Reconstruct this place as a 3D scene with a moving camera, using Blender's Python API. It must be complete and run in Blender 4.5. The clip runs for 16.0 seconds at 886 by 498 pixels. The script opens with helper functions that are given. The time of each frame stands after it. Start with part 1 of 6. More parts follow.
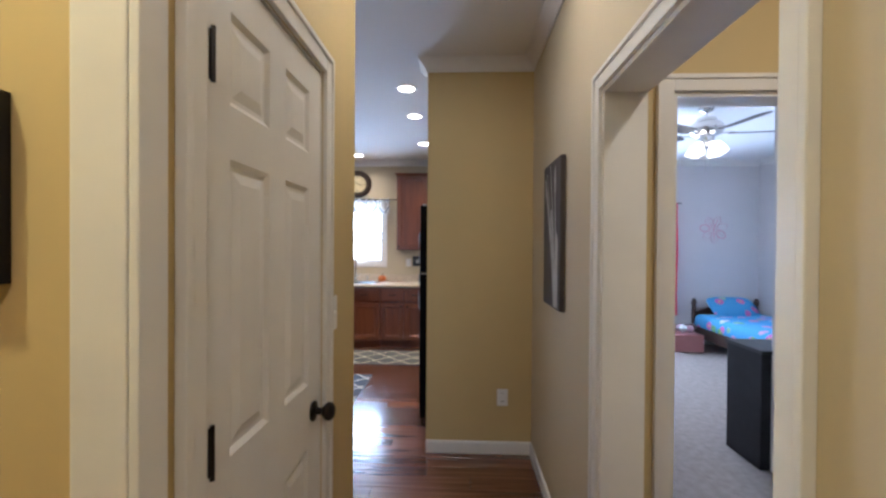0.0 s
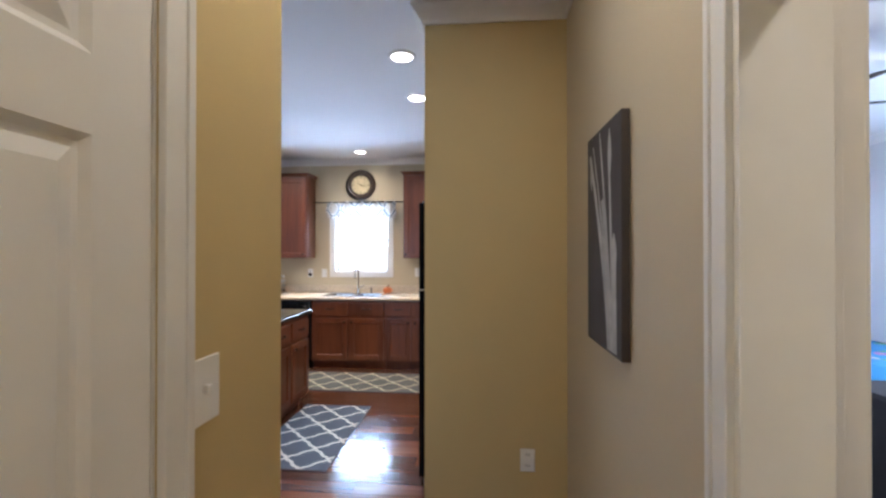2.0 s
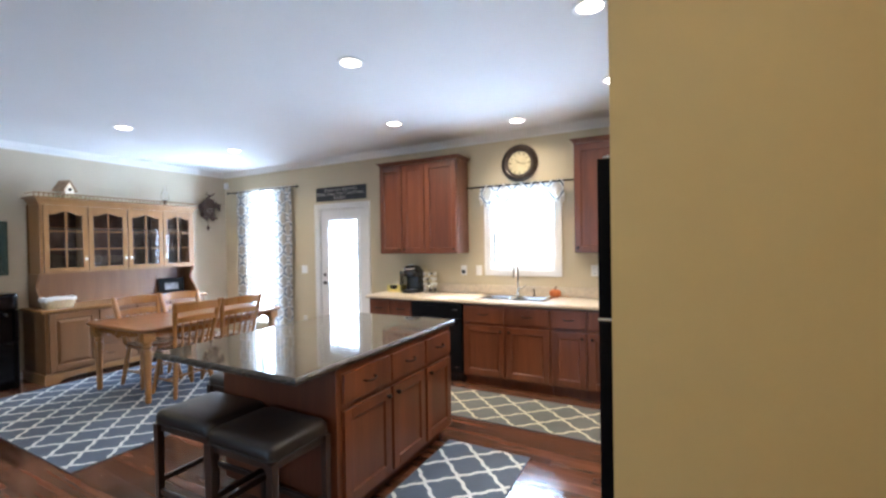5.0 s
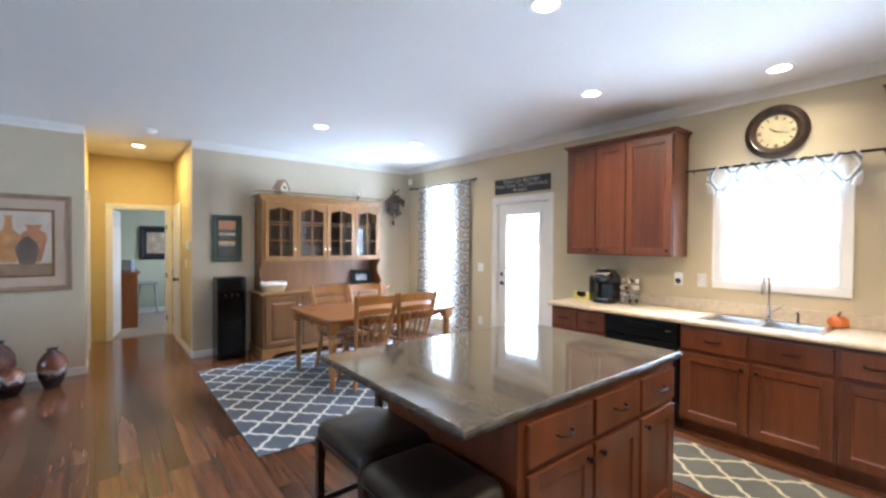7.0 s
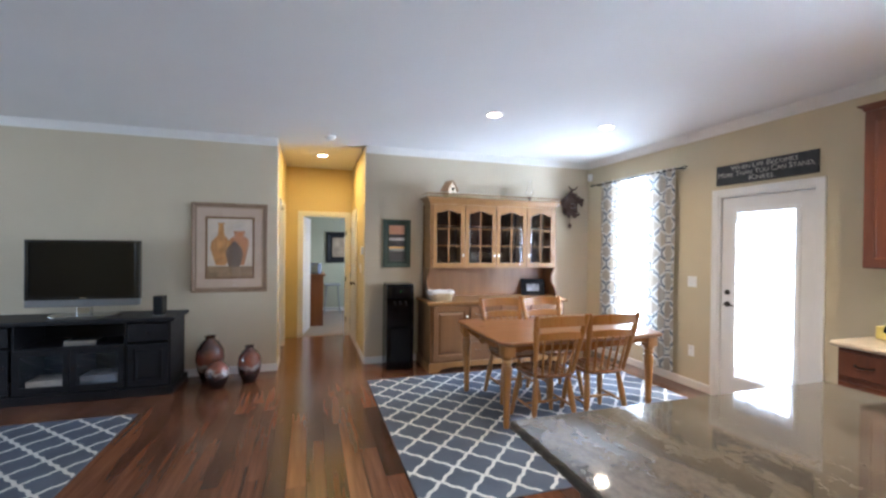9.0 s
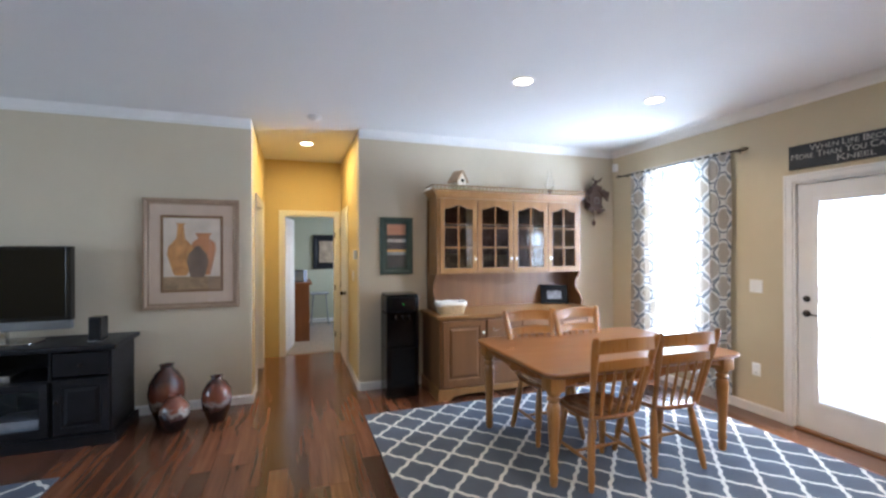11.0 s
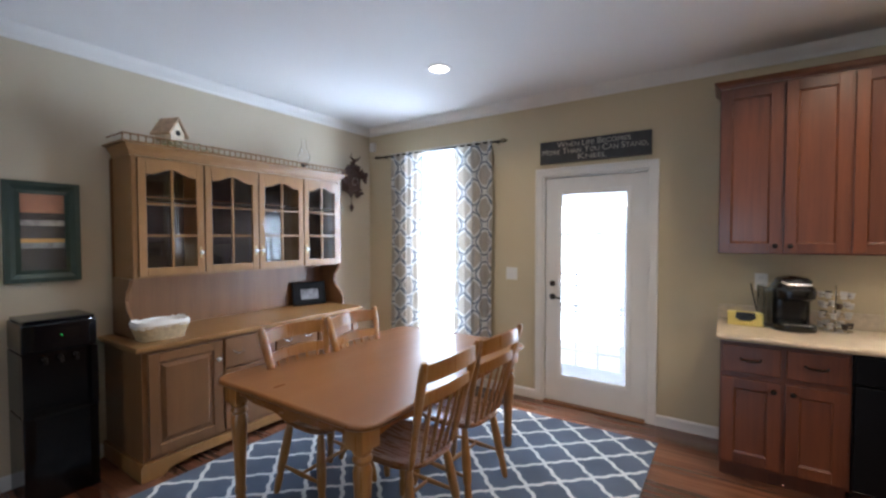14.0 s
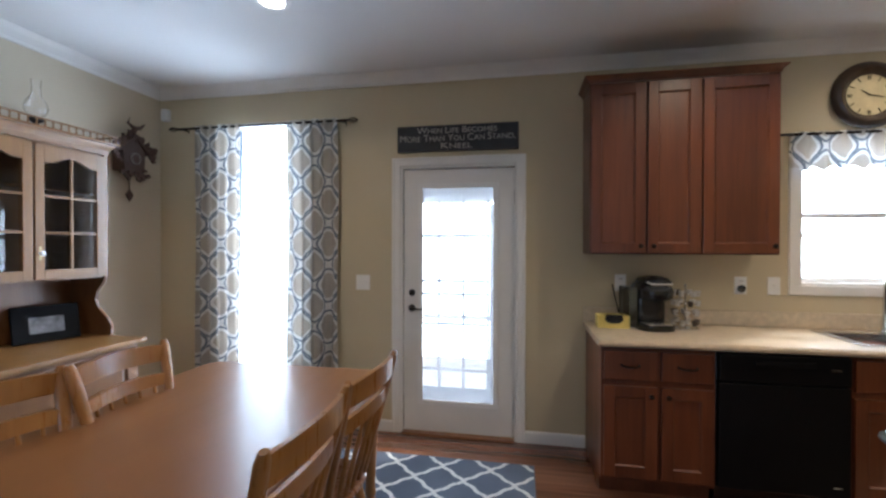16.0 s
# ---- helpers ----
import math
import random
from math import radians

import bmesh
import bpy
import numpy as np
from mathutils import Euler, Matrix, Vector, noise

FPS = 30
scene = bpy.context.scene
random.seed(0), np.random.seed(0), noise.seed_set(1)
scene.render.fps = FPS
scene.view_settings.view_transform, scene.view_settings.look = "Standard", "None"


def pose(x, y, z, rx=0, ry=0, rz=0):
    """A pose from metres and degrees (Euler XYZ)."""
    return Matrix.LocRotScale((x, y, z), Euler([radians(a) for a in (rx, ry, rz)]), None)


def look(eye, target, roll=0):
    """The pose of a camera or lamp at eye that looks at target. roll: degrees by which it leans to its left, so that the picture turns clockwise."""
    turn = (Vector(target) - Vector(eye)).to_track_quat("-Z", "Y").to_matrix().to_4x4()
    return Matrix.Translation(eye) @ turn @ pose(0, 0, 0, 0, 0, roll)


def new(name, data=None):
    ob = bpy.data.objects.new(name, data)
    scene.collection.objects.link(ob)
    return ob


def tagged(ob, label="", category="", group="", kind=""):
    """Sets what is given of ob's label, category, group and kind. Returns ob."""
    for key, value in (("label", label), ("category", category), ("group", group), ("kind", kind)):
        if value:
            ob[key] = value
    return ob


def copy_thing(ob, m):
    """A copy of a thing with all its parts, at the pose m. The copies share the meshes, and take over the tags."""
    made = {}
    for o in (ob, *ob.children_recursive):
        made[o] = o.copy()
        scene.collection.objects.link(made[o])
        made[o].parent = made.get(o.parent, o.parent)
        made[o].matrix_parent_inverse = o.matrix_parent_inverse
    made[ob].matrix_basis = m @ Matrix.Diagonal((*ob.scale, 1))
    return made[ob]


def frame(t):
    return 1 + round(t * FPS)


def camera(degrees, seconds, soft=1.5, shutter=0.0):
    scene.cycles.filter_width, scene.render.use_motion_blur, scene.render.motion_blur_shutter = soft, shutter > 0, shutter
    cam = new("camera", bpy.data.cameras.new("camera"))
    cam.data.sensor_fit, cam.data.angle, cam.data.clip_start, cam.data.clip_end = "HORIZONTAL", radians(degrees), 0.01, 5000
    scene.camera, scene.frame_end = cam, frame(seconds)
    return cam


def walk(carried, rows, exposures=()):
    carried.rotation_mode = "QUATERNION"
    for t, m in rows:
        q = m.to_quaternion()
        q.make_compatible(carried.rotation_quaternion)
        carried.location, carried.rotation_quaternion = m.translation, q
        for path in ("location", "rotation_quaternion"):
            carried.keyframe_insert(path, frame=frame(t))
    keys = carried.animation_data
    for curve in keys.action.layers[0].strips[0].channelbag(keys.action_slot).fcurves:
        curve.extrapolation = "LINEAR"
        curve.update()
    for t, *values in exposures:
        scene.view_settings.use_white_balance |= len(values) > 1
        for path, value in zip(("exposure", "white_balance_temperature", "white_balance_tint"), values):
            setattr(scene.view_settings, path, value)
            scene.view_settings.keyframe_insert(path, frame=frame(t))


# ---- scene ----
cam = camera(92.5, 16.0, soft=2.55)
PATH = [
    (0, (-0.187, 0.042, 1.472), (-0.267, 2.04, 1.455), 0.4),
    (0.5, (-0.195, 0.235, 1.477), (-0.254, 2.234, 1.475), 1.0),
    (1, (-0.172, 0.411, 1.483), (-0.253, 2.41, 1.492), 1.0),
    (1.5, (-0.144, 0.61, 1.49), (-0.268, 2.606, 1.502), 0.5),
    (2, (-0.127, 0.803, 1.484), (-0.3, 2.796, 1.497), 0.0),
    (2.5, (-0.128, 1.022, 1.481), (-0.375, 3.007, 1.489), -0.3),
    (3, (-0.125, 1.208, 1.489), (-0.486, 3.175, 1.489), -0.8),
    (5.5, (-0.403, 2.057, 1.519), (-1.491, 3.735, 1.49), -0.8),
    (6, (-0.534, 2.178, 1.526), (-1.773, 3.748, 1.494), -0.6),
    (6.5, (-0.645, 2.298, 1.519), (-2.057, 3.715, 1.487), -0.2),
    (7, (-0.791, 2.392, 1.511), (-2.351, 3.644, 1.48), 0.4),
    (7.5, (-0.972, 2.449, 1.527), (-2.664, 3.514, 1.493), 0.9),
    (8, (-1.145, 2.529, 1.533), (-2.959, 3.37, 1.501), 1.1),
    (8.5, (-1.344, 2.595, 1.523), (-3.246, 3.213, 1.501), 1.1),
    (10.8, (-2.402, 2.608, 1.524), (-4.308, 3.216, 1.527), -0.4),
    (11, (-2.47, 2.645, 1.507), (-4.359, 3.302, 1.508), -0.2),
    (11.5, (-2.676, 2.667, 1.51), (-4.496, 3.495, 1.494), -0.8),
    (12, (-2.876, 2.67, 1.505), (-4.598, 3.687, 1.476), -0.8),
    (12.5, (-3.045, 2.714, 1.495), (-4.646, 3.911, 1.445), -0.7),
    (13, (-3.215, 2.767, 1.497), (-4.68, 4.127, 1.433), -0.6),
    (13.5, (-3.332, 2.818, 1.501), (-4.642, 4.328, 1.437), -0.4),
    (14, (-3.479, 2.879, 1.514), (-4.592, 4.54, 1.455), -0.1),
    (14.5, (-3.61, 2.959, 1.501), (-4.511, 4.744, 1.459), 0.2),
    (15, (-3.723, 3.116, 1.494), (-4.441, 4.983, 1.454), 0.1),
    (15.5, (-3.83, 3.29, 1.483), (-4.374, 5.214, 1.445), 0.1),
    (16, (-3.964, 3.444, 1.45), (-4.327, 5.411, 1.434), 0.1),
]

walk(cam, [(t, look(eye, target, roll)) for t, eye, target, roll in PATH],
     exposures=[(0.0, 0.34, 5150, 15), (1.0, 0.55, 5200, 16), (2.0, 0.48, 5200, 14), (3.0, 0.68, 5200, 12), (5.5, 0.88, 5550, 10), (7.5, 0.97, 5700, 10), (8.5, 0.86, 5850, 12), (11.0, 0.78, 5850, 13), (12.0, 0.25, 5800, 10), (13.0, -0.02, 5800, 10), (14.0, 0.14, 5900, 13), (14.5, 0.28, 5900, 13), (15.0, 0.24, 5900, 13), (15.5, 0.0, 5900, 12), (16.0, -0.38, 5850, 12)])

# ---- light ----
world = bpy.data.worlds.new("sky")
scene.world = world
world.use_nodes = True
_wn = world.node_tree.nodes
_sky = _wn.new("ShaderNodeTexSky")
_sky.sky_type, _sky.sun_disc = "NISHITA", False
_sky.sun_elevation, _sky.sun_rotation = radians(45.7), radians(49.6)
world.node_tree.links.new(_sky.outputs[0], _wn["Background"].inputs[0])
_wn["Background"].inputs[1].default_value = 0.12


def lamp(name, kind, m, energy, color, **kw):
    data = bpy.data.lights.new(name, kind)
    data.energy, data.color = energy, color
    for k, v in kw.items():
        if k == "size":
            data.size = v
        elif k == "size_y":
            data.shape, data.size_y = "RECTANGLE", v
        elif k == "angle":
            data.angle = v
        elif k == "spread":
            data.spread = v
        elif k == "disk":
            data.shape, data.size = "DISK", v
    ob = new(name, data)
    ob.matrix_world = m
    return ob


SUN_FROM = Vector((0.532, 0.452, 0.716))
lamp("sun", "SUN", look(SUN_FROM * 30, (0, 0, 0)), 5.0, (1.0, 0.95, 0.86), angle=radians(0.6))
DAY = (0.70, 0.85, 1.0)
# area lamps for the sky and sunlit ground outside the window openings
lamp("skylight", "AREA", look((-6.03, 6.80, 1.37), (-6.03, 0, 1.57)), 55, DAY, size=0.72, size_y=2.3)
lamp("skylight", "AREA", look((-4.44, 7.60, 1.60), (-4.44, 0, 1.75)), 420, DAY, size=3.0, size_y=2.5)
lamp("skylight", "AREA", look((-1.775, 7.60, 1.15), (-1.775, 0, 2.2)), 720, DAY, size=2.2, size_y=2.2)
lamp("skylight", "AREA", look((2.2, 6.80, 1.5), (2.2, 0, 1.2)), 72, DAY, size=1.3, size_y=1.2)
# two lamps added at unseen windows, to light living area and office
lamp("skylight", "AREA", look((-4.0, -3.2, 1.5), (-4.0, 3, 1.3)), 42, DAY, size=2.6, size_y=1.3)
lamp("skylight", "AREA", look((-10.4, 4.60, 1.5), (-10.4, 0, 1.2)), 18, DAY, size=1.2, size_y=1.2)
WARM = (1.0, 0.78, 0.50)

# ---- materials ----
def shader(name):
    m = bpy.data.materials.new(name)
    m.use_nodes = True
    nt = m.node_tree
    return m, nt, nt.nodes, nt.nodes["Principled BSDF"]


def mth(nt, op, a, b=None, c=None):
    n = nt.nodes.new("ShaderNodeMath")
    n.operation = op
    for i, v in enumerate((a, b, c)):
        if v is None:
            continue
        if isinstance(v, (int, float)):
            n.inputs[i].default_value = v
        else:
            nt.links.new(v, n.inputs[i])
    return n.outputs[0]


def world_noise(nt, scale, detail=3.0, stretch=(1, 1, 1), shift=True, rough=0.55):
    geo = nt.nodes.new("ShaderNodeNewGeometry")
    mp = nt.nodes.new("ShaderNodeMapping")
    mp.inputs["Scale"].default_value = stretch
    nt.links.new(geo.outputs["Position"], mp.inputs[0])
    if shift:
        info = nt.nodes.new("ShaderNodeObjectInfo")
        mul = mth(nt, "MULTIPLY", info.outputs["Random"], 37.0)
        nt.links.new(mul, mp.inputs["Location"])
    n = nt.nodes.new("ShaderNodeTexNoise")
    n.inputs["Scale"].default_value, n.inputs["Detail"].default_value = scale, detail
    n.inputs["Roughness"].default_value = rough
    nt.links.new(mp.outputs[0], n.inputs["Vector"])
    return n.outputs[0]


def ramp(nt, fac, stops):
    r = nt.nodes.new("ShaderNodeValToRGB")
    e = r.color_ramp.elements
    while len(e) < len(stops):
        e.new(0.5)
    for el, (p, c) in zip(e, stops):
        el.position, el.color = p, (*c, 1)
    nt.links.new(fac, r.inputs[0])
    return r.outputs[0]


def mixc(nt, fac, a, b, mode="MIX"):
    n = nt.nodes.new("ShaderNodeMix")
    n.data_type, n.blend_type = "RGBA", mode
    for sock, v in ((n.inputs[0], fac), (n.inputs[6], a), (n.inputs[7], b)):
        if isinstance(v, (int, float)):
            sock.default_value = v
        elif isinstance(v, tuple):
            sock.default_value = (*v, 1)
        else:
            nt.links.new(v, sock)
    return n.outputs[2]


def bumped(nt, bsdf, height, strength, dist=0.002):
    b = nt.nodes.new("ShaderNodeBump")
    b.inputs["Strength"].default_value, b.inputs["Distance"].default_value = strength, dist
    nt.links.new(height, b.inputs["Height"])
    nt.links.new(b.outputs[0], bsdf.inputs["Normal"])


def scaled(c, k):
    return tuple(min(1.0, v * k) for v in c)


def plain(name, color, rough=0.5, metal=0.0, var=0.06, scale=5.0, fine=120.0, bump=0.15, coat=0.0, spec=0.5, stretch=(1, 1, 1)):
    """A surface with wide, faint stains, and a fine grain in its relief and gloss."""
    m, nt, nd, b = shader(name)
    wide = world_noise(nt, scale, 4.0, stretch)
    nt.links.new(ramp(nt, wide, [(0.3, scaled(color, 1 - var)), (0.7, scaled(color, 1 + var))]), b.inputs["Base Color"])
    grain = world_noise(nt, fine, 2.0, stretch)
    nt.links.new(mth(nt, "MULTIPLY_ADD", grain, 0.12, rough - 0.06), b.inputs["Roughness"])
    b.inputs["Metallic"].default_value = metal
    b.inputs["Coat Weight"].default_value = coat
    b.inputs["Specular IOR Level"].default_value = spec
    if bump:
        bumped(nt, b, grain, bump, 0.001)
    return m


def wood(name, dark, light, axis="z", rough=0.35, coat=0.2, contrast=0.25, bump=0.12, piece=0.15, freq=9.0, gloss=0.2, spec=0.5):
    """Grain stretched along one axis, tone varied from piece to piece."""
    m, nt, nd, b = shader(name)
    st = {"x": (0.06, 1, 1), "y": (1, 0.06, 1), "z": (1, 1, 0.06)}[axis]
    g1 = world_noise(nt, freq, 5.0, st, rough=0.6)
    g2 = world_noise(nt, freq * 9, 3.0, st)
    mixv = mth(nt, "ADD", mth(nt, "MULTIPLY", g1, 0.7), mth(nt, "MULTIPLY", g2, 0.3))
    col = ramp(nt, mixv, [(0.5 - contrast, dark), (0.5 + contrast, light)])
    info = nd.new("ShaderNodeObjectInfo")
    tone = mth(nt, "MULTIPLY_ADD", info.outputs["Random"], piece * 2, 1 - piece)
    hsv = nd.new("ShaderNodeHueSaturation")
    nt.links.new(tone, hsv.inputs["Value"])
    nt.links.new(col, hsv.inputs["Color"])
    nt.links.new(hsv.outputs[0], b.inputs["Base Color"])
    nt.links.new(mth(nt, "MULTIPLY_ADD", g2, gloss, rough - gloss / 2), b.inputs["Roughness"])
    b.inputs["Coat Weight"].default_value, b.inputs["Coat Roughness"].default_value = coat, 0.15
    b.inputs["Specular IOR Level"].default_value = spec
    bumped(nt, b, g2, bump, 0.0008)
    return m


def glow(name, color, strength):
    m = bpy.data.materials.new(name)
    m.use_nodes = True
    nt = m.node_tree
    e = nt.nodes.new("ShaderNodeEmission")
    e.inputs[0].default_value, e.inputs[1].default_value = (*color, 1), strength
    nt.links.new(e.outputs[0], nt.nodes["Material Output"].inputs[0])
    return m


def glassy(name, tint=(1, 1, 1), rough=0.0):
    m, nt, nd, b = shader(name)
    b.inputs["Base Color"].default_value = (*tint, 1)
    b.inputs["Transmission Weight"].default_value = 1.0
    b.inputs["Roughness"].default_value, b.inputs["IOR"].default_value = rough, 1.45
    return m


def trellis(name, ground, line, a, c, axes="xy", width=0.10, wob=0.09, rough=0.9, second=None, pile=0.6, sheer=0.0, rings=False, shift=(0.0, 0.0)):
    """A lattice of wavy crossing lines, printed or woven in a cloth."""
    m, nt, nd, b = shader(name)
    tc = nd.new("ShaderNodeTexCoord")
    sep = nd.new("ShaderNodeSeparateXYZ")
    nt.links.new(tc.outputs["Object"], sep.inputs[0])
    u = mth(nt, "MULTIPLY_ADD", sep.outputs["xyz".index(axes[0])], 1 / a, -shift[0])
    v = mth(nt, "MULTIPLY_ADD", sep.outputs["xyz".index(axes[1])], 1 / c, -shift[1])
    p, q = mth(nt, "ADD", u, v), mth(nt, "SUBTRACT", u, v)

    def band(s, o):
        wave = mth(nt, "SINE", mth(nt, "MULTIPLY", o, 4 * math.pi))
        wave = mth(nt, "MAXIMUM", mth(nt, "MINIMUM", mth(nt, "MULTIPLY", wave, 2.2), 1.0), -1.0)
        w2 = mth(nt, "ADD", s, mth(nt, "MULTIPLY", wave, wob))
        d = mth(nt, "ABSOLUTE", mth(nt, "SUBTRACT", mth(nt, "FRACT", w2), 0.5))
        return d
    if rings:
        def ring_at(off):
            fu = mth(nt, "SUBTRACT", mth(nt, "FRACT", mth(nt, "ADD", u, off)), 0.5)
            fv = mth(nt, "SUBTRACT", mth(nt, "FRACT", mth(nt, "ADD", v, off)), 0.5)
            r = mth(nt, "SQRT", mth(nt, "ADD", mth(nt, "MULTIPLY", fu, fu), mth(nt, "MULTIPLY", fv, fv)))
            lobes = mth(nt, "COSINE", mth(nt, "MULTIPLY", mth(nt, "ARCTAN2", fv, fu), 4.0))
            return mth(nt, "MULTIPLY", r, mth(nt, "MULTIPLY_ADD", lobes, -0.09, 1.0))
        near = mth(nt, "ABSOLUTE", mth(nt, "SUBTRACT", mth(nt, "MINIMUM", ring_at(0.0), ring_at(0.5)), 0.36))
    else:
        near = mth(nt, "MINIMUM", band(p, q), band(q, p))
    fuzz = world_noise(nt, 90, 2.0)
    near = mth(nt, "ADD", near, mth(nt, "MULTIPLY_ADD", fuzz, 0.03, -0.015))
    mask = mth(nt, "LESS_THAN", near, width / 2)
    wide = world_noise(nt, 3.0, 3.0)
    gcol = ramp(nt, wide, [(0.3, scaled(ground, 0.86)), (0.7, scaled(ground, 1.14))])
    col = mixc(nt, mask, gcol, line)
    if second:
        halo = mth(nt, "LESS_THAN", near, width * 2.0)
        col = mixc(nt, mask, mixc(nt, halo, gcol, second), line)
    nt.links.new(col, b.inputs["Base Color"])
    b.inputs["Roughness"].default_value = rough
    b.inputs["Specular IOR Level"].default_value = 0.2
    tuft = world_noise(nt, 260, 2.0)
    bumped(nt, b, mth(nt, "ADD", tuft, mth(nt, "MULTIPLY", mask, 0.5)), pile, 0.004)
    if sheer:
        tr = nd.new("ShaderNodeBsdfTranslucent")
        nt.links.new(col, tr.inputs[0])
        mx = nd.new("ShaderNodeMixShader")
        mx.inputs[0].default_value = sheer
        nt.links.new(b.outputs[0], mx.inputs[1])
        nt.links.new(tr.outputs[0], mx.inputs[2])
        nt.links.new(mx.outputs[0], nd["Material Output"].inputs[0])
    return m


WALL = plain("wall_paint", (0.556, 0.470, 0.315), 0.62, var=0.03, scale=1.2, fine=220, bump=0.12)
# greyer copy of wall_paint, cool daylight mixed into its colour
LIVING_WALL = plain("daylit_wall_paint", (0.55, 0.470, 0.345), 0.62, var=0.03, scale=1.2, fine=220, bump=0.12)
# wall_paint made yellower: the hall's warm lamplight is put into the colour
HALL_WALL = plain("lamplit_wall_paint", (0.58, 0.448, 0.212), 0.62, var=0.03, scale=1.2, fine=220, bump=0.12)
BED_WALL = plain("pale_wall_paint", (0.62, 0.60, 0.60), 0.65, var=0.03, scale=1.2, fine=220, bump=0.12)
GREEN_WALL = plain("sage_wall_paint", (0.43, 0.425, 0.315), 0.65, var=0.03, scale=1.2, fine=220, bump=0.12)
CEIL = plain("ceiling_paint", (0.78, 0.77, 0.76), 0.8, var=0.02, scale=1.0, fine=160, bump=0.25)
TRIM = plain("white_trim_paint", (0.76, 0.74, 0.71), 0.38, var=0.03, scale=6, fine=140, bump=0.05)
CARPET = plain("beige_carpet", (0.31, 0.255, 0.22), 0.95, var=0.14, scale=18, fine=420, bump=0.8, spec=0.1)
PLANK = wood("laminate_planks", (0.030, 0.011, 0.007), (0.20, 0.082, 0.042), "x", rough=0.20, coat=0.3, contrast=0.17, piece=0.32, freq=3.8)
CHERRY = wood("cherry_cabinet_wood", (0.075, 0.020, 0.008), (0.195, 0.058, 0.020), "z", rough=0.36, coat=0.22, contrast=0.19, piece=0.12, freq=6)
OAK = wood("honey_oak", (0.185, 0.084, 0.023), (0.30, 0.146, 0.043), "z", rough=0.38, coat=0.25, contrast=0.3, piece=0.08, freq=12)
OAK_DARK = wood("brown_oak", (0.13, 0.053, 0.018), (0.22, 0.100, 0.035), "z", rough=0.38, coat=0.2, contrast=0.3, piece=0.08, freq=12)
PINE = wood("honey_pine", (0.262, 0.100, 0.029), (0.285, 0.112, 0.033), "y", rough=0.27, coat=0.3, contrast=0.45, piece=0.04, freq=3, bump=0.0, gloss=0.03)
SATIN = plain("satin_black_enamel", (0.004, 0.004, 0.005), 0.45, var=0.15, bump=0.05, spec=0.16)
TABLETOP = plain("varnished_pine", (0.215, 0.088, 0.028), 0.30, var=0.07, scale=4, fine=14, bump=0, coat=0.1, stretch=(1, 0.15, 1))
PINE_Z = wood("honey_pine_turned", (0.235, 0.095, 0.022), (0.39, 0.178, 0.044), "z", rough=0.3, coat=0.35, contrast=0.3, piece=0.1, freq=10)
SEATWOOD = wood("brown_seat_wood", (0.17, 0.065, 0.022), (0.33, 0.14, 0.05), "x", rough=0.28, coat=0.4, contrast=0.3)
BLACK = plain("black_plastic", (0.008, 0.008, 0.009), 0.24, var=0.2, bump=0.03, coat=0.2)
BLACKWOOD = wood("black_painted_wood", (0.004, 0.004, 0.005), (0.015, 0.014, 0.018), "x", rough=0.45, coat=0.0, spec=0.3)
IRON = plain("dark_bronze", (0.03, 0.024, 0.02), 0.4, metal=0.8, var=0.2)
CHROME = plain("brushed_chrome", (0.75, 0.74, 0.72), 0.2, metal=1.0, var=0.03, bump=0.02)
WHITE = plain("white_plastic", (0.80, 0.79, 0.77), 0.35, var=0.02, bump=0.02)
LEATHER = plain("dark_leather", (0.016, 0.012, 0.011), 0.42, var=0.25, scale=14, fine=160, bump=0.35)
STEEL = plain("steel", (0.6, 0.6, 0.6), 0.25, metal=1.0, var=0.05, bump=0.03)
GLASS = glassy("clear_glass")
DARKGLASS = plain("screen_black", (0.003, 0.003, 0.004), 0.14, var=0.1, bump=0.0)
BLUE, IVORY = (0.084, 0.104, 0.142), (0.60, 0.60, 0.585)
RUG = trellis("trellis_rug", BLUE, IVORY, 0.310, 0.305, width=0.115, wob=0.019, shift=(0.07, 0.12))
MAT = trellis("trellis_mat", BLUE, IVORY, 0.310, 0.302, width=0.115, wob=0.019, shift=(-0.105, 0.018))
RUNNER = trellis("trellis_runner", (0.135, 0.14, 0.135), (0.60, 0.56, 0.42), 0.322, 0.317, width=0.10, wob=0.02, shift=(-0.02, 0.43))
CURTAIN = trellis("trellis_curtain", (0.56, 0.515, 0.455), (0.25, 0.28, 0.32), 0.235, 0.325, "xz", width=0.044, second=(0.84, 0.83, 0.81), pile=0.2, sheer=0.5, rings=True)
VALANCE = trellis("trellis_valance", (0.57, 0.525, 0.47), (0.25, 0.28, 0.32), 0.20, 0.28, "xz", width=0.048, second=(0.84, 0.83, 0.81), pile=0.2, sheer=0.5, rings=True)



def granite(name, rough=0.06, coat=0.4, depth=1.0):
    m, nt, nd, b = shader(name)
    n1 = world_noise(nt, 5.0, 6.0, (1, 1.8, 1), rough=0.7)
    n2 = world_noise(nt, 60.0, 4.0, rough=0.7)
    c1 = ramp(nt, n1, [(0.28, (0.022, 0.019, 0.016)), (0.45, (0.075, 0.062, 0.048)), (0.56, (0.13, 0.11, 0.085)), (0.74, (0.055, 0.045, 0.038))])
    c2 = ramp(nt, n2, [(0.35, (0.015, 0.012, 0.010)), (0.65, (0.13, 0.11, 0.08))])
    nt.links.new(mixc(nt, 1.0, mixc(nt, 0.22, c1, c2), (depth, depth, depth), "MULTIPLY"), b.inputs["Base Color"])
    b.inputs["Roughness"].default_value = rough
    b.inputs["Coat Weight"].default_value = coat
    b.inputs["Coat Roughness"].default_value = 0.03
    return m


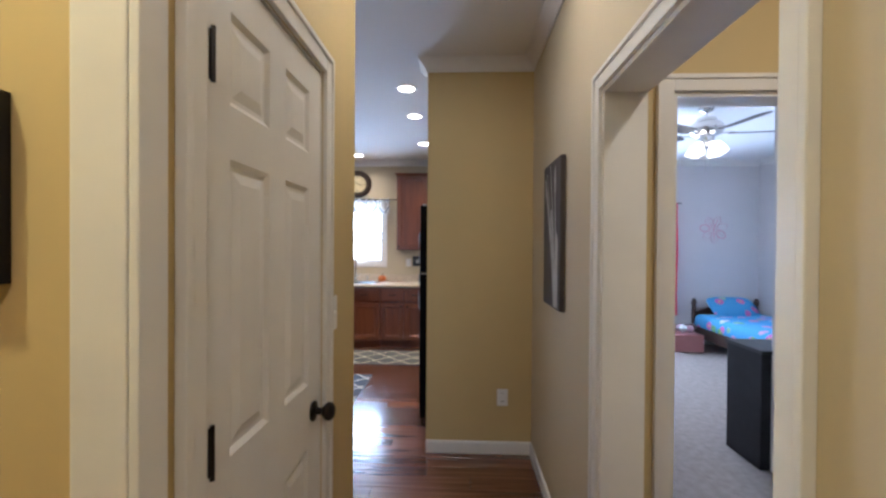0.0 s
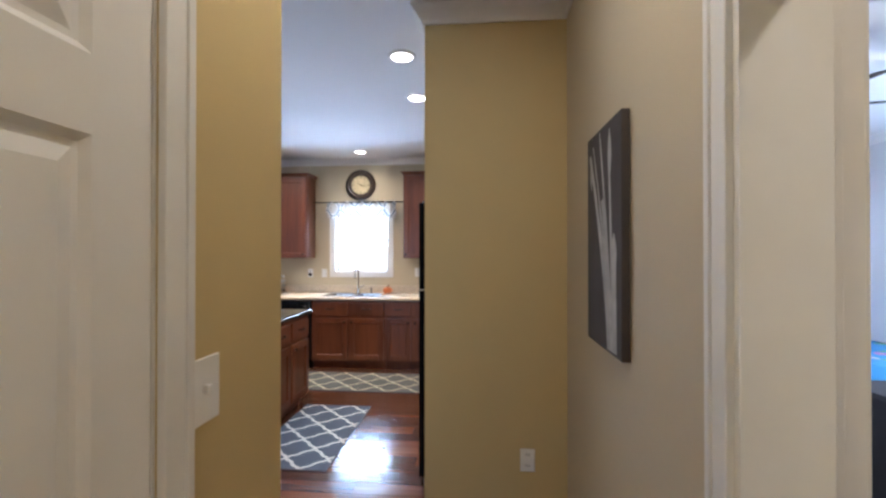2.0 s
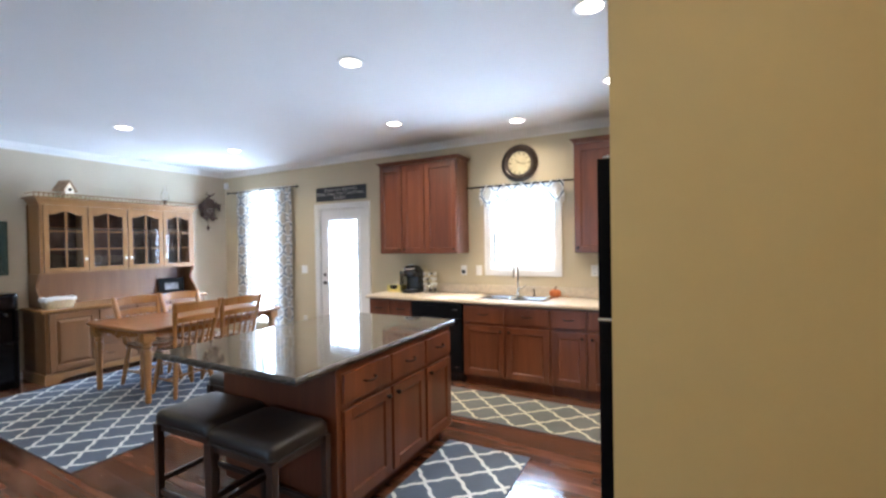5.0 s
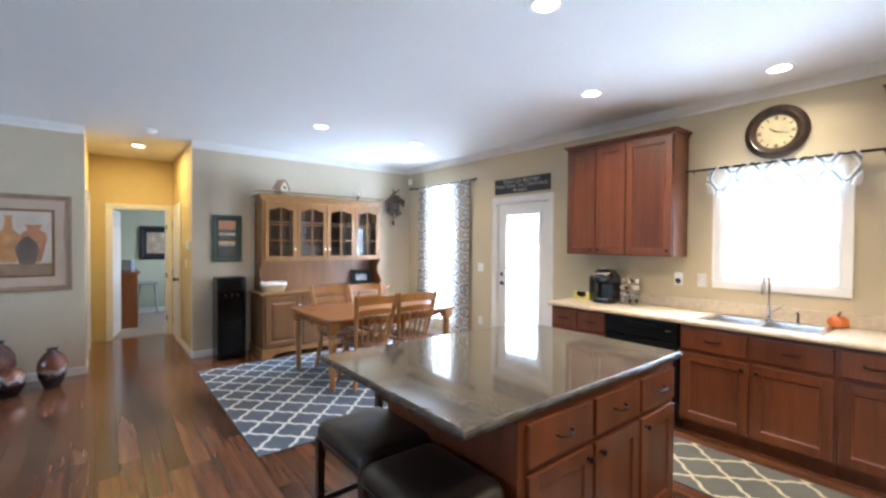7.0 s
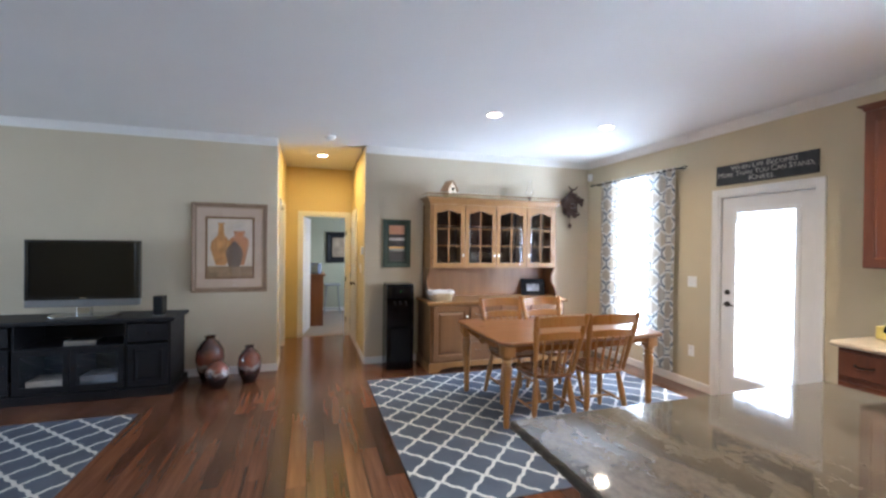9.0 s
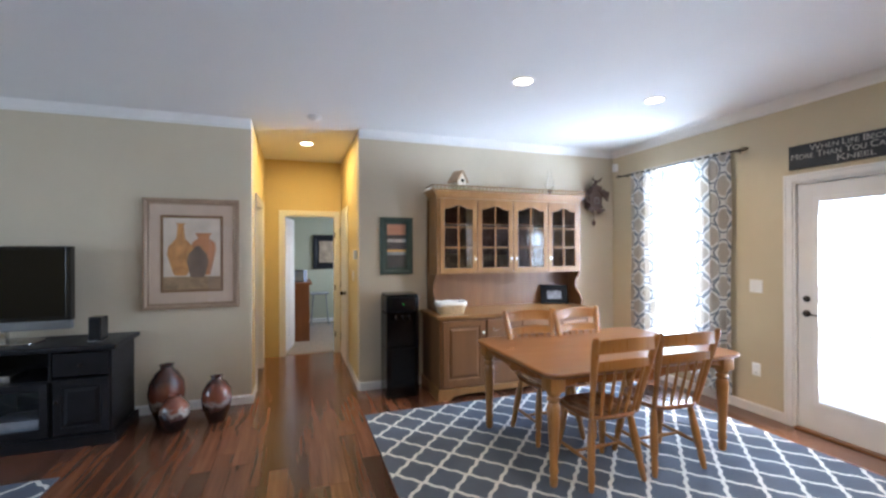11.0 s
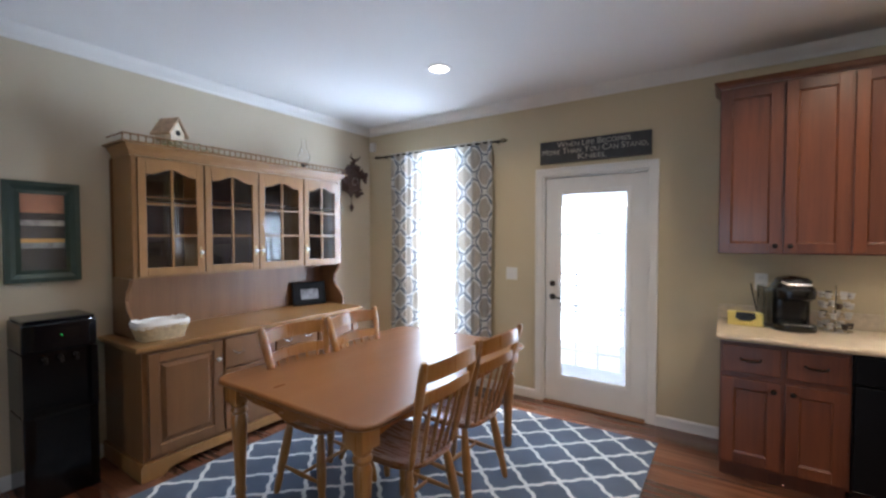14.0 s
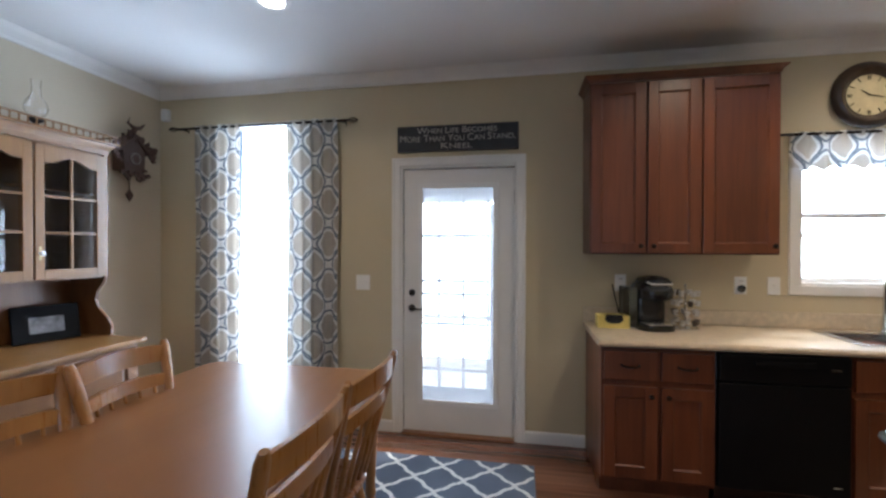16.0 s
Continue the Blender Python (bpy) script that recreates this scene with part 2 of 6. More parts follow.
GRANITE = granite("polished_granite")
ROUGH_GRANITE = granite("chiselled_granite", 0.38, 0.0, 0.55)
COUNTER = plain("tan_laminate", (0.58, 0.48, 0.35), 0.3, var=0.12, scale=30, fine=90, bump=0.03)


# ---- mesh helpers ----
def box(bm, x0, x1, y0, y1, z0, z1, bevel=0.0):
    vs = [bm.verts.new((x, y, z)) for z in (z0, z1) for y in (y0, y1) for x in (x0, x1)]
    fs = [bm.faces.new([vs[i] for i in f]) for f in ((0, 2, 3, 1), (4, 5, 7, 6), (0, 1, 5, 4), (2, 6, 7, 3), (0, 4, 6, 2), (1, 3, 7, 5))]
    if bevel > 0:
        es = list({e for f in fs for e in f.edges})
        bmesh.ops.bevel(bm, geom=es, offset=bevel, segments=2, profile=0.6, affect="EDGES")
    return bm


def loft(bm, rings, cap=True, closed=True):
    made = [[bm.verts.new(p) for p in r] for r in rings]
    n = len(made[0])
    for a, b in zip(made, made[1:]):
        for i in range(n if closed else n - 1):
            bm.faces.new((a[i], a[(i + 1) % n], b[(i + 1) % n], b[i]))
    if cap and closed:
        bm.faces.new(made[0][::-1])
        bm.faces.new(made[-1])
    return bm


def lathe(bm, profile, n=16, at=(0, 0, 0), cap=True):
    return loft(bm, [[(at[0] + r * math.cos(2 * math.pi * i / n), at[1] + r * math.sin(2 * math.pi * i / n), at[2] + z) for i in range(n)] for r, z in profile], cap)


def rod(bm, points, radius, n=8, squash=1.0):
    """A round bar along points; radius a number, or one a point."""
    pts = [Vector(p) for p in points]
    rings = []
    ref = None
    for i, p in enumerate(pts):
        d = (pts[min(i + 1, len(pts) - 1)] - pts[max(i - 1, 0)]).normalized()
        if ref is None:
            ref = Vector((0, 0, 1)) if abs(d.z) < 0.9 else Vector((0, 1, 0))
        u = d.cross(ref).normalized()
        w = u.cross(d)
        r = radius if isinstance(radius, (int, float)) else radius[i]
        rings.append([p + u * (r * math.cos(2 * math.pi * k / n)) + w * (r * squash * math.sin(2 * math.pi * k / n)) for k in range(n)])
    return loft(bm, rings)


def prism(bm, outline, z0, z1, axis="z", bevel=0.0):
    """An outline of (a, b) pairs pushed along an axis."""
    def at(a, b, c):
        return {"z": (a, b, c), "y": (a, c, b), "x": (c, a, b)}[axis]
    before = set(bm.edges)
    loft(bm, [[at(a, b, z0) for a, b in outline], [at(a, b, z1) for a, b in outline]])
    if bevel > 0:
        bmesh.ops.bevel(bm, geom=[e for e in bm.edges if e not in before], offset=bevel, segments=2, profile=0.6, affect="EDGES")
    return bm


def part(name, bm, material, parent=None, label="", smooth=False, m=None):
    bmesh.ops.recalc_face_normals(bm, faces=bm.faces)
    me = bpy.data.meshes.new(name)
    bm.to_mesh(me)
    bm.free()
    me.materials.append(material)
    if smooth:
        me.shade_smooth()
        me.set_sharp_from_angle(angle=radians(40))
    ob = new(name, me)
    if parent is not None:
        ob.parent = parent
    if m is not None:
        ob.matrix_basis = m
    return tagged(ob, label)


def B():
    return bmesh.new()


def thing(name, label, category, m=None, group="", kind=""):
    ob = new(name)
    ob.empty_display_size = 0.1
    if m is not None:
        ob.matrix_basis = m
    return tagged(ob, label, category, group, kind)


def bx(name, dims, material, parent=None, bevel=0.004, label="", smooth=False):
    return part(name, box(B(), *dims, bevel=bevel), material, parent, label, smooth)


def panel_face(bm, x0, x1, z0, z1, y, steps):
    """A moulded field on a face that looks to -y: steps of (inset, depth behind y)."""
    rings = [[(x0 + i, y + d, z0 + i), (x1 - i, y + d, z0 + i), (x1 - i, y + d, z1 - i), (x0 + i, y + d, z1 - i)] for i, d in steps]
    made = [[bm.verts.new(p) for p in r] for r in rings]
    for a, b in zip(made, made[1:]):
        for i in range(4):
            bm.faces.new((a[i], a[(i + 1) % 4], b[(i + 1) % 4], b[i]))
    bm.faces.new(made[-1])


def round_rect(x0, x1, y0, y1, r, n=6):
    out = []
    for cx_, cy_, a0 in ((x1 - r, y1 - r, 0), (x0 + r, y1 - r, 90), (x0 + r, y0 + r, 180), (x1 - r, y0 + r, 270)):
        for s in range(n + 1):
            a = radians(a0 + 90 * s / n)
            out.append((cx_ + r * math.cos(a), cy_ + r * math.sin(a)))
    return out


# ---- structure ----
CEILING, YB, XW = 2.78, 6.62, -7.04


def structure(name, bm, material, label, category="wall", smooth=False):
    return tagged(part(name, bm, material, None, label, smooth), "", category, kind="structure")


def wall(name, axis, f0, f1, a0, a1, openings=(), material=WALL, label="beige painted plaster wall", z1=CEILING):
    """A wall f0..f1 thick that runs a0..a1 along an axis; openings are (from, to, sill, head)."""
    bm = B()
    cuts = sorted(openings)

    def put(p, q, lo, hi):
        if q - p > 1e-4 and hi - lo > 1e-4:
            box(bm, *((p, q, f0, f1) if axis == "x" else (f0, f1, p, q)), lo, hi)
    at = a0
    for p, q, lo, hi in cuts:
        put(at, p, 0, z1)
        put(p, q, 0, lo)
        put(p, q, hi, z1)
        at = q
    put(at, a1, 0, z1)
    return structure(name, bm, material, label)


WIN_C, WIN_D, WIN_K, WIN_B = (-6.42, -5.66, 0.28, 2.46), (-4.885, -3.995, 0.0, 2.06), (-2.165, -1.385, 1.19, 2.12), (1.5, 2.9, 0.9, 2.1)
wall("wall_north", "x", YB, YB + 0.15, XW - 0.12, 4.45, [WIN_C, WIN_D, WIN_K, WIN_B])
wall("wall_west", "y", XW - 0.12, XW, -3.2, YB, [(2.237, 3.284, 0, CEILING)], material=LIVING_WALL)
wall("wall_hall_left", "y", -0.765, -0.65, 0.631, 1.882, [(0.775, 1.45, 0, 2.05)], material=HALL_WALL, label="plaster wall, warm lamplight mixed into its straw yellow")
wall("wall_hall_rear", "y", -0.765, -0.65, -3.2, -0.35, material=HALL_WALL, label="plaster wall, warm lamplight mixed into its straw yellow")
wall("wall_alcove_north", "x", 0.631, 0.731, -1.75, -0.765, material=HALL_WALL, label="plaster wall, warm lamplight mixed into its straw yellow")
wall("wall_alcove_west", "y", -1.75, -1.65, -0.35, 0.631, material=HALL_WALL, label="plaster wall, warm lamplight mixed into its straw yellow")
wall("wall_alcove_south", "x", -0.45, -0.35, -1.75, -0.765, material=HALL_WALL, label="plaster wall, warm lamplight mixed into its straw yellow")
wall("wall_hall_right", "y", 0.325, 0.475, -1.5, YB, [(0.73, 1.60, 0, 2.04)])
wall("wall_fridge_stub", "x", 3.05, 3.17, -0.42, 0.325, material=HALL_WALL, label="plaster wall, warm lamplight mixed into its straw yellow")
# out of view; its window opening is added for a lamp
wall("wall_south", "x", -3.35, -3.2, XW - 0.12, 1.9, [(-5.3, -2.7, 0.85, 2.15)], material=LIVING_WALL)
wall("wall_bedroom_south", "x", 1.72, 1.84, 0.475, 4.45, [(0.63, 1.365, 0, 2.07)], material=HALL_WALL, label="wall beside the bedroom door, warm lamplight mixed into its straw yellow")
wall("wall_bedroom_east", "y", 4.30, 4.45, 1.84, YB, material=BED_WALL, label="pale painted bedroom wall")
wall("wall_closet", "x", 2.80, 2.90, 1.86, 4.30, material=BED_WALL, label="pale painted closet wall in the bedroom")
wall("wall_vestibule_east", "y", 1.75, 1.9, -3.2, 1.72, material=HALL_WALL, label="plaster wall, warm lamplight mixed into its straw yellow")
wall("wall_passage_left", "x", 2.117, 2.237, -8.88, XW - 0.12, [(-8.35, -7.45, 0, 2.05)], material=HALL_WALL, label="plaster wall, warm lamplight mixed into its straw yellow")
wall("wall_passage_right", "x", 3.284, 3.404, -8.88, XW - 0.12, material=HALL_WALL, label="plaster wall, warm lamplight mixed into its straw yellow")
wall("wall_passage_end", "y", -9.0, -8.88, 0.4, 4.8, [(2.49, 3.20, 0, 2.0)], material=HALL_WALL, label="plaster wall, warm lamplight mixed into its straw yellow")
wall("wall_office_west", "y", -11.75, -11.6, 0.4, 4.8, material=GREEN_WALL, label="sage green painted office wall")
# the window opening here is unseen, added for a lamp
wall("wall_office_north", "x", 4.65, 4.8, -11.6, -9.0, [(-11.0, -9.8, 0.9, 2.1)], material=GREEN_WALL, label="sage green painted office wall")
wall("wall_office_south", "x", 0.4, 0.55, -11.6, -9.0, material=GREEN_WALL, label="sage green painted office wall")
wall("wall_side_room", "x", 0.9, 1.0, -8.88, XW - 0.12, material=BED_WALL, label="pale wall of the side room")
# paint skins of the rooms whose colour differs from the wall's other side
for nm, d in (("bedroom_wall_skin", (0.479, 0.485, 1.84, YB)), ("bedroom_wall_skin", (0.479, 1.5, YB - 0.006, YB - 0.001)), ("bedroom_wall_skin", (2.9, 4.3, YB - 0.006, YB - 0.001))):
    structure(nm, box(B(), *d, 0, CEILING), BED_WALL, "pale painted bedroom wall")
structure("bedroom_wall_skin", box(B(), 1.5, 2.9, YB - 0.006, YB - 0.001, 2.1, CEILING), BED_WALL, "pale painted bedroom wall")
structure("bedroom_wall_skin", box(B(), 1.5, 2.9, YB - 0.006, YB - 0.001, 0, 0.9), BED_WALL, "pale painted bedroom wall")
structure("ceiling", box(B(), -11.75, 4.45, -3.35, YB + 0.15, CEILING, CEILING + 0.12), CEIL, "smooth white painted ceiling", "ceiling")
structure("bedroom_floor", box(B(), 0.475, 4.45, -3.35, YB, -0.10, 0.004), CARPET, "beige cut pile carpet", "floor")
structure("office_floor", box(B(), -11.75, -8.94, 0.4, 4.8, -0.10, 0.004), CARPET, "beige cut pile carpet", "floor")
floor = structure("floor", box(B(), -8.94, 0.475, -3.35, YB + 0.15, -0.10, -0.012), plain("floor_underlay", (0.03, 0.015, 0.01), 0.7), "dark reddish brown laminate plank floor", "floor")


# ---- trim ----
def run_z(name, pts, profile, label, material=TRIM, closed_ends=True):
    """A moulding whose profile (out from the wall, up) is swept along level points; the wall lies to the right of the way."""
    bm = B()
    rings = []
    P = [Vector(p) for p in pts]
    for i, p in enumerate(P):
        ds = []
        if i > 0:
            ds.append((P[i] - P[i - 1]).normalized())
        if i < len(P) - 1:
            ds.append((P[i + 1] - P[i]).normalized())
        ns = [Vector((-d.y, d.x, 0)) for d in ds]
        n = sum(ns, Vector())
        n = n / max(n.dot(ns[0]), 1e-6)
        rings.append([p + n * o + Vector((0, 0, h)) for o, h in profile])
    loft(bm, rings)
    return tagged(part(name, bm, material, None, label), "", "trim", kind="structure")


BASE = [(0.001, 0), (0.013, 0), (0.013, 0.07), (0.009, 0.083), (0.001, 0.088)]
CROWN = [(0.001, -0.085), (0.012, -0.085), (0.018, -0.065), (0.05, -0.03), (0.062, -0.012), (0.07, -0.001), (0.001, -0.001)]
for pts in ([(-0.42, 3.05, 0), (0.325, 3.05, 0), (0.325, 1.67, 0)], [(-0.65, 1.515, 0), (-0.65, 1.882, 0)], [(-8.88, 3.284, 0), (XW, 3.284, 0)], [(XW, YB, 0), (-4.95, YB, 0)], [(-3.93, YB, 0), (-3.51, YB, 0)]):
    run_z("baseboard", pts[::-1], BASE, "white painted wooden baseboard")
run_z("baseboard", [(XW, 3.284, 0), (XW, YB, 0)][::-1], BASE, "white painted wooden baseboard")
run_z("baseboard", [(XW, -3.2, 0), (XW, 2.237, 0), (-7.42, 2.237, 0)][::-1], BASE, "white painted wooden baseboard")
run_z("baseboard", [(0.49, YB - 0.006, 0), (4.30, YB - 0.006, 0)][::-1], BASE, "white painted wooden baseboard")
run_z("baseboard", [(-11.6, 0.55, 0), (-11.6, 4.65, 0)][::-1], BASE, "white painted wooden baseboard")
C = CEILING
run_z("crown_moulding", [(0.325, -1.5, C), (0.325, 3.05, C), (-0.42, 3.05, C), (-0.42, 3.17, C), (0.325, 3.17, C), (0.325, YB, C), (XW, YB, C), (XW, 3.284, C)], CROWN, "white painted crown moulding")
run_z("crown_moulding", [(XW, 2.237, C), (XW, -3.2, C)], CROWN, "white painted crown moulding")
run_z("crown_moulding", [(4.30, YB, C), (0.49, YB, C)], CROWN, "white painted crown moulding")
run_z("crown_moulding", [(4.30, 1.84, C), (4.30, YB - 0.08, C)], CROWN, "white painted crown moulding")


def casing(axis, f, out, a0, a1, head, sill=None, w=0.062, t=0.016, name="trim", label="white painted door casing"):
    """Flat moulded casing round an opening, on the wall face f, standing out to the side of out (+1 or -1)."""
    def put(bm, p, q, lo, hi, d):
        lo_f, hi_f = sorted((f, f + out * d))
        box(bm, *((p, q, lo_f, hi_f) if axis == "x" else (lo_f, hi_f, p, q)), lo, hi, bevel=0.003)
    bm = B()
    lo = 0.0 if sill is None else sill
    for p, q in ((a0 - w, a0), (a1, a1 + w)):
        put(bm, p, q, lo, head + w, t)
        o = (p - 0.002, p + 0.016) if p < a0 else (q - 0.016, q + 0.002)
        put(bm, *o, lo, head + w + 0.002, t + 0.006)
    put(bm, a0, a1, head, head + w, t)
    put(bm, a0 - w + 0.016, a1 + w - 0.016, head + w - 0.016, head + w + 0.002, t + 0.0065)
    if sill is not None:
        put(bm, a0 - w, a1 + w, sill - w, sill, t)
    return tagged(part(name, bm, TRIM, None, label), "", "trim", kind="structure")


def jamb(axis, f0, f1, a0, a1, head, t=0.018, sill=None, name="trim", label="white painted door jamb"):
    bm = B()
    for p, q in ((a0, a0 + t), (a1 - t, a1)):
        box(bm, *((p, q, f0, f1) if axis == "x" else (f0, f1, p, q)), sill or 0.0, head - t)
    box(bm, *((a0, a1, f0, f1) if axis == "x" else (f0, f1, a0, a1)), head - t, head)
    if sill is not None:
        box(bm, *((a0, a1, f0, f1) if axis == "x" else (f0, f1, a0, a1)), sill - 0.001, sill + t)
    return tagged(part(name, bm, TRIM, None, label), "", "trim", kind="structure")


# hall closet door
casing("y", -0.65, 1, 0.775, 1.45, 2.05)
jamb("y", -0.765, -0.652, 0.775, 1.45, 2.05, 0.006)
jamb("y", -0.764, -0.694, 0.7815, 1.4435, 2.0435, 0.02, label="white painted door stop")
for nm_, d_ in (("side", (-0.735, -0.652, 0.615, 0.6305, 0, 2.11)), ("face", (-0.6495, -0.634, 0.6155, 0.676, 0, 2.11))):
    structure("trim", box(B(), *d_, bevel=0.003), TRIM, "white painted corner casing of the hall alcove", "trim")
casing("y", 0.325, -1, 0.73, 1.60, 2.04)
jamb("y", 0.323, 0.477, 0.73, 1.60, 2.04)
casing("x", 1.72, -1, 0.63, 1.365, 2.07)
jamb("x", 1.718, 1.842, 0.63, 1.365, 2.07)
casing("y", -8.88, 1, 2.49, 3.20, 2.0)
jamb("y", -9.002, -8.878, 2.49, 3.20, 2.0)
casing("x", 2.237, 1, -8.35, -7.45, 2.05)
jamb("x", 2.115, 2.239, -8.35, -7.45, 2.05)
casing("x", YB, -1, WIN_D[0], WIN_D[1], WIN_D[3])
jamb("x", YB - 0.002, YB + 0.15, WIN_D[0], WIN_D[1], WIN_D[3])
jamb("x", YB + 0.073, YB + 0.12, WIN_D[0] + 0.0185, WIN_D[1] - 0.0185, WIN_D[3] - 0.0185, label="white painted door stop")
casing("x", YB, -1, WIN_K[0], WIN_K[1], WIN_K[3], WIN_K[2], label="white painted window casing")
jamb("x", YB - 0.002, YB + 0.15, WIN_K[0], WIN_K[1], WIN_K[3], sill=WIN_K[2], label="white painted window jamb")
jamb("x", YB - 0.002, YB + 0.15, WIN_C[0], WIN_C[1], WIN_C[3], sill=WIN_C[2], label="white painted window jamb")


def six_panel(width, height, t=0.035, cols=None):
    """A moulded six panel door leaf in its own frame: x 0..width, front face at y=0 looking to -y."""
    bm = B()
    st, mid = 0.105, 0.095
    pw = (width - 2 * st - mid) / 2
    xs = [(st, st + pw), (st + pw + mid, width - st)]
    rows = [(0.19, 0.83), (1.03, 1.64), (1.75, 1.94)]
    k = height / 2.035
    rows = [(a * k, b * k) for a, b in rows]
    steps = [(0, 0), (0.012, 0.009), (0.022, 0.009), (0.045, 0.002)]
    for y, sgn in ((0.0, 1), (t, -1)):
        prev = 0.0
        for lo, hi in rows + [(height, height)]:
            if lo > prev:
                vs = [bm.verts.new(p) for p in ((0, y, prev), (width, y, prev), (width, y, lo), (0, y, lo))]
                bm.faces.new(vs)
            if hi > lo:
                for a, b in ((0, xs[0][0]), (xs[0][1], xs[1][0]), (xs[1][1], width)):
                    bm.faces.new([bm.verts.new(p) for p in ((a, y, lo), (b, y, lo), (b, y, hi), (a, y, hi))])
                for a, b in xs:
                    panel_face(bm, a, b, lo, hi, y, [(i, d * sgn) for i, d in steps])
            prev = hi
    for q in (((0, 0, 0), (0, t, 0), (0, t, height), (0, 0, height)), ((width, 0, 0), (width, t, 0), (width, t, height), (width, 0, height)),
              ((0, 0, height), (width, 0, height), (width, t, height), (0, t, height)), ((0, 0, 0), (width, 0, 0), (width, t, 0), (0, t, 0))):
        bm.faces.new([bm.verts.new(p) for p in q])
    bmesh.ops.remove_doubles(bm, verts=bm.verts, dist=1e-5)
    return bm


def knob(parent, x, z, y=0.0, side=-1):
    bm = B()
    prof = [(0.030, 0.0), (0.032, 0.006), (0.012, 0.012), (0.011, 0.03), (0.02, 0.036), (0.029, 0.048), (0.028, 0.06), (0.016, 0.07), (0.002, 0.072)]
    loft(bm, [[(x + r * math.cos(a), y + side * d, z + r * math.sin(a)) for a in [2 * math.pi * i / 20 for i in range(20)]] for r, d in prof])
    return part("door_knob", bm, IRON, parent, "dark bronze round knob", smooth=True)


def hinge(parent, x, z, y=-0.001):
    bm = B()
    box(bm, x - 0.003, x + 0.003, y - 0.002, y + 0.004, z - 0.045, z + 0.045)
    rod(bm, [(x, y - 0.003, z - 0.05), (x, y - 0.003, z + 0.05)], 0.0045)
    return part("hinge", bm, IRON, parent, "dark bronze hinge")


door = tagged(thing("door_1", "closed white six panel hall closet door", "door", pose(-0.655, 0.783, 0.008, 0, 0, 90)), kind="structure")
part("door_leaf", six_panel(0.66, 2.03), TRIM, door)
knob(door, 0.598, 0.93)
for z in (0.25, 1.085, 1.805):
    hinge(door, 0.006, z, -0.02)
DOOR2 = pose(1.343, 1.862, 0.01, 0, 0, 36)
door = tagged(thing("door_2", "open white flush bedroom door", "door", DOOR2), kind="structure")
part("door_leaf", box(B(), 0, 0.715, 0, 0.035, 0, 2.03, bevel=0.002), TRIM, door)
for z in (0.25, 0.98, 1.80):
    hinge(door, 0.0, z, 0.036)
door = tagged(thing("door_3", "open white six panel office door", "door", pose(-9.0, 2.51, 0.01, 0, 0, 170)), kind="structure")
part("door_leaf", six_panel(0.68, 1.97), TRIM, door)
for z in (0.25, 1.0, 1.75):
    hinge(door, 0.0, z, 0.036)
knob(door, 0.62, 0.95, 0.035, 1)
strike = tagged(thing("door_strike", "dark bronze latch plates on the office door jamb", "door hardware", pose(-8.87, 3.205, 0)), kind="structure")
for z in (0.27, 0.95, 1.72):
    bx("plate", (-0.004, 0.012, -0.022, -0.006, z - 0.04, z + 0.04), IRON, strike, 0.001)

# flower decals and a name board on the bedroom door
PINK = plain("pink_vinyl", (0.62, 0.16, 0.24), 0.6, var=0.1)
FAINT_PINK = plain("faint_pink_vinyl", (0.60, 0.36, 0.42), 0.6, var=0.08)
LIME = plain("lime_paint", (0.36, 0.52, 0.20), 0.6, var=0.1)


def flower(name, m, r, material, label, petals=6):
    bm = B()
    for k in range(petals):
        a = 2 * math.pi * k / petals + 0.3
        pts = []
        for i in range(15):
            s = 2 * math.pi * i / 14
            d = r * (0.62 + 0.36 * math.cos(s))
            w = r * 0.24 * math.sin(s)
            pts.append((d * math.cos(a) - w * math.sin(a), -0.002, d * math.sin(a) + w * math.cos(a)))
        rod(bm, pts, 0.0065 * r / 0.16, n=4, squash=0.25)
        rod(bm, [(0, -0.002, 0), (r * 0.8 * math.cos(a), -0.002, r * 0.8 * math.sin(a))], 0.006 * r / 0.16, n=4, squash=0.25)
    return tagged(part(name, bm, material, None, label, m=m), "", "wall decal")


flower("flower_decal", pose(2.035, 2.797, 1.14), 0.135, PINK, "pink outline flower decal on the closet wall")
board = thing("name_board", "lime green name board with pink edge on the closet wall", "sign", pose(1.96, 2.785, 1.52))
bx("board", (0.05, 0.36, 0, 0.013, 0, 0.17), LIME, board)
bx("edge", (0, 0.05, -0.001, 0.013, 0, 0.17), PINK, board)
run_z("baseboard", [(4.30, 2.80, 0), (1.86, 2.80, 0), (1.86, 2.90, 0)][::-1], BASE, "white painted wooden baseboard")


# ---- windows ----
def sash(thing_, x0, x1, z0, z1, y, bar=0.035, name="window_frame"):
    bm = B()
    for d in ((x0, x0 + bar, y, y + 0.03, z0, z1), (x1 - bar, x1, y, y + 0.03, z0, z1), (x0 + bar, x1 - bar, y, y + 0.03, z0, z0 + bar), (x0 + bar, x1 - bar, y, y + 0.03, z1 - bar, z1)):
        box(bm, *d, bevel=0.003)
    part(name, bm, WHITE, thing_)
    pane = bx("pane", (x0 + bar - 0.005, x1 - bar + 0.005, y + 0.012, y + 0.018, z0 + bar - 0.005, z1 - bar + 0.005), GLASS, thing_, 0)
    pane.visible_shadow = False


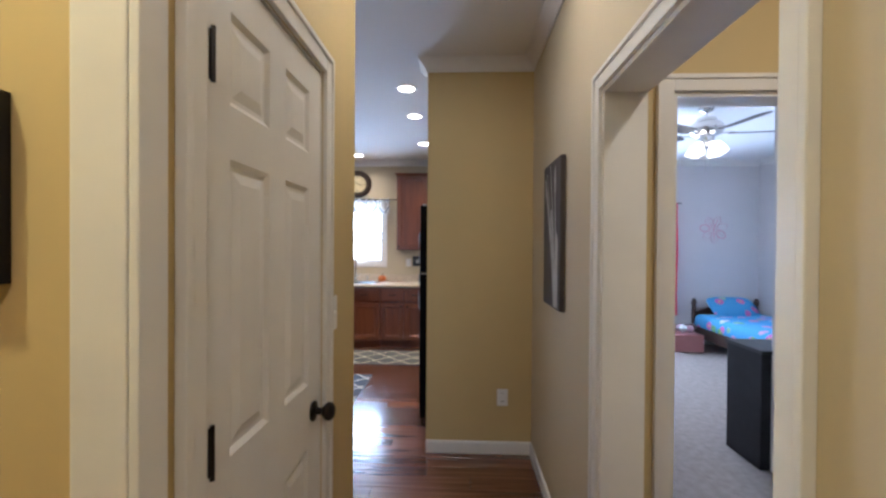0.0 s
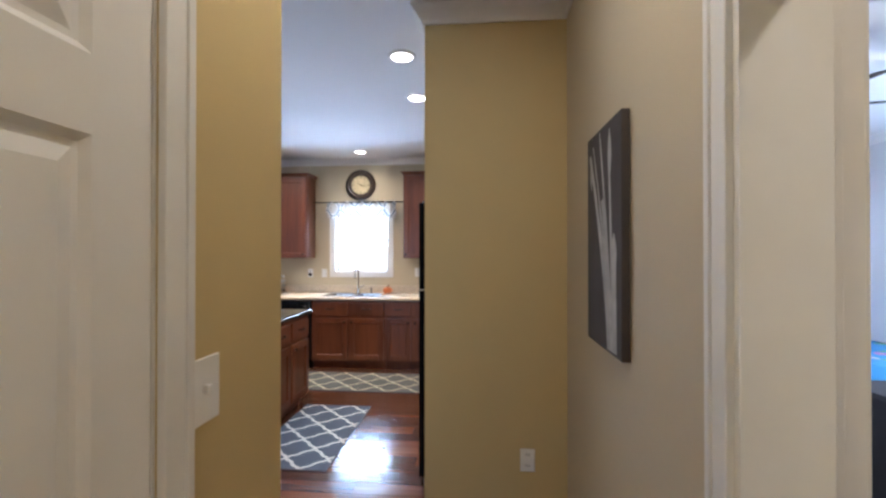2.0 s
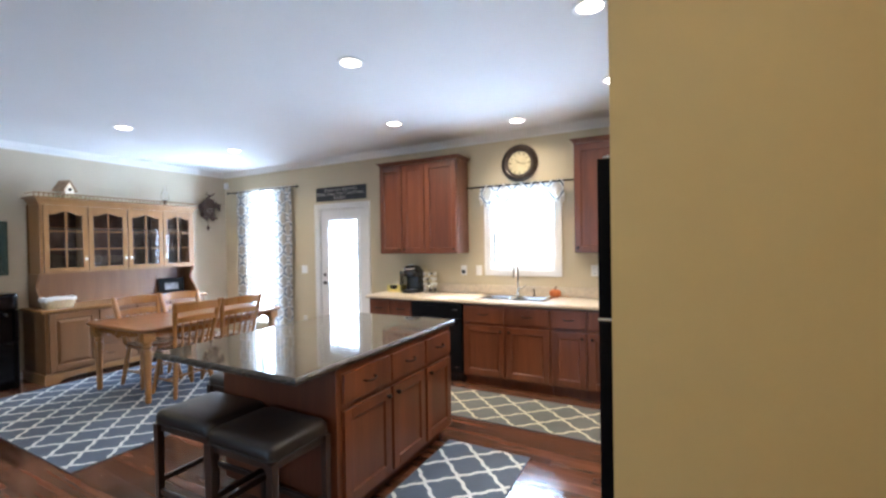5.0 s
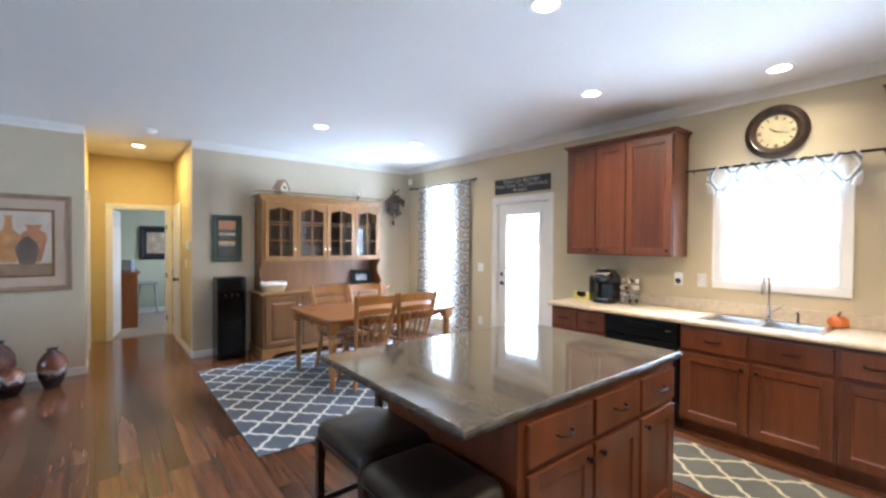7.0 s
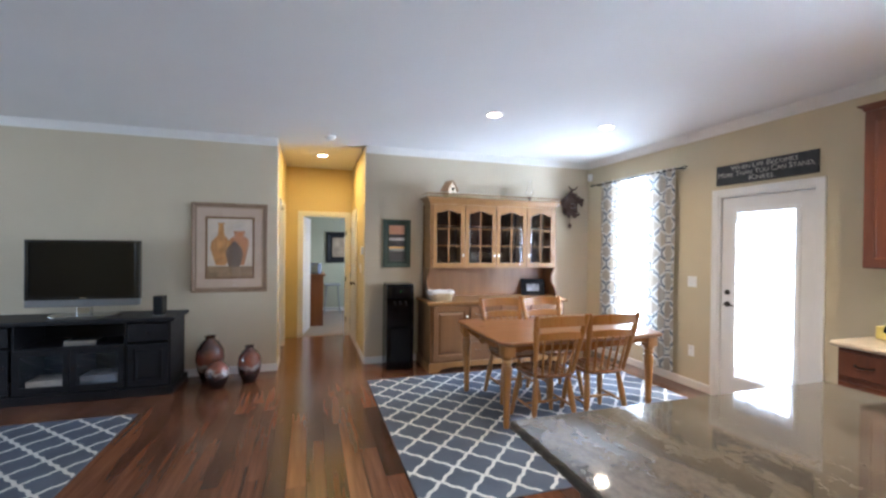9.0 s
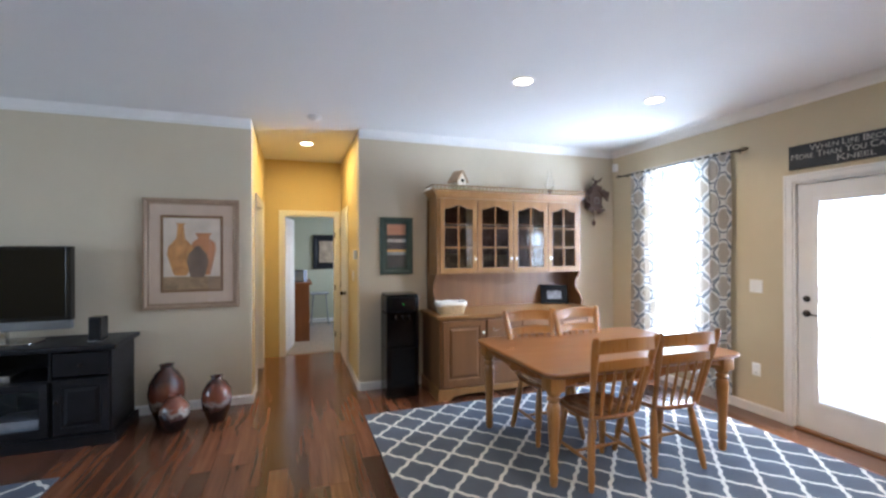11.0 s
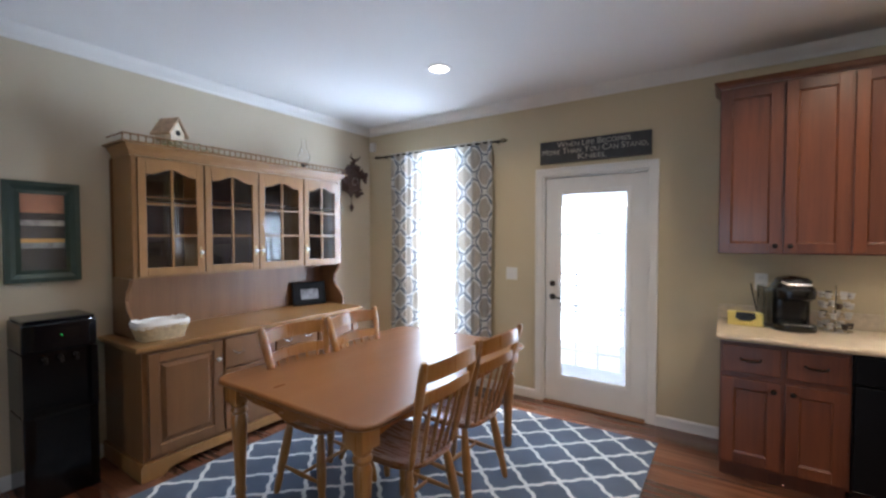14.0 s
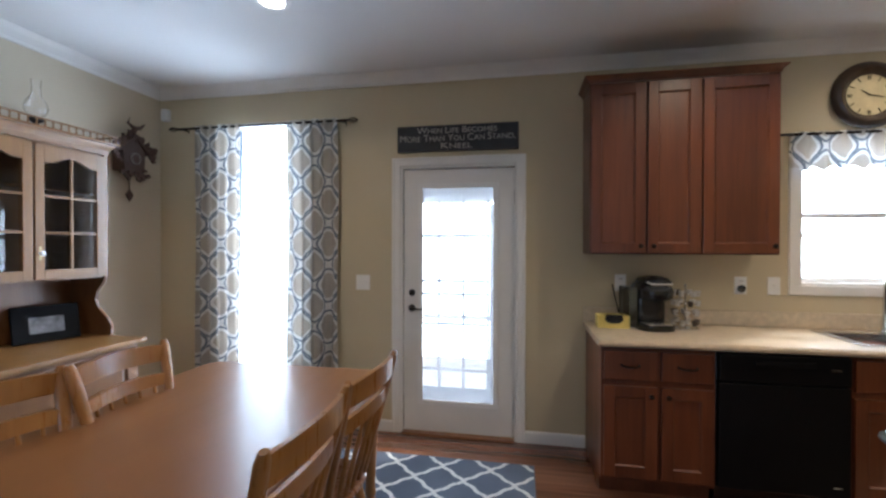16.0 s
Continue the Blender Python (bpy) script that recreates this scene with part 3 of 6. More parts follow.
for nm, W, lab in (("window_1", WIN_C, "tall white framed window between patterned curtains"), ("window_2", WIN_K, "white vinyl sash window over the sink"), ("window_3", WIN_B, "white vinyl sash window of the bedroom")):
    w = tagged(thing(nm, lab, "window"), kind="structure")
    if W is WIN_C:
        sash(w, W[0] + 0.018, W[1] - 0.018, W[2] + 0.018, W[3] - 0.018, YB + 0.09, 0.012)
        continue
    zm = (W[2] + W[3]) / 2
    sash(w, W[0] + 0.018, W[1] - 0.018, W[2] + 0.018, zm + 0.015, YB + 0.07)
    sash(w, W[0] + 0.018, W[1] - 0.018, zm - 0.015, W[3] - 0.018, YB + 0.103)

# glazed garden door with blinds between the panes
gd = tagged(thing("door_4", "closed white garden door with a full glass pane and raised mini blind", "door", pose(WIN_D[0] + 0.022, YB + 0.025, 0.015)), kind="structure")
DW, DH = WIN_D[1] - WIN_D[0] - 0.044, 2.02
GX0, GX1, GZ0, GZ1 = 0.135, DW - 0.135, 0.225, 1.89
bm = B()
for d in ((0, GX0, 0, 0.045, 0, DH), (GX1, DW, 0, 0.045, 0, DH), (GX0, GX1, 0, 0.045, 0, GZ0), (GX0, GX1, 0, 0.045, GZ1, DH)):
    box(bm, *d)
part("door_leaf", bm, TRIM, gd)
bm = B()
for d in ((GX0 - 0.02, GX0 + 0.018, -0.010, 0, GZ0 - 0.02, GZ1 + 0.02), (GX1 - 0.018, GX1 + 0.02, -0.010, 0, GZ0 - 0.02, GZ1 + 0.02),
          (GX0 + 0.018, GX1 - 0.018, -0.010, 0, GZ0 - 0.02, GZ0 + 0.018), (GX0 + 0.018, GX1 - 0.018, -0.010, 0, GZ1 - 0.018, GZ1 + 0.02)):
    box(bm, *d, bevel=0.003)
part("glass_frame", bm, WHITE, gd)
for y in (0.006, 0.036):
    pane = bx("pane", (GX0, GX1, y, y + 0.004, GZ0, GZ1), GLASS, gd, 0)
    pane.visible_shadow = False
SLAT = plain("blind_slat", (0.78, 0.79, 0.80), 0.5, var=0.02)
bm = B()
for i in range(14):
    z = GZ1 - 0.03 - i * 0.0075
    box(bm, GX0 + 0.004, GX1 - 0.004, 0.014, 0.030, z, z + 0.0055)
box(bm, GX0 + 0.002, GX1 - 0.002, 0.013, 0.031, GZ1 - 0.022, GZ1 - 0.001)
part("blind_stack", bm, SLAT, gd, "raised white mini blind")
# translucent bars and strips that draw the shadows cast on the blind
BLIND_SHADOW = plain("blind_shadow", (0.1, 0.12, 0.14), 0.6)
_nt = BLIND_SHADOW.node_tree
_tr = _nt.nodes.new("ShaderNodeBsdfTranslucent")
_tr.inputs[0].default_value = (0.35, 0.345, 0.345, 1)
_nt.links.new(_tr.outputs[0], _nt.nodes["Material Output"].inputs[0])
BAR_Z = [0.325 + 0.006, 0.478, 0.831, 1.061, 1.162, 1.51]
for x in (0.274, 0.464, 0.652):
    bm = B()
    for lo, hi in zip(BAR_Z, BAR_Z[1:] + [GZ1 - 0.09]):
        box(bm, x - 0.011, x + 0.011, 0.0195, 0.0205, lo + 0.013, hi - 0.013)
    part("grille_bar", bm, BLIND_SHADOW, gd)
for z in BAR_Z[1:]:
    bx("grille_bar", (GX0, 0.663, 0.0195, 0.0205, z - 0.013, z + 0.013), BLIND_SHADOW, gd, 0)
bx("blind_edge", (0.6645, GX1, 0.0195, 0.0205, BAR_Z[0] + 0.014, GZ1 - 0.135), BLIND_SHADOW, gd, 0)
bx("blind_edge", (GX0, GX1, 0.0195, 0.0205, GZ0, BAR_Z[0] + 0.012), BLIND_SHADOW, gd, 0)
bm = B()
for zz, rr in ((1.07, 0.026), (0.95, 0.028)):
    loft(bm, [[(0.065 + r * math.cos(a), -d, zz + r * math.sin(a)) for a in [2 * math.pi * i / 16 for i in range(16)]] for r, d in ((rr, 0), (rr, 0.008), (rr * 0.6, 0.014), (rr * 0.5, 0.03))])
part("lock", bm, IRON, gd, "dark bronze deadbolt and rose", smooth=True)
part("door_handle", rod(B(), [(0.065, -0.03, 0.95), (0.065, -0.045, 0.95), (0.09, -0.05, 0.952), (0.165, -0.046, 0.944)], [0.009, 0.009, 0.009, 0.006]), IRON, gd, "dark bronze lever handle", smooth=True)
for z in (0.2, 1.0, 1.8):
    hinge(gd, DW + 0.006, z)
structure("threshold", box(B(), WIN_D[0] + 0.018, WIN_D[1] - 0.018, YB - 0.03, YB + 0.15, -0.002, 0.014, bevel=0.004), OAK_DARK, "worn brown wooden door threshold", "trim")

# porch rail outside the windows
rail = thing("porch_rail", "pale grey wooden porch railing outside", "railing", pose(0, 0, 0))
RAILW = plain("grey_deck_wood", (0.33, 0.34, 0.36), 0.8, var=0.15)
for z in (0.75, 1.52):
    bx("rail", (-6, 1, 7.40, 7.44, z, z + 0.045), RAILW, rail)
for i in (*range(0, 4), *range(14, 36)):
    bx("baluster", (-6 + i * 0.19, -5.965 + i * 0.19, 7.405, 7.435, -0.36, 1.52), RAILW, rail)
structure("porch_deck", box(B(), -6.2, 1.2, YB + 0.16, 10.5, -0.30, -0.14), plain("bleached_deck_wood", (0.55, 0.56, 0.57), 0.8, var=0.12, stretch=(0.1, 1, 1)), "pale grey weathered porch deck", "deck")


# ---- ceiling lamps ----
LAMP_GLOW = glow("lamp_lens", (1.0, 0.86, 0.66), 16.0)
SPOTS = [(-5.30, 4.277), (-5.30, 5.55), (-2.225, 4.23), (-0.655, 4.33), (-0.642, 3.575), (-2.82, 5.62), (-1.675, 6.185), (-0.66, 5.50)]


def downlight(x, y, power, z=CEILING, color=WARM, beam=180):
    root = thing("downlight", "recessed round ceiling downlight, lit warm white; those round the hall are added", "ceiling light", pose(x, y, z), "recessed downlights")
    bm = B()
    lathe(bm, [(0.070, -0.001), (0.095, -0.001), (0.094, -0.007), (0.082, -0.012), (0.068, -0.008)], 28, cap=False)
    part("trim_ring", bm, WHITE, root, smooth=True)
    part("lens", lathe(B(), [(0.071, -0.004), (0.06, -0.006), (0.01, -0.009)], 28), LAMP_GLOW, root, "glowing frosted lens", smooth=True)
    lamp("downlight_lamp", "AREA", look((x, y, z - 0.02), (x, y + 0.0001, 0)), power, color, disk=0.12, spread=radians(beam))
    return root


for x, y in SPOTS:
    downlight(x, y, 5.5 if x < -4 else 4.0 if y > 6.0 else 7.0 if x > -1 else 11, beam=140)
downlight(-7.80, 2.775, 14, color=(1.0, 0.72, 0.26))
# the next four are unseen, added to brighten alcove, vestibule and hall
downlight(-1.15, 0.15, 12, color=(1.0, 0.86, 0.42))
downlight(1.0, 0.75, 9, color=(1.0, 0.82, 0.56))
downlight(-0.16, -0.6, 8.5, color=(1.0, 0.84, 0.60))
downlight(-0.16, 1.70, 5.5, color=(1.0, 0.83, 0.57))
det = thing("smoke_detector", "white smoke detector on the ceiling", "smoke detector", pose(-6.69, 2.82, CEILING))
part("housing", lathe(B(), [(0.065, -0.001), (0.066, -0.015), (0.055, -0.028), (0.05, -0.034), (0.01, -0.038)], 24), WHITE, det, smooth=True)
part("grille", lathe(B(), [(0.035, -0.036), (0.03, -0.044), (0.004, -0.045)], 18), WHITE, det)
sensor = thing("alarm_sensor", "small white alarm sensor in the wall corner", "sensor", pose(-6.96, 6.60, 2.56))
bx("housing", (-0.03, 0.03, -0.035, 0.018, -0.05, 0.05), WHITE, sensor, 0.012, smooth=True)


# ---- plates on the walls ----
def plate(x, y, z, rz, kind, w=0.075, h=0.118):
    root = thing("light_switch" if kind == "switch" else "power_outlet", "white plastic " + ("light switch" if kind == "switch" else "power outlet") + " plate on the wall",
                 "switch" if kind == "switch" else "outlet", pose(x, y, z, 0, 0, rz))
    bx("cover_plate", (-w / 2, w / 2, -0.006, 0, -h / 2, h / 2), WHITE, root, 0.003)
    if kind == "switch":
        for k in range(max(1, round(w / 0.075))):
            cx = (k - (round(w / 0.075) - 1) / 2) * 0.046
            bx("toggle", (cx - 0.006, cx + 0.006, -0.018, -0.006, -0.004, 0.012), WHITE, root, 0.002)
    else:
        for dz in (-0.028, 0.028):
            bx("socket", (-0.017, 0.017, -0.008, -0.006, dz - 0.02, dz + 0.02), WHITE, root, 0.0008)
            bm = B()
            for dx in (-0.007, 0.007):
                box(bm, dx - 0.0015, dx + 0.0015, -0.0086, -0.0078, dz - 0.004, dz + 0.008)
            part("slot", bm, BLACK, root)
    return root


plate(0.12, 3.05, 0.40, 0, "outlet")
plate(-0.65, 1.563, 1.222, 90, "switch", 0.092, 0.125)
plate(-5.19, YB, 1.16, 0, "switch", 0.115)
plate(-5.19, YB, 0.40, 0, "outlet")
plate(-3.275, YB, 1.19, 0, "outlet")
po = plate(-2.51, YB, 1.185, 0, "outlet")
part("plug", lathe(B(), [(0.024, 0), (0.026, 0.012), (0.015, 0.02), (0.003, 0.021)], 16), BLACK, po, "dark plug in adapter", smooth=True, m=pose(0, -0.0088, -0.02, 90))
plate(-2.31, YB, 1.185, 0, "switch", 0.075)
plate(-0.985, YB, 1.20, 0, "outlet")
plate(XW, 3.90, 0.40, 90, "outlet")
plate(-7.5, 3.284, 1.2, 0, "switch")
th = thing("thermostat", "small white thermostat on the passage wall", "thermostat", pose(-7.25, 3.284, 1.45))
bx("housing", (-0.06, 0.06, -0.028, 0, -0.05, 0.05), WHITE, th, 0.006)


# ---- kitchen ----
def framed_leaf(name, x0, x1, z0, z1, y, material, root, m=None, rail=0.062, t=0.019, steps=((0, 0), (0.008, 0.008), (0.012, 0.009))):
    """A frame and panel front that looks to -y, its face at y - t: the panel, with its stiles and rails under it."""
    bm = B()
    panel_face(bm, x0 + rail - 0.001, x1 - rail + 0.001, z0 + rail - 0.001, z1 - rail + 0.001, y - t + 0.002, steps)
    leaf = part(name, bm, material, root, m=m)
    for nm, a, b, c, d in (("stile", x0, x0 + rail, z0, z1), ("stile", x1 - rail, x1, z0, z1), ("rail", x0 + rail, x1 - rail, z0, z0 + rail), ("rail", x0 + rail, x1 - rail, z1 - rail, z1)):
        part(nm, box(B(), a, b, y - t, y, c, d, bevel=0.002), material, leaf)
    return leaf


def drawer_front(x0, x1, z0, z1, y, t=0.019):
    bm = B()
    box(bm, x0, x1, y - t, y, z0, z1, bevel=0.006)
    return bm


def bin_pull(parent, x, z, y):
    """A dark bow pull."""
    pts = [(x - 0.048, y, z), (x - 0.045, y - 0.02, z - 0.002), (x - 0.02, y - 0.028, z - 0.006), (x + 0.02, y - 0.028, z - 0.006), (x + 0.045, y - 0.02, z - 0.002), (x + 0.048, y, z)]
    part("handle", rod(B(), pts, [0.007, 0.005, 0.006, 0.006, 0.005, 0.007]), IRON, parent, "dark bronze bow handle", smooth=True)


def small_knob(parent, x, z, y, material=IRON, label="small dark bronze knob"):
    bm = B()
    loft(bm, [[(x + r * math.cos(a), y - d, z + r * math.sin(a)) for a in [2 * math.pi * i / 12 for i in range(12)]] for r, d in ((0.008, 0), (0.006, 0.01), (0.014, 0.016), (0.015, 0.022), (0.009, 0.028), (0.001, 0.029))])
    part("knob", bm, material, parent, label, smooth=True)


def base_unit(x0, x1, y, doors, knobs, label, depth=0.59, drawers=None, m=None, group="kitchen base cabinets"):
    """A base cabinet, front at y, doors by their split points; knobs: -1 or 1, the side of each door's knob."""
    root = thing("base_cabinet", label, "cabinet", m, group)
    bm = B()
    box(bm, x0, x1, y, y + depth, 0.10, 0.872)
    box(bm, x0 + 0.002, x1 - 0.002, y + 0.07, y + depth, 0, 0.10)
    part("body", bm, CHERRY, root)
    for (a, b), k in zip(doors, knobs):
        d = framed_leaf("door", a + 0.012, b - 0.012, 0.125, 0.648, y - 0.001, CHERRY, root)
        small_knob(d, (b - 0.045) if k > 0 else (a + 0.045), 0.60, y - 0.02)
    for a, b in (drawers or doors):
        d = part("drawer", drawer_front(a + 0.012, b - 0.012, 0.682, 0.85, y - 0.001), CHERRY, root)
        bin_pull(d, (a + b) / 2, 0.77, y - 0.02)
    return root


FY = 6.03
base_unit(-3.505, -2.902, FY, [(-3.505, -3.195), (-3.195, -2.902)], [1, -1], "cherry stained base cabinet with two shaker doors, beside the garden door")
base_unit(-2.252, -1.312, FY, [(-2.252, -1.775), (-1.775, -1.312)], [1, -1], "cherry stained sink base cabinet with two doors")
base_unit(-1.311, -0.652, FY, [(-1.311, -0.968), (-0.968, -0.652)], [1, -1], "cherry stained base cabinet with two drawers and doors")
base_unit(-0.651, 0.324, FY, [(-0.651, -0.17), (-0.17, 0.324)], [1, -1], "cherry stained corner base cabinet behind the fridge")

dw = thing("dishwasher", "black built-in dishwasher under the counter", "dishwasher")
bx("body", (-2.898, -2.256, FY + 0.01, FY + 0.58, 0.10, 0.868), BLACK, dw)
bx("door", (-2.893, -2.261, FY - 0.025, FY + 0.008, 0.12, 0.70), SATIN, dw, 0.006)
bx("control_panel", (-2.893, -2.261, FY - 0.028, FY + 0.008, 0.708, 0.862), SATIN, dw, 0.008)
bx("handle", (-2.72, -2.43, FY - 0.036, FY - 0.029, 0.80, 0.83), SATIN, dw, 0.006, "recessed pocket handle")
bx("button", (-2.36, -2.31, FY - 0.031, FY - 0.0285, 0.79, 0.80), STEEL, dw, 0.001)
bx("badge", (-2.345, -2.30, FY - 0.0275, FY - 0.0255, 0.17, 0.18), STEEL, dw, 0.0005)
bx("kick_plate", (-2.89, -2.264, FY + 0.05, FY + 0.06, 0.0, 0.10), BLACK, dw, 0)

# worktop with its hole for the sink
ct = thing("worktop", "tan laminate kitchen worktop with a rounded front edge and upstand", "worktop")
SX0, SX1, SY0, SY1 = -2.15, -1.40, 6.10, 6.50
bm = B()
for d in ((-3.525, SX0, 5.995, YB - 0.001), (SX1, 0.324, 5.995, YB - 0.001), (SX0, SX1, 5.995, SY0), (SX0, SX1, SY1, YB - 0.001)):
    box(bm, *d, 0.874, 0.912)
part("top", bm, COUNTER, ct)
part("front_edge", rod(B(), [(-3.525, 5.997, 0.893), (0.324, 5.997, 0.893)], 0.019, n=12), COUNTER, ct, smooth=True)
bx("upstand", (-3.525, 0.324, YB - 0.022, YB - 0.002, 0.913, 1.015), COUNTER, ct, 0.006)

sk = thing("sink", "double bowl stainless steel sink set in the worktop", "sink")
bm = B()
for a, b in ((SX0, SX0 + 0.025), ((SX0 + SX1) / 2 - 0.018, (SX0 + SX1) / 2 + 0.018), (SX1 - 0.025, SX1)):
    box(bm, a - 0.012, b + 0.012, SY0 - 0.015, SY1 + 0.015, 0.9125, 0.918, bevel=0.002)
for a, b in ((SY0 - 0.015, SY0 + 0.02), (SY1 - 0.06, SY1 + 0.015)):
    box(bm, SX0 - 0.012, SX1 + 0.012, a, b, 0.9130, 0.9175, bevel=0.002)
part("rim", bm, STEEL, sk)
xm = (SX0 + SX1) / 2
for a, b in ((SX0 + 0.02, xm - 0.015), (xm + 0.015, SX1 - 0.02)):
    bm = B()
    q = [[(a + i, SY0 + 0.015 + i, z), (b - i, SY0 + 0.015 + i, z), (b - i, SY1 - 0.05 - i, z), (a + i, SY1 - 0.05 - i, z)] for i, z in ((0, 0.914), (0.012, 0.80), (0.04, 0.75))]
    vs = [[bm.verts.new(p) for p in r] for r in q]
    for u, v in zip(vs, vs[1:]):
        for i in range(4):
            bm.faces.new((u[i], u[(i + 1) % 4], v[(i + 1) % 4], v[i]))
    bm.faces.new(vs[-1])
    part("bowl", bm, STEEL, sk, smooth=False)
fa = thing("faucet", "tall chrome gooseneck kitchen faucet with side lever", "faucet", pose(-1.78, 6.475, 0.918))
part("body", lathe(B(), [(0.028, 0), (0.028, 0.012), (0.018, 0.02), (0.016, 0.10), (0.012, 0.12)], 18), CHROME, fa, smooth=True)
part("spout", rod(B(), [(0, 0, 0.10), (0, 0, 0.28), (0, -0.02, 0.34), (0, -0.07, 0.365), (0, -0.12, 0.345), (0, -0.145, 0.29), (0, -0.15, 0.21)], [0.012] * 5 + [0.014, 0.017], n=12), CHROME, fa, smooth=True)
part("lever", rod(B(), [(0.016, 0, 0.08), (0.05, 0, 0.09), (0.085, -0.01, 0.12)], [0.01, 0.008, 0.006]), CHROME, fa, smooth=True)
sp = thing("soap_dispenser", "small chrome soap dispenser at the sink", "dispenser", pose(-1.60, 6.48, 0.918))
part("pump", rod(B(), [(0, 0, 0), (0, 0, 0.07), (0, -0.02, 0.085), (0, -0.06, 0.08)], [0.014, 0.010, 0.008, 0.006]), CHROME, sp, smooth=True)
pk = thing("pumpkin", "small orange ceramic pumpkin on the worktop", "ornament", pose(-1.385, 6.535, 0.913))
bm = B()
ORANGE = plain("orange_glaze", (0.55, 0.15, 0.03), 0.35, var=0.15, scale=30)
N = 40
loft(bm, [[(r * (1 + 0.08 * abs(math.sin(4 * a))) * math.cos(a), r * (1 + 0.08 * abs(math.sin(4 * a))) * math.sin(a), z) for a in [2 * math.pi * i / N for i in range(N)]]
          for r, z in ((0.025, 0), (0.05, 0.012), (0.06, 0.04), (0.052, 0.07), (0.03, 0.085), (0.01, 0.08))])
part("body", bm, ORANGE, pk, smooth=True)
part("stem", rod(B(), [(0, 0, 0.075), (0.004, 0, 0.10), (0.014, 0, 0.12)], [0.012, 0.009, 0.007]), OAK_DARK, pk, smooth=True)


def crown_top(bm, x0, x1, y0, y1, z, left=True, right=True, tall=1.0):
    """A cove moulding round the front and sides of a cabinet's top."""
    prof = [(o, h * tall) for o, h in ((0.0, 0.0), (0.006, 0.0), (0.012, 0.03), (0.030, 0.055), (0.036, 0.07), (0.0, 0.07))]
    l, r = (1 if left else 0), (1 if right else 0)
    loft(bm, [[(x0 - o * l, y1, z + h) for o, h in prof], [(x0 - o * l, y0 - o, z + h) for o, h in prof], [(x1 + o * r, y0 - o, z + h) for o, h in prof], [(x1 + o * r, y1, z + h) for o, h in prof]])
    return bm


def wall_unit(x0, x1, splits, knobs, label, left=True, right=True):
    root = thing("wall_cabinet", label, "cabinet", None, "kitchen wall cabinets")
    bx("body", (x0, x1, 6.315, YB - 0.002, 1.397, 2.492), CHERRY, root, 0.002)
    part("cornice", crown_top(B(), x0, x1, 6.315, YB - 0.002, 2.493, left, right, 0.62), CHERRY, root)
    for (a, b), k in zip(zip(splits, splits[1:]), knobs):
        d = framed_leaf("door", a + 0.008, b - 0.008, 1.407, 2.475, 6.314, CHERRY, root, rail=0.06)
        small_knob(d, (b - 0.038) if k > 0 else (a + 0.038), 1.45, 6.294)
    return root


wall_unit(-3.53, -2.44, [-3.53, -3.19, -2.872, -2.44], [1, -1, 1], "cherry stained wall cabinet with three shaker doors and cornice")
wall_unit(-1.13, 0.323, [-1.13, -0.68, -0.2, 0.323], [-1, 1, -1], "cherry stained wall cabinet beside the sink window", right=False)

# island
isl = thing("kitchen_island", "cherry stained kitchen island with drawers and doors", "kitchen island")
IX0, IX1, IY0, IY1 = -2.72, -1.815, 3.57, 4.85
bm = B()
box(bm, IX0, IX1, IY0, IY1, 0.10, 0.872, bevel=0.003)
box(bm, IX0 + 0.05, IX1 - 0.07, IY0 + 0.05, IY1 - 0.05, 0, 0.10)
part("body", bm, CHERRY, isl)
TOISL = pose(IX1, 0, 0, 0, 0, 90)
edges = [IY0 + 0.03, 4.045, 4.455, IY1 - 0.01]
for i, (a, b) in enumerate(zip(edges, edges[1:])):
    d = framed_leaf("door", a + 0.012, b - 0.012, 0.125, 0.642, -0.001, CHERRY, isl, TOISL)
    small_knob(d, b - 0.05 if i == 0 else a + 0.05, 0.60, -0.02)
    d = part("drawer", drawer_front(a + 0.012, b - 0.012, 0.674, 0.838, -0.001), CHERRY, isl, m=TOISL)
    bin_pull(d, (a + b) / 2, 0.762, -0.02)
top = thing("island_top", "polished brown granite island top with chiselled edge", "worktop")
bm = B()
rng = random.Random(7)
tx0, tx1, ty0, ty1 = -2.93, -1.79, 3.28, 4.905
corners = [(tx0, ty0), (tx1, ty0), (tx1, ty1), (tx0, ty1)]
ring = []
for (ax, ay), (bx_, by_) in zip(corners, corners[1:] + corners[:1]):
    for i in range(40):
        s = i / 40
        ring.append((ax + (bx_ - ax) * s, ay + (by_ - ay) * s))
cx, cy = (tx0 + tx1) / 2, (ty0 + ty1) / 2


def jitter(p, amt, inset):
    dx, dy = p[0] - cx, p[1] - cy
    sx, sy = 1 - inset / abs(tx1 - cx), 1 - inset / abs(ty1 - cy)
    return cx + dx * sx + rng.uniform(-amt, amt), cy + dy * sy + rng.uniform(-amt, amt)


box(bm, tx0 + 0.012, tx1 - 0.012, ty0 + 0.012, ty1 - 0.012, 0.8745, 0.912)
part("slab", bm, GRANITE, top)
bm = B()
loft(bm, [[(*jitter(p, 0, 0.012), 0.874) for p in ring], [(*jitter(p, 0.004, 0.004), 0.882 + rng.uniform(-0.003, 0.003)) for p in ring],
          [(*jitter(p, 0.004, 0.0), 0.895 + rng.uniform(-0.004, 0.004)) for p in ring], [(*jitter(p, 0.003, 0.005), 0.907 + rng.uniform(-0.002, 0.001)) for p in ring], [(*jitter(p, 0, 0.0125), 0.912) for p in ring]], cap=False)
part("chiselled_edge", bm, ROUGH_GRANITE, top)

# fridge
FRIDGE_SIDE = plain("textured_black_steel", (0.006, 0.006, 0.007), 0.62, var=0.12, fine=300, bump=0.12, spec=0.04)
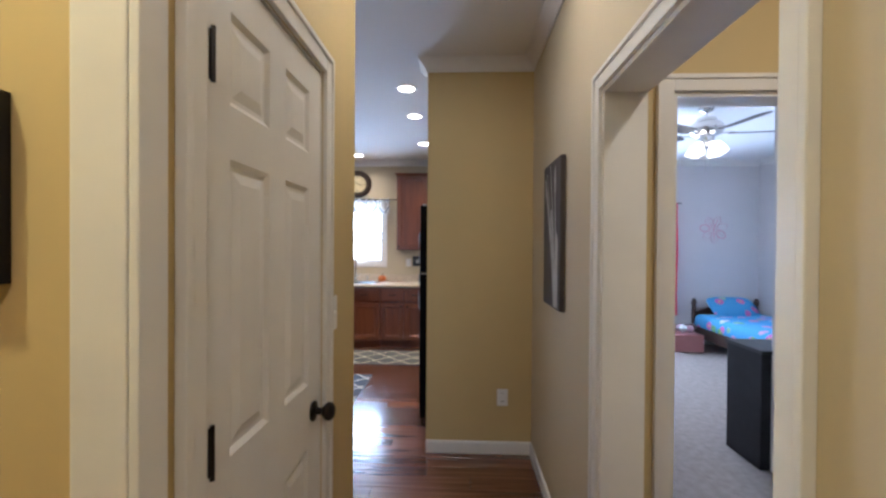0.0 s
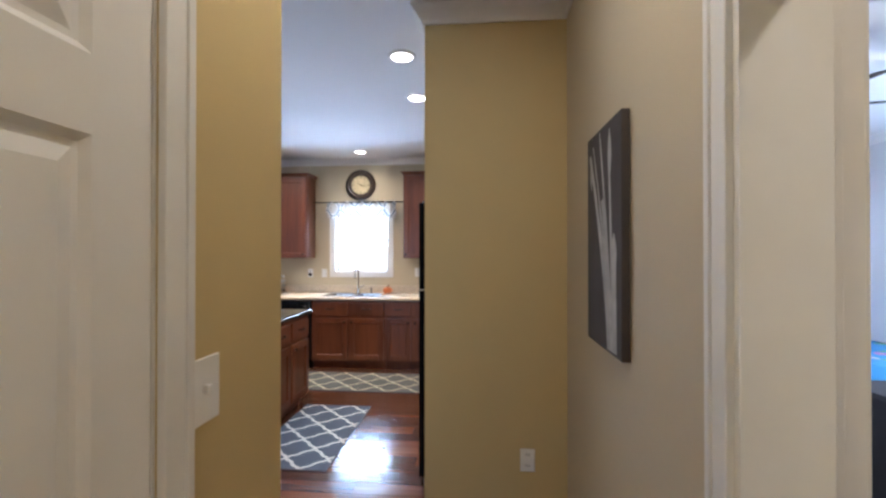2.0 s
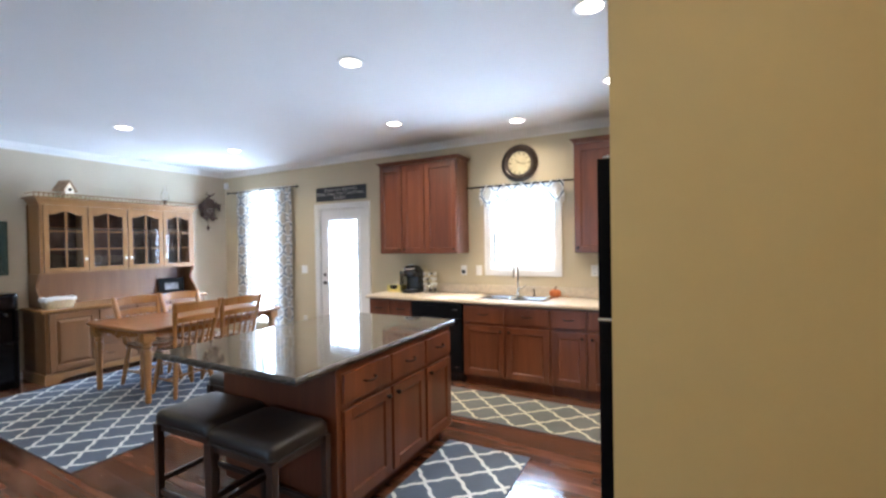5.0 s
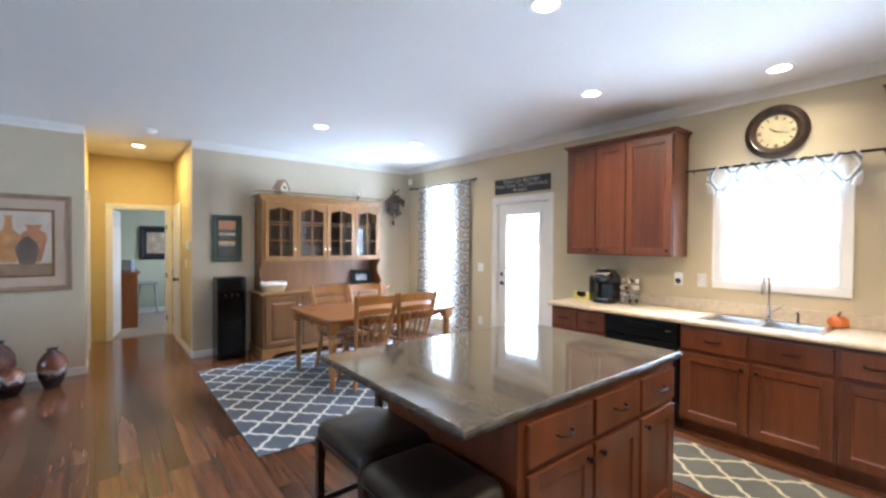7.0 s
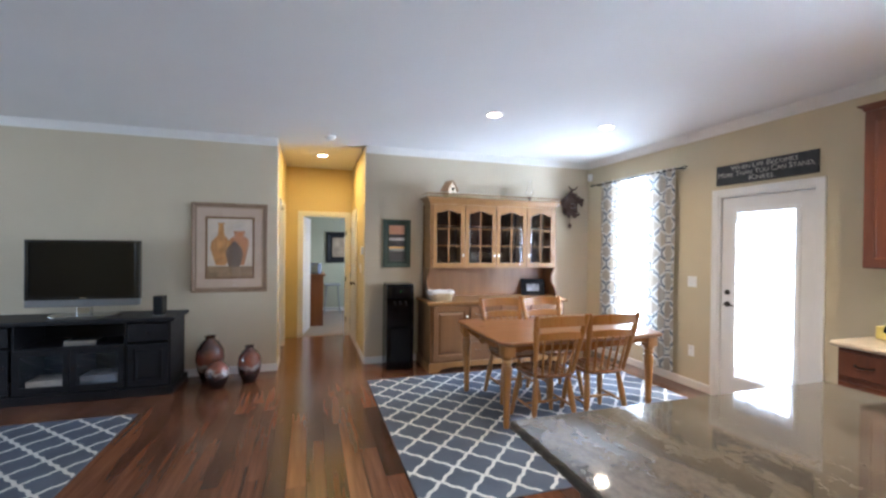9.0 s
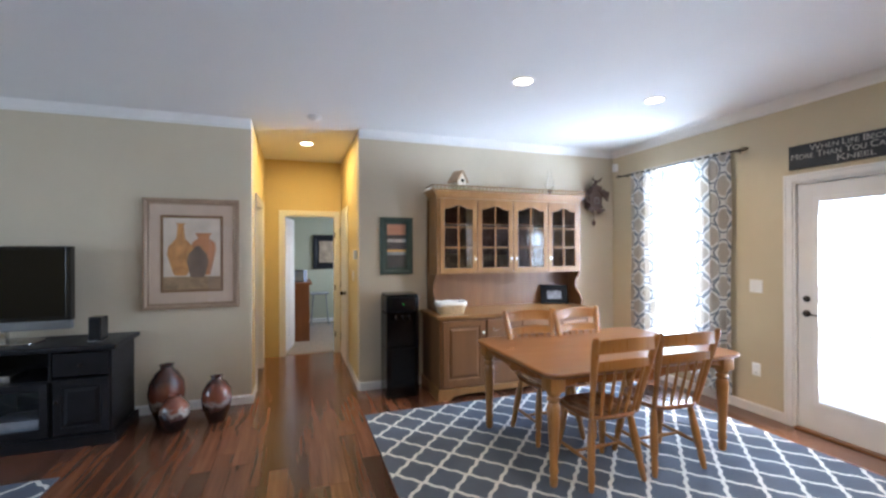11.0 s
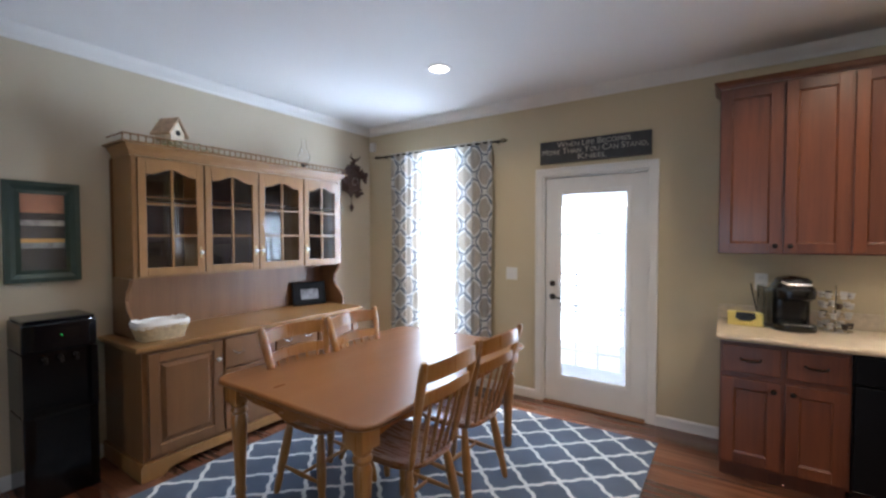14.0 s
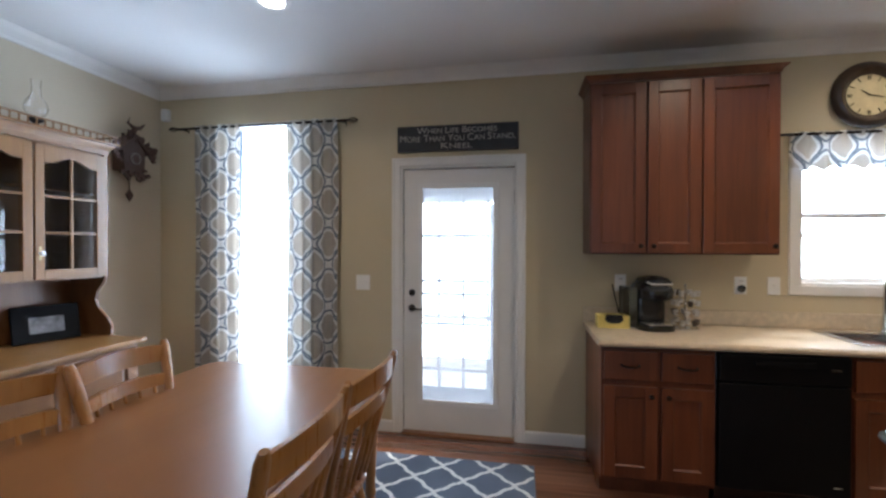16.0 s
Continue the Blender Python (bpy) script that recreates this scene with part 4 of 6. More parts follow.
fr = thing("fridge", "black refrigerator with grey bar handles beside the hall wall", "fridge")
bx("body", (-0.44, 0.30, 3.44, 4.31, 0.03, 1.775), FRIDGE_SIDE, fr, 0.008)
def bowed(z0, z1):
    n = 12
    out = [(-0.505 - 0.022 * math.sin(math.pi * i / n) ** 0.6, 3.435 + 0.88 * i / n) for i in range(n + 1)]
    return prism(B(), [(-0.442, 3.435), *out, (-0.442, 4.315)], z0, z1, "z", bevel=0.003)


GREYBAR = plain("grey_handle_plastic", (0.25, 0.26, 0.28), 0.35, var=0.05)
for z0, z1 in ((0.08, 1.238), (1.252, 1.79)):
    d = part("door", bowed(z0, z1), FRIDGE_SIDE, fr, "bowed black door", smooth=True)
    ends = (1.262, 1.30, 1.42, 1.56, 1.66, 1.735) if z0 > 0.5 else (1.228, 1.19, 1.05, 0.88, 0.74, 0.62)
    reach = (-0.505, -0.585, -0.597, -0.585, -0.552, -0.505)
    part("handle", rod(B(), [(rx_, 4.23, rz_) for rx_, rz_ in zip(reach, ends)], [0.012, 0.014, 0.016, 0.016, 0.015, 0.011], n=10, squash=0.8), GREYBAR, d, "grey plastic bowed handle", smooth=True)
bx("trim_strip", (-0.508, -0.446, 3.437, 4.313, 1.2395, 1.2505), STEEL, fr, 0.001)
bx("hinge_cover", (-0.49, -0.40, 3.46, 3.52, 1.777, 1.803), STEEL, fr, 0.004)
for x in (-0.38, 0.22):
    for y in (3.5, 4.25):
        part("foot", lathe(B(), [(0.02, 0), (0.02, 0.031)], 10, (x, y, 0)), BLACK, fr)

# clock over the window
ck = thing("wall_clock", "round wall clock with a wide dark bronze frame and cream dial", "clock", pose(-1.785, YB - 0.002, 2.415, 90))
CREAM = plain("aged_cream_dial", (0.60, 0.52, 0.32), 0.6, var=0.12, scale=14)
part("frame", lathe(B(), [(0.205, 0), (0.215, 0.012), (0.20, 0.035), (0.17, 0.045), (0.15, 0.034), (0.14, 0.02), (0.13, 0.018)], 40, cap=False), plain("dark_clock_rim", (0.045, 0.028, 0.018), 0.3, var=0.3, scale=18, coat=0.3), ck, smooth=True)
part("dial", lathe(B(), [(0.14, 0.001), (0.14, 0.014), (0.01, 0.0141)], 40), CREAM, ck)
for k in range(12):
    a = k * math.pi / 6
    bm = B()
    for d in (-0.006, 0.006) if k % 3 == 0 else (0,):
        c0 = Vector((math.cos(a) * 0.098 - math.sin(a) * d, math.sin(a) * 0.098 + math.cos(a) * d, 0.0155))
        c1 = Vector((math.cos(a) * 0.125 - math.sin(a) * d, math.sin(a) * 0.125 + math.cos(a) * d, 0.0155))
        rod(bm, [c0, c1], 0.003, n=4)
    part("numeral", bm, BLACK, ck)
part("hour_hand", rod(B(), [(0, 0, 0.018), (-0.045, 0.035, 0.018)], [0.005, 0.002], n=4), BLACK, ck)
part("minute_hand", rod(B(), [(0, 0, 0.021), (0.085, -0.02, 0.021)], [0.004, 0.0015], n=4), BLACK, ck)


# curtains
def cloth(bm, x0, x1, z0, z1, y, depth, folds, seed, taper=0.0, wav=0.0):
    rng = random.Random(seed)
    nx, nz = folds * 10, 22
    ph = [rng.uniform(-0.5, 0.5) for _ in range(folds + 2)]
    rows = []
    for side in (0, 1):
        g = []
        for j in range(nz + 1):
            v = j / nz
            r = []
            for i in range(nx + 1):
                u = i / nx
                k = u * folds
                p = ph[int(k)] * (1 - k % 1) + ph[int(k) + 1] * (k % 1)
                am = depth * (0.55 + 0.45 * v) * (1 - 0.3 * abs(p))
                dy = am * math.sin(2 * math.pi * k + p * 2 * v)
                dx = 0.006 * math.sin(9 * v + p * 8)
                w = (x1 - x0) * (1 - taper * math.sin(math.pi * v) * 0.5)
                z = z1 + (z0 - z1) * v
                if v > 0.99:
                    z += wav * math.sin(2 * math.pi * k * 1.0)
                r.append((x0 + w * u + dx, y + dy + side * 0.003, z))
            g.append(r)
        rows.append(g)
    for g in rows:
        vs = [[bm.verts.new(p) for p in r] for r in g]
        for a, b in zip(vs, vs[1:]):
            for i in range(nx):
                bm.faces.new((a[i], a[i + 1], b[i + 1], b[i]))
    return bm


def curtain_rod(x0, x1, z, y, label, finial=True):
    root = thing("curtain_rod", label, "curtain rod")
    part("bar", rod(B(), [(x0, y, z), (x1, y, z)], 0.009, n=10), IRON, root, smooth=True)
    for x, s in ((x0, -1), (x1, 1)):
        if finial:
            bm = B()
            for k in range(4):
                a = k * math.pi / 2
                rod(bm, [(x, y, z), (x + s * 0.02, y + 0.014 * math.cos(a), z + 0.014 * math.sin(a)), (x + s * 0.05, y + 0.020 * math.cos(a + 0.8), z + 0.020 * math.sin(a + 0.8)), (x + s * 0.085, y, z)], 0.004, n=5)
            part("finial", bm, IRON, root, "twisted cage finial")
        xb = x - s * 0.04
        part("bracket", rod(B(), [(xb, y, z), (xb, YB - 0.001, z), (xb, YB - 0.001, z - 0.03)], 0.007), IRON, root)
    return root


curtain_rod(-6.80, -5.29, 2.42, 6.545, "dark bronze curtain rod with twisted cage finials")
for i, (a, b, t_) in enumerate(((-6.63, -6.215, 0.0), (-5.80, -5.37, 0.0))):
    cu = thing("curtain", "taupe and white curtain panel with a blue grey trellis print", "curtain", pose(a, 6.545, 0), "curtains of the tall window")
    part("cloth", cloth(B(), 0, b - a, 0.12, 2.44, 0, 0.026, 5, 3 + i, t_), CURTAIN, cu, smooth=True)
curtain_rod(-2.43, -1.135, 2.17, 6.55, "thin dark curtain rod over the sink window", False)
va = thing("valance", "short gathered window valance with a blue grey trellis print", "curtain", pose(-2.26, 6.55, 1.95))
part("cloth", cloth(B(), 0, 0.98, 0.0, 0.235, 0, 0.018, 9, 9, 0, 0.02), VALANCE, va, smooth=True)


# signs
def word_mesh(body, size):
    cu = bpy.data.curves.new("text", "FONT")
    cu.body, cu.size, cu.extrude, cu.align_y = body, size, 0.0008, "CENTER"
    cu.small_caps_scale = 0.78
    for ch, fm in zip(body, cu.body_format):
        fm.use_small_caps = ch.islower()
    tmp = bpy.data.objects.new("text", cu)
    scene.collection.objects.link(tmp)
    bpy.context.view_layer.update()
    me = bpy.data.meshes.new_from_object(tmp.evaluated_get(bpy.context.evaluated_depsgraph_get()))
    scene.collection.objects.unlink(tmp)
    bpy.data.objects.remove(tmp)
    return me


def lettering(body, size, parent, z, width, material):
    """A line of raised words, centred on the board and set to a width."""
    words = []
    for w in body.split():
        me = word_mesh(w, size)
        xs = [v.co.x for v in me.vertices]
        words.append((me, min(xs), max(xs) - min(xs)))
    gap = 0.32 * size
    k = width / (sum(w for _, _, w in words) + gap * (len(words) - 1))
    x = -width / 2
    for me, x0, w in words:
        me.materials.clear()
        me.materials.append(material)
        ob = new("word", me)
        ob.parent = parent
        ob.matrix_basis = pose(x, -0.0192, z, 90) @ Matrix.Diagonal((k, 1, 1, 1)) @ Matrix.Translation((-x0, 0, 0))
        x += (w + gap) * k


SLATE = plain("black_sign_board", (0.03, 0.032, 0.036), 0.6, var=0.25, scale=12)
LETTER = plain("off_white_sign_paint", (0.45, 0.43, 0.39), 0.7, var=0.12, scale=40)
sg = thing("wall_sign", "black wooden sign with white lettering above the garden door", "sign", pose(-4.445, YB - 0.002, 2.262))
bx("board", (-0.46, 0.46, -0.018, 0, -0.098, 0.098), SLATE, sg, 0.002)
for tx, z, w, sz in (("When Life Becomes", 0.058, 0.61, 0.066), ("More Than You Can Stand,", 0.0, 0.875, 0.072), ("Kneel", -0.058, 0.235, 0.07)):
    lettering(tx, sz, sg, z, w, LETTER)
sg = thing("wall_sign", "small dark sign with white lettering leaning on the worktop wall", "sign", pose(-0.60, YB - 0.002, 1.225))
bx("board", (-0.32, 0.32, -0.018, 0, -0.078, 0.078), SLATE, sg, 0.002)
for x, w in ((-0.245, 0.05), (-0.16, 0.07), (-0.07, 0.09), (0.04, 0.08), (0.15, 0.10), (0.26, 0.07)):
    h = 0.028 if x < -0.2 else 0.012
    bx("lettering_bar", (x - w / 2, x + w / 2, -0.0195, -0.0185, -h, h * 0.8), LETTER, sg, 0)

# coffee corner
cm = thing("coffee_maker", "black single cup coffee maker on the worktop", "coffee maker", pose(-3.125, 6.42, 0.913, 0, 0, 8) @ Matrix.Diagonal((1.2, 1.12, 1.03, 1)))
part("base", prism(B(), round_rect(-0.09, 0.09, -0.13, 0.13, 0.06), 0, 0.038, bevel=0.006), BLACK, cm, smooth=True)
part("column", prism(B(), round_rect(-0.09, 0.09, 0.0, 0.13, 0.05), 0.038, 0.235, bevel=0.003), BLACK, cm, smooth=True)
part("head", loft(B(), [[(*p, z) for p in round_rect(-0.092 + i, 0.092 - i, -0.12 + i, 0.13 - i * 0.5, 0.07)] for i, z in ((0.02, 0.185), (0.004, 0.2), (0.0, 0.24), (0.006, 0.265), (0.02, 0.287))]), BLACK, cm, smooth=True)
part("lid", loft(B(), [[(*p, z + 0.1 * (p[1] - 0.1) * -0.25) for p in round_rect(-0.07 + i, 0.07 - i, -0.115 + i, 0.09 - i, 0.055)] for i, z in ((0.0, 0.288), (0.0, 0.305), (0.012, 0.32), (0.04, 0.328))]), BLACK, cm, smooth=True)
part("lid_handle", rod(B(), [(-0.06, -0.10, 0.30), (-0.05, -0.135, 0.29), (0.05, -0.135, 0.29), (0.06, -0.10, 0.30)], 0.007), CHROME, cm, "chrome handle", smooth=True)
bx("drip_tray", (-0.06, 0.06, -0.125, -0.01, 0.04, 0.046), STEEL, cm, 0.002)
bx("water_tank", (-0.135, -0.092, -0.05, 0.12, 0.01, 0.26), glassy("smoky_tank", (0.35, 0.4, 0.45), 0.05), cm, 0.008)
part("cable", rod(B(), [(-0.1, 0.12, 0.03), (-0.13, 0.135, 0.08), (-0.15, 0.15, 0.2), (-0.155, 0.17, 0.26)], 0.004), BLACK, cm)
ca = thing("pod_carousel", "chrome wire coffee pod carousel on the worktop", "carousel", pose(-2.905, 6.465, 0.913))
part("base", lathe(B(), [(0.085, 0), (0.085, 0.008), (0.01, 0.012)], 24), CHROME, ca, smooth=True)
part("post", rod(B(), [(0, 0, 0.01), (0, 0, 0.29)], 0.005), CHROME, ca)
POD = plain("foil_pod", (0.62, 0.61, 0.60), 0.3, metal=0.7, var=0.1)
ESPRESSO = plain("brown_pod", (0.06, 0.04, 0.03), 0.4, var=0.2)
for lv in range(4):
    z = 0.04 + lv * 0.063
    bm = B()
    rod(bm, [(0.075 * math.cos(a), 0.075 * math.sin(a), z) for a in [2 * math.pi * i / 24 for i in range(25)]], 0.003, n=5)
    part("ring", bm, CHROME, ca)
    for k in range(6):
        a = k * math.pi / 3 + lv * 0.3
        part("pod", lathe(B(), [(0.013, -0.018), (0.018, 0.014), (0.021, 0.016), (0.002, 0.017)], 12, (0.07 * math.cos(a), 0.07 * math.sin(a), z)), POD if (k * 2 + lv) % 5 else ESPRESSO, ca, smooth=True)
nb = thing("note_holder", "yellow desk box with dark inset on the worktop", "box", pose(-3.37, 6.40, 0.913))
YEL = plain("yellow_card", (0.66, 0.54, 0.16), 0.6, var=0.08)
bx("box", (-0.10, 0.10, -0.05, 0.05, 0, 0.085), YEL, nb, 0.004)
part("inset", prism(B(), [(-0.05, 0.09), (0.05, 0.09), (0.058, 0.055), (0.03, 0.035), (-0.03, 0.035), (-0.058, 0.055)], -0.055, -0.045, "y"), BLACK, nb)


# bar stools
def stool(m):
    root = thing("bar_stool", "backless bar stool with a dark leather seat tucked under the island", "bar stool", m, "bar stools round the island")
    w, d, h = 0.235, 0.185, 0.63
    bm = B()
    N = 12
    rings = []
    for k, (i, z) in enumerate(((0.012, h - 0.085), (0.0, h - 0.07), (0.0, h - 0.03), (0.012, h - 0.010), (0.04, h - 0.001), (0.10, h + 0.004))):
        out = []
        rad = 0.045
        for qx, qy, a0 in ((1, 1, 0), (-1, 1, 90), (-1, -1, 180), (1, -1, 270)):
            for s in range(5):
                a = radians(a0 + s * 22.5)
                out.append((qx * (w - rad - i) + rad * math.cos(a), qy * (d - rad - i) + rad * math.sin(a), z))
        rings.append(out)
    loft(bm, rings)
    part("seat", bm, LEATHER, root, "dark brown padded leather seat", smooth=True)
    bm = B()
    rod(bm, [rings[1][i] for i in range(20)] + [rings[1][0]], 0.005, n=5)
    part("piping", bm, LEATHER, root)
    bx("apron", (-w + 0.02, w - 0.02, -d + 0.02, d - 0.02, h - 0.12, h - 0.083), BLACKBROWN, root)
    for x in (-1, 1):
        for y in (-1, 1):
            bm = B()
            loft(bm, [[(x * (w - 0.02) + a * s, y * (d - 0.02) + b * s, z) for a, b in ((-1, -1), (1, -1), (1, 1), (-1, 1))] for s, z in ((0.014, 0), (0.019, h - 0.08))])
            part("leg", bm, BLACKBROWN, root)
    for y in (-1, 1):
        bx("stretcher", (-w + 0.035, w - 0.035, y * (d - 0.02) - 0.009, y * (d - 0.02) + 0.009, 0.16, 0.19), BLACKBROWN, root)
    for x in (-1, 1):
        bx("stretcher", (x * (w - 0.02) - 0.009, x * (w - 0.02) + 0.009, -d + 0.035, d - 0.035, 0.22, 0.25), BLACKBROWN, root)
    return root


BLACKBROWN = wood("espresso_wood", (0.014, 0.008, 0.006), (0.05, 0.025, 0.016), "z", rough=0.35)
s0 = stool(pose(-2.068, 3.365, 0))
copy_thing(s0, pose(-2.575, 3.395, 0, 0, 0, 1.5))
copy_thing(s0, pose(-2.98, 3.98, 0, 0, 0, 90))


# rugs
def rug(x0, x1, y0, y1, material, label, thick=0.009, name="rug"):
    root = thing(name, label, "rug", pose((x0 + x1) / 2, (y0 + y1) / 2, 0.0006))
    w, d = (x1 - x0) / 2, (y1 - y0) / 2
    part("carpet_field", box(B(), -w, w, -d, d, 0, thick, bevel=0.004), material, root)
    bm = B()
    rod(bm, [(-w, -d, 0.005), (w, -d, 0.005), (w, d, 0.005), (-w, d, 0.005), (-w, -d, 0.005)], 0.0048, n=6)
    part("bound_edge", bm, plain("rug_binding", (0.10, 0.12, 0.15), 0.9), root)
    return root


rug(-6.33, -3.88, 3.235, 6.27, RUG, "large blue grey trellis rug under the dining table")
rug(-2.33, -0.50, 5.225, 5.875, RUNNER, "grey green trellis kitchen runner before the worktop", name="runner_rug")
rug(-1.79, -1.165, 3.595, 4.785, MAT, "small blue grey trellis rug beside the island")
rug(-5.95, -3.5, -1.9, 1.165, RUG, "large blue grey trellis rug in the living area")


# ---- dining ----
TOEAST = pose(0, 0, 0, 0, 0, 90)


RAISED = ((0, 0), (0.006, 0.009), (0.014, 0.009), (0.04, 0.0))


def arch(u, rise):
    """Height of an ogee arched head over a door, u from -1 to 1."""
    a = abs(u)
    return rise * (0.5 + 0.5 * math.cos(math.pi * min(1.0, a * 1.15)))


def glazed_door(x0, x1, z0, z1, y, t=0.02):
    """An arched glazed leaf: frame with ogee head, two by three panes."""
    bm = B()
    rail, n = 0.05, 16
    gx0, gx1, gz0, gzs, rise = x0 + rail, x1 - rail, z0 + rail + 0.005, z1 - 0.105, 0.045
    for d in ((x0, gx0, z0, z1), (gx1, x1, z0, z1), (gx0, gx1, z0, gz0)):
        box(bm, d[0], d[1], y - t, y, d[2], d[3], bevel=0.003)
    low = [(gx0 + (gx1 - gx0) * i / n, gzs + arch(-1 + 2 * i / n, rise)) for i in range(n + 1)]
    for (a, za), (b, zb) in zip(low, low[1:]):
        loft(bm, [[(a, y - t, za), (b, y - t, zb), (b, y - t, z1), (a, y - t, z1)], [(a, y, za), (b, y, zb), (b, y, z1), (a, y, z1)]])
    return bm, (gx0, gx1, gz0, gzs, rise)


PORCELAIN = plain("white_porcelain", (0.75, 0.73, 0.68), 0.2, var=0.03)
BRASS = plain("aged_brass", (0.45, 0.33, 0.16), 0.35, metal=1.0, var=0.15)
# The hutch is built with its front to -y and turned to face east.
HY0, HY1 = 3.97, 5.845
UY0, UY1 = 4.058, 5.872
hu = thing("china_hutch", "honey oak china hutch with glazed arched doors above a long sideboard", "hutch", pose(0, 0, 0, 0, 0, 90))
# local x runs along world y, local y along world -x
fx = 6.45
bk = -XW - 0.005
bm = B()
box(bm, HY0 + 0.02, HY1 - 0.02, fx, bk, 0.10, 0.805)
part("lower_case", bm, OAK_DARK, hu)
bm = B()
prism(bm, [(HY0, 0.0), (HY0 + 0.12, 0.0), (HY0 + 0.17, 0.035), (HY0 + 0.30, 0.05), (HY1 - 0.30, 0.05), (HY1 - 0.17, 0.035), (HY1 - 0.12, 0.0), (HY1, 0.0), (HY1, 0.095), (HY1 - 0.012, 0.112), (HY0 + 0.012, 0.112), (HY0, 0.095)], fx - 0.02, fx + 0.0, "y")
box(bm, HY0, HY0 + 0.02, fx, bk, 0, 0.11)
box(bm, HY1 - 0.02, HY1, fx, bk, 0, 0.11)
part("plinth", bm, OAK, hu)
part("sideboard_top", box(B(), HY0 - 0.02, HY1 + 0.02, fx - 0.035, bk, 0.806, 0.84, bevel=0.010), OAK, hu)
for a, b, k in ((HY0 + 0.05, HY0 + 0.51, 1), (HY1 - 0.51, HY1 - 0.05, -1)):
    d = framed_leaf("door", a, b, 0.14, 0.785, fx - 0.001, OAK_DARK, hu, rail=0.06, t=0.02, steps=RAISED)
    small_knob(d, (b - 0.03) if k > 0 else (a + 0.03), 0.66, fx - 0.021, PORCELAIN, "white porcelain knob")
for col in range(2):
    a = HY0 + 0.53 + col * 0.415
    for r in range(3):
        z0 = 0.14 + r * 0.22
        d = part("drawer", drawer_front(a, a + 0.40, z0, z0 + 0.205, fx - 0.001), OAK_DARK, hu)
        for hx in (a + 0.10, a + 0.30):
            pts = [(hx - 0.035, fx - 0.021, z0 + 0.115), (hx - 0.03, fx - 0.038, z0 + 0.10), (hx, fx - 0.042, z0 + 0.09), (hx + 0.03, fx - 0.038, z0 + 0.10), (hx + 0.035, fx - 0.021, z0 + 0.115)]
            part("handle", rod(B(), pts, 0.004, n=6), STEEL, d, "bright bail handle", smooth=True)
uf = 6.745
UZ0, UZ1 = 1.235, 2.055
bm = B()
box(bm, UY0, UY0 + 0.02, uf, bk - 0.012, UZ0, UZ1)
box(bm, UY1 - 0.02, UY1, uf, bk - 0.012, UZ0, UZ1)
box(bm, UY0 + 0.02, UY1 - 0.02, uf, bk - 0.012, UZ0, UZ0 + 0.02)
box(bm, UY0 + 0.02, UY1 - 0.02, uf, bk - 0.012, UZ1 - 0.02, UZ1)
for x in (UY0 + 0.467, UY1 - 0.452):
    box(bm, x - 0.01, x + 0.01, uf + 0.004, bk - 0.012, UZ0 + 0.02, UZ1 - 0.02)
part("upper_case", bm, OAK, hu)
bm = B()
for z in (UZ0 + 0.29, UZ0 + 0.55):
    box(bm, UY0 + 0.021, UY1 - 0.021, uf + 0.06, bk - 0.014, z, z + 0.012)
part("shelf", bm, OAK_DARK, hu)
# dark sheet added to paint in the shade behind the glazed doors
bx("interior_back", (UY0 + 0.0205, UY1 - 0.0205, bk - 0.0165, bk - 0.0145, UZ0 + 0.021, UZ1 - 0.021), wood("shaded_back", (0.020, 0.010, 0.007), (0.06, 0.03, 0.02), "z", rough=0.5, coat=0.0), hu, 0)
part("back_panel", box(B(), UY0 - 0.015, UY1 + 0.0, bk - 0.012, bk - 0.001, 0.842, UZ1), OAK_DARK, hu)
for x0 in (UY0 - 0.015, UY1 - 0.02):
    out = [(bk - 0.013, 0.841), (uf - 0.05, 0.841), (uf - 0.06, 0.90), (uf - 0.02, 0.96), (uf + 0.05, 1.02), (uf + 0.075, 1.08), (uf + 0.06, 1.14), (uf + 0.015, 1.19), (uf - 0.005, 1.234), (bk - 0.013, 1.234)]
    part("side_bracket", prism(B(), [(p, q) for p, q in out], x0, x0 + 0.02, "x"), OAK_DARK, hu, "scrolled side bracket")
part("cornice", crown_top(B(), UY0, UY1, uf - 0.004, bk - 0.012, UZ1 + 0.001), OAK, hu)
part("cornice_board", box(B(), UY0 - 0.06, UY1 + 0.06, uf - 0.055, bk - 0.012, UZ1 + 0.072, UZ1 + 0.088, bevel=0.004), OAK, hu)
gz = UZ1 + 0.088
pts = [(UY0 - 0.045, bk - 0.06), (UY0 - 0.045, uf - 0.03), (UY1 + 0.045, uf - 0.03), (UY1 + 0.045, bk - 0.06)]
part("gallery_rail", rod(B(), [(p, q, gz + 0.045) for p, q in pts], 0.006), OAK, hu)
spm = None
for i in range(44):
    x = UY0 - 0.045 + (UY1 - UY0 + 0.09) * i / 43
    if spm is None:
        bm = lathe(B(), [(0.004, 0), (0.007, 0.012), (0.003, 0.02), (0.006, 0.034), (0.004, 0.042)], 6)
        spm = bpy.data.meshes.new("gallery_spindle")
        bm.to_mesh(spm)
        bm.free()
        spm.materials.append(OAK)
    ob = new("gallery_spindle", spm)
    ob.parent = hu
    ob.location = (x, uf - 0.03, gz)
edges = [4.088, 4.525, 4.968, 5.42, 5.845]
for a, b in ((UY0 + 0.003, edges[0] + 0.002), (edges[-1] - 0.002, UY1 - 0.003)):
    part("face_frame", box(B(), a, b, uf - 0.012, uf - 0.0005, UZ0, UZ1), OAK, hu)
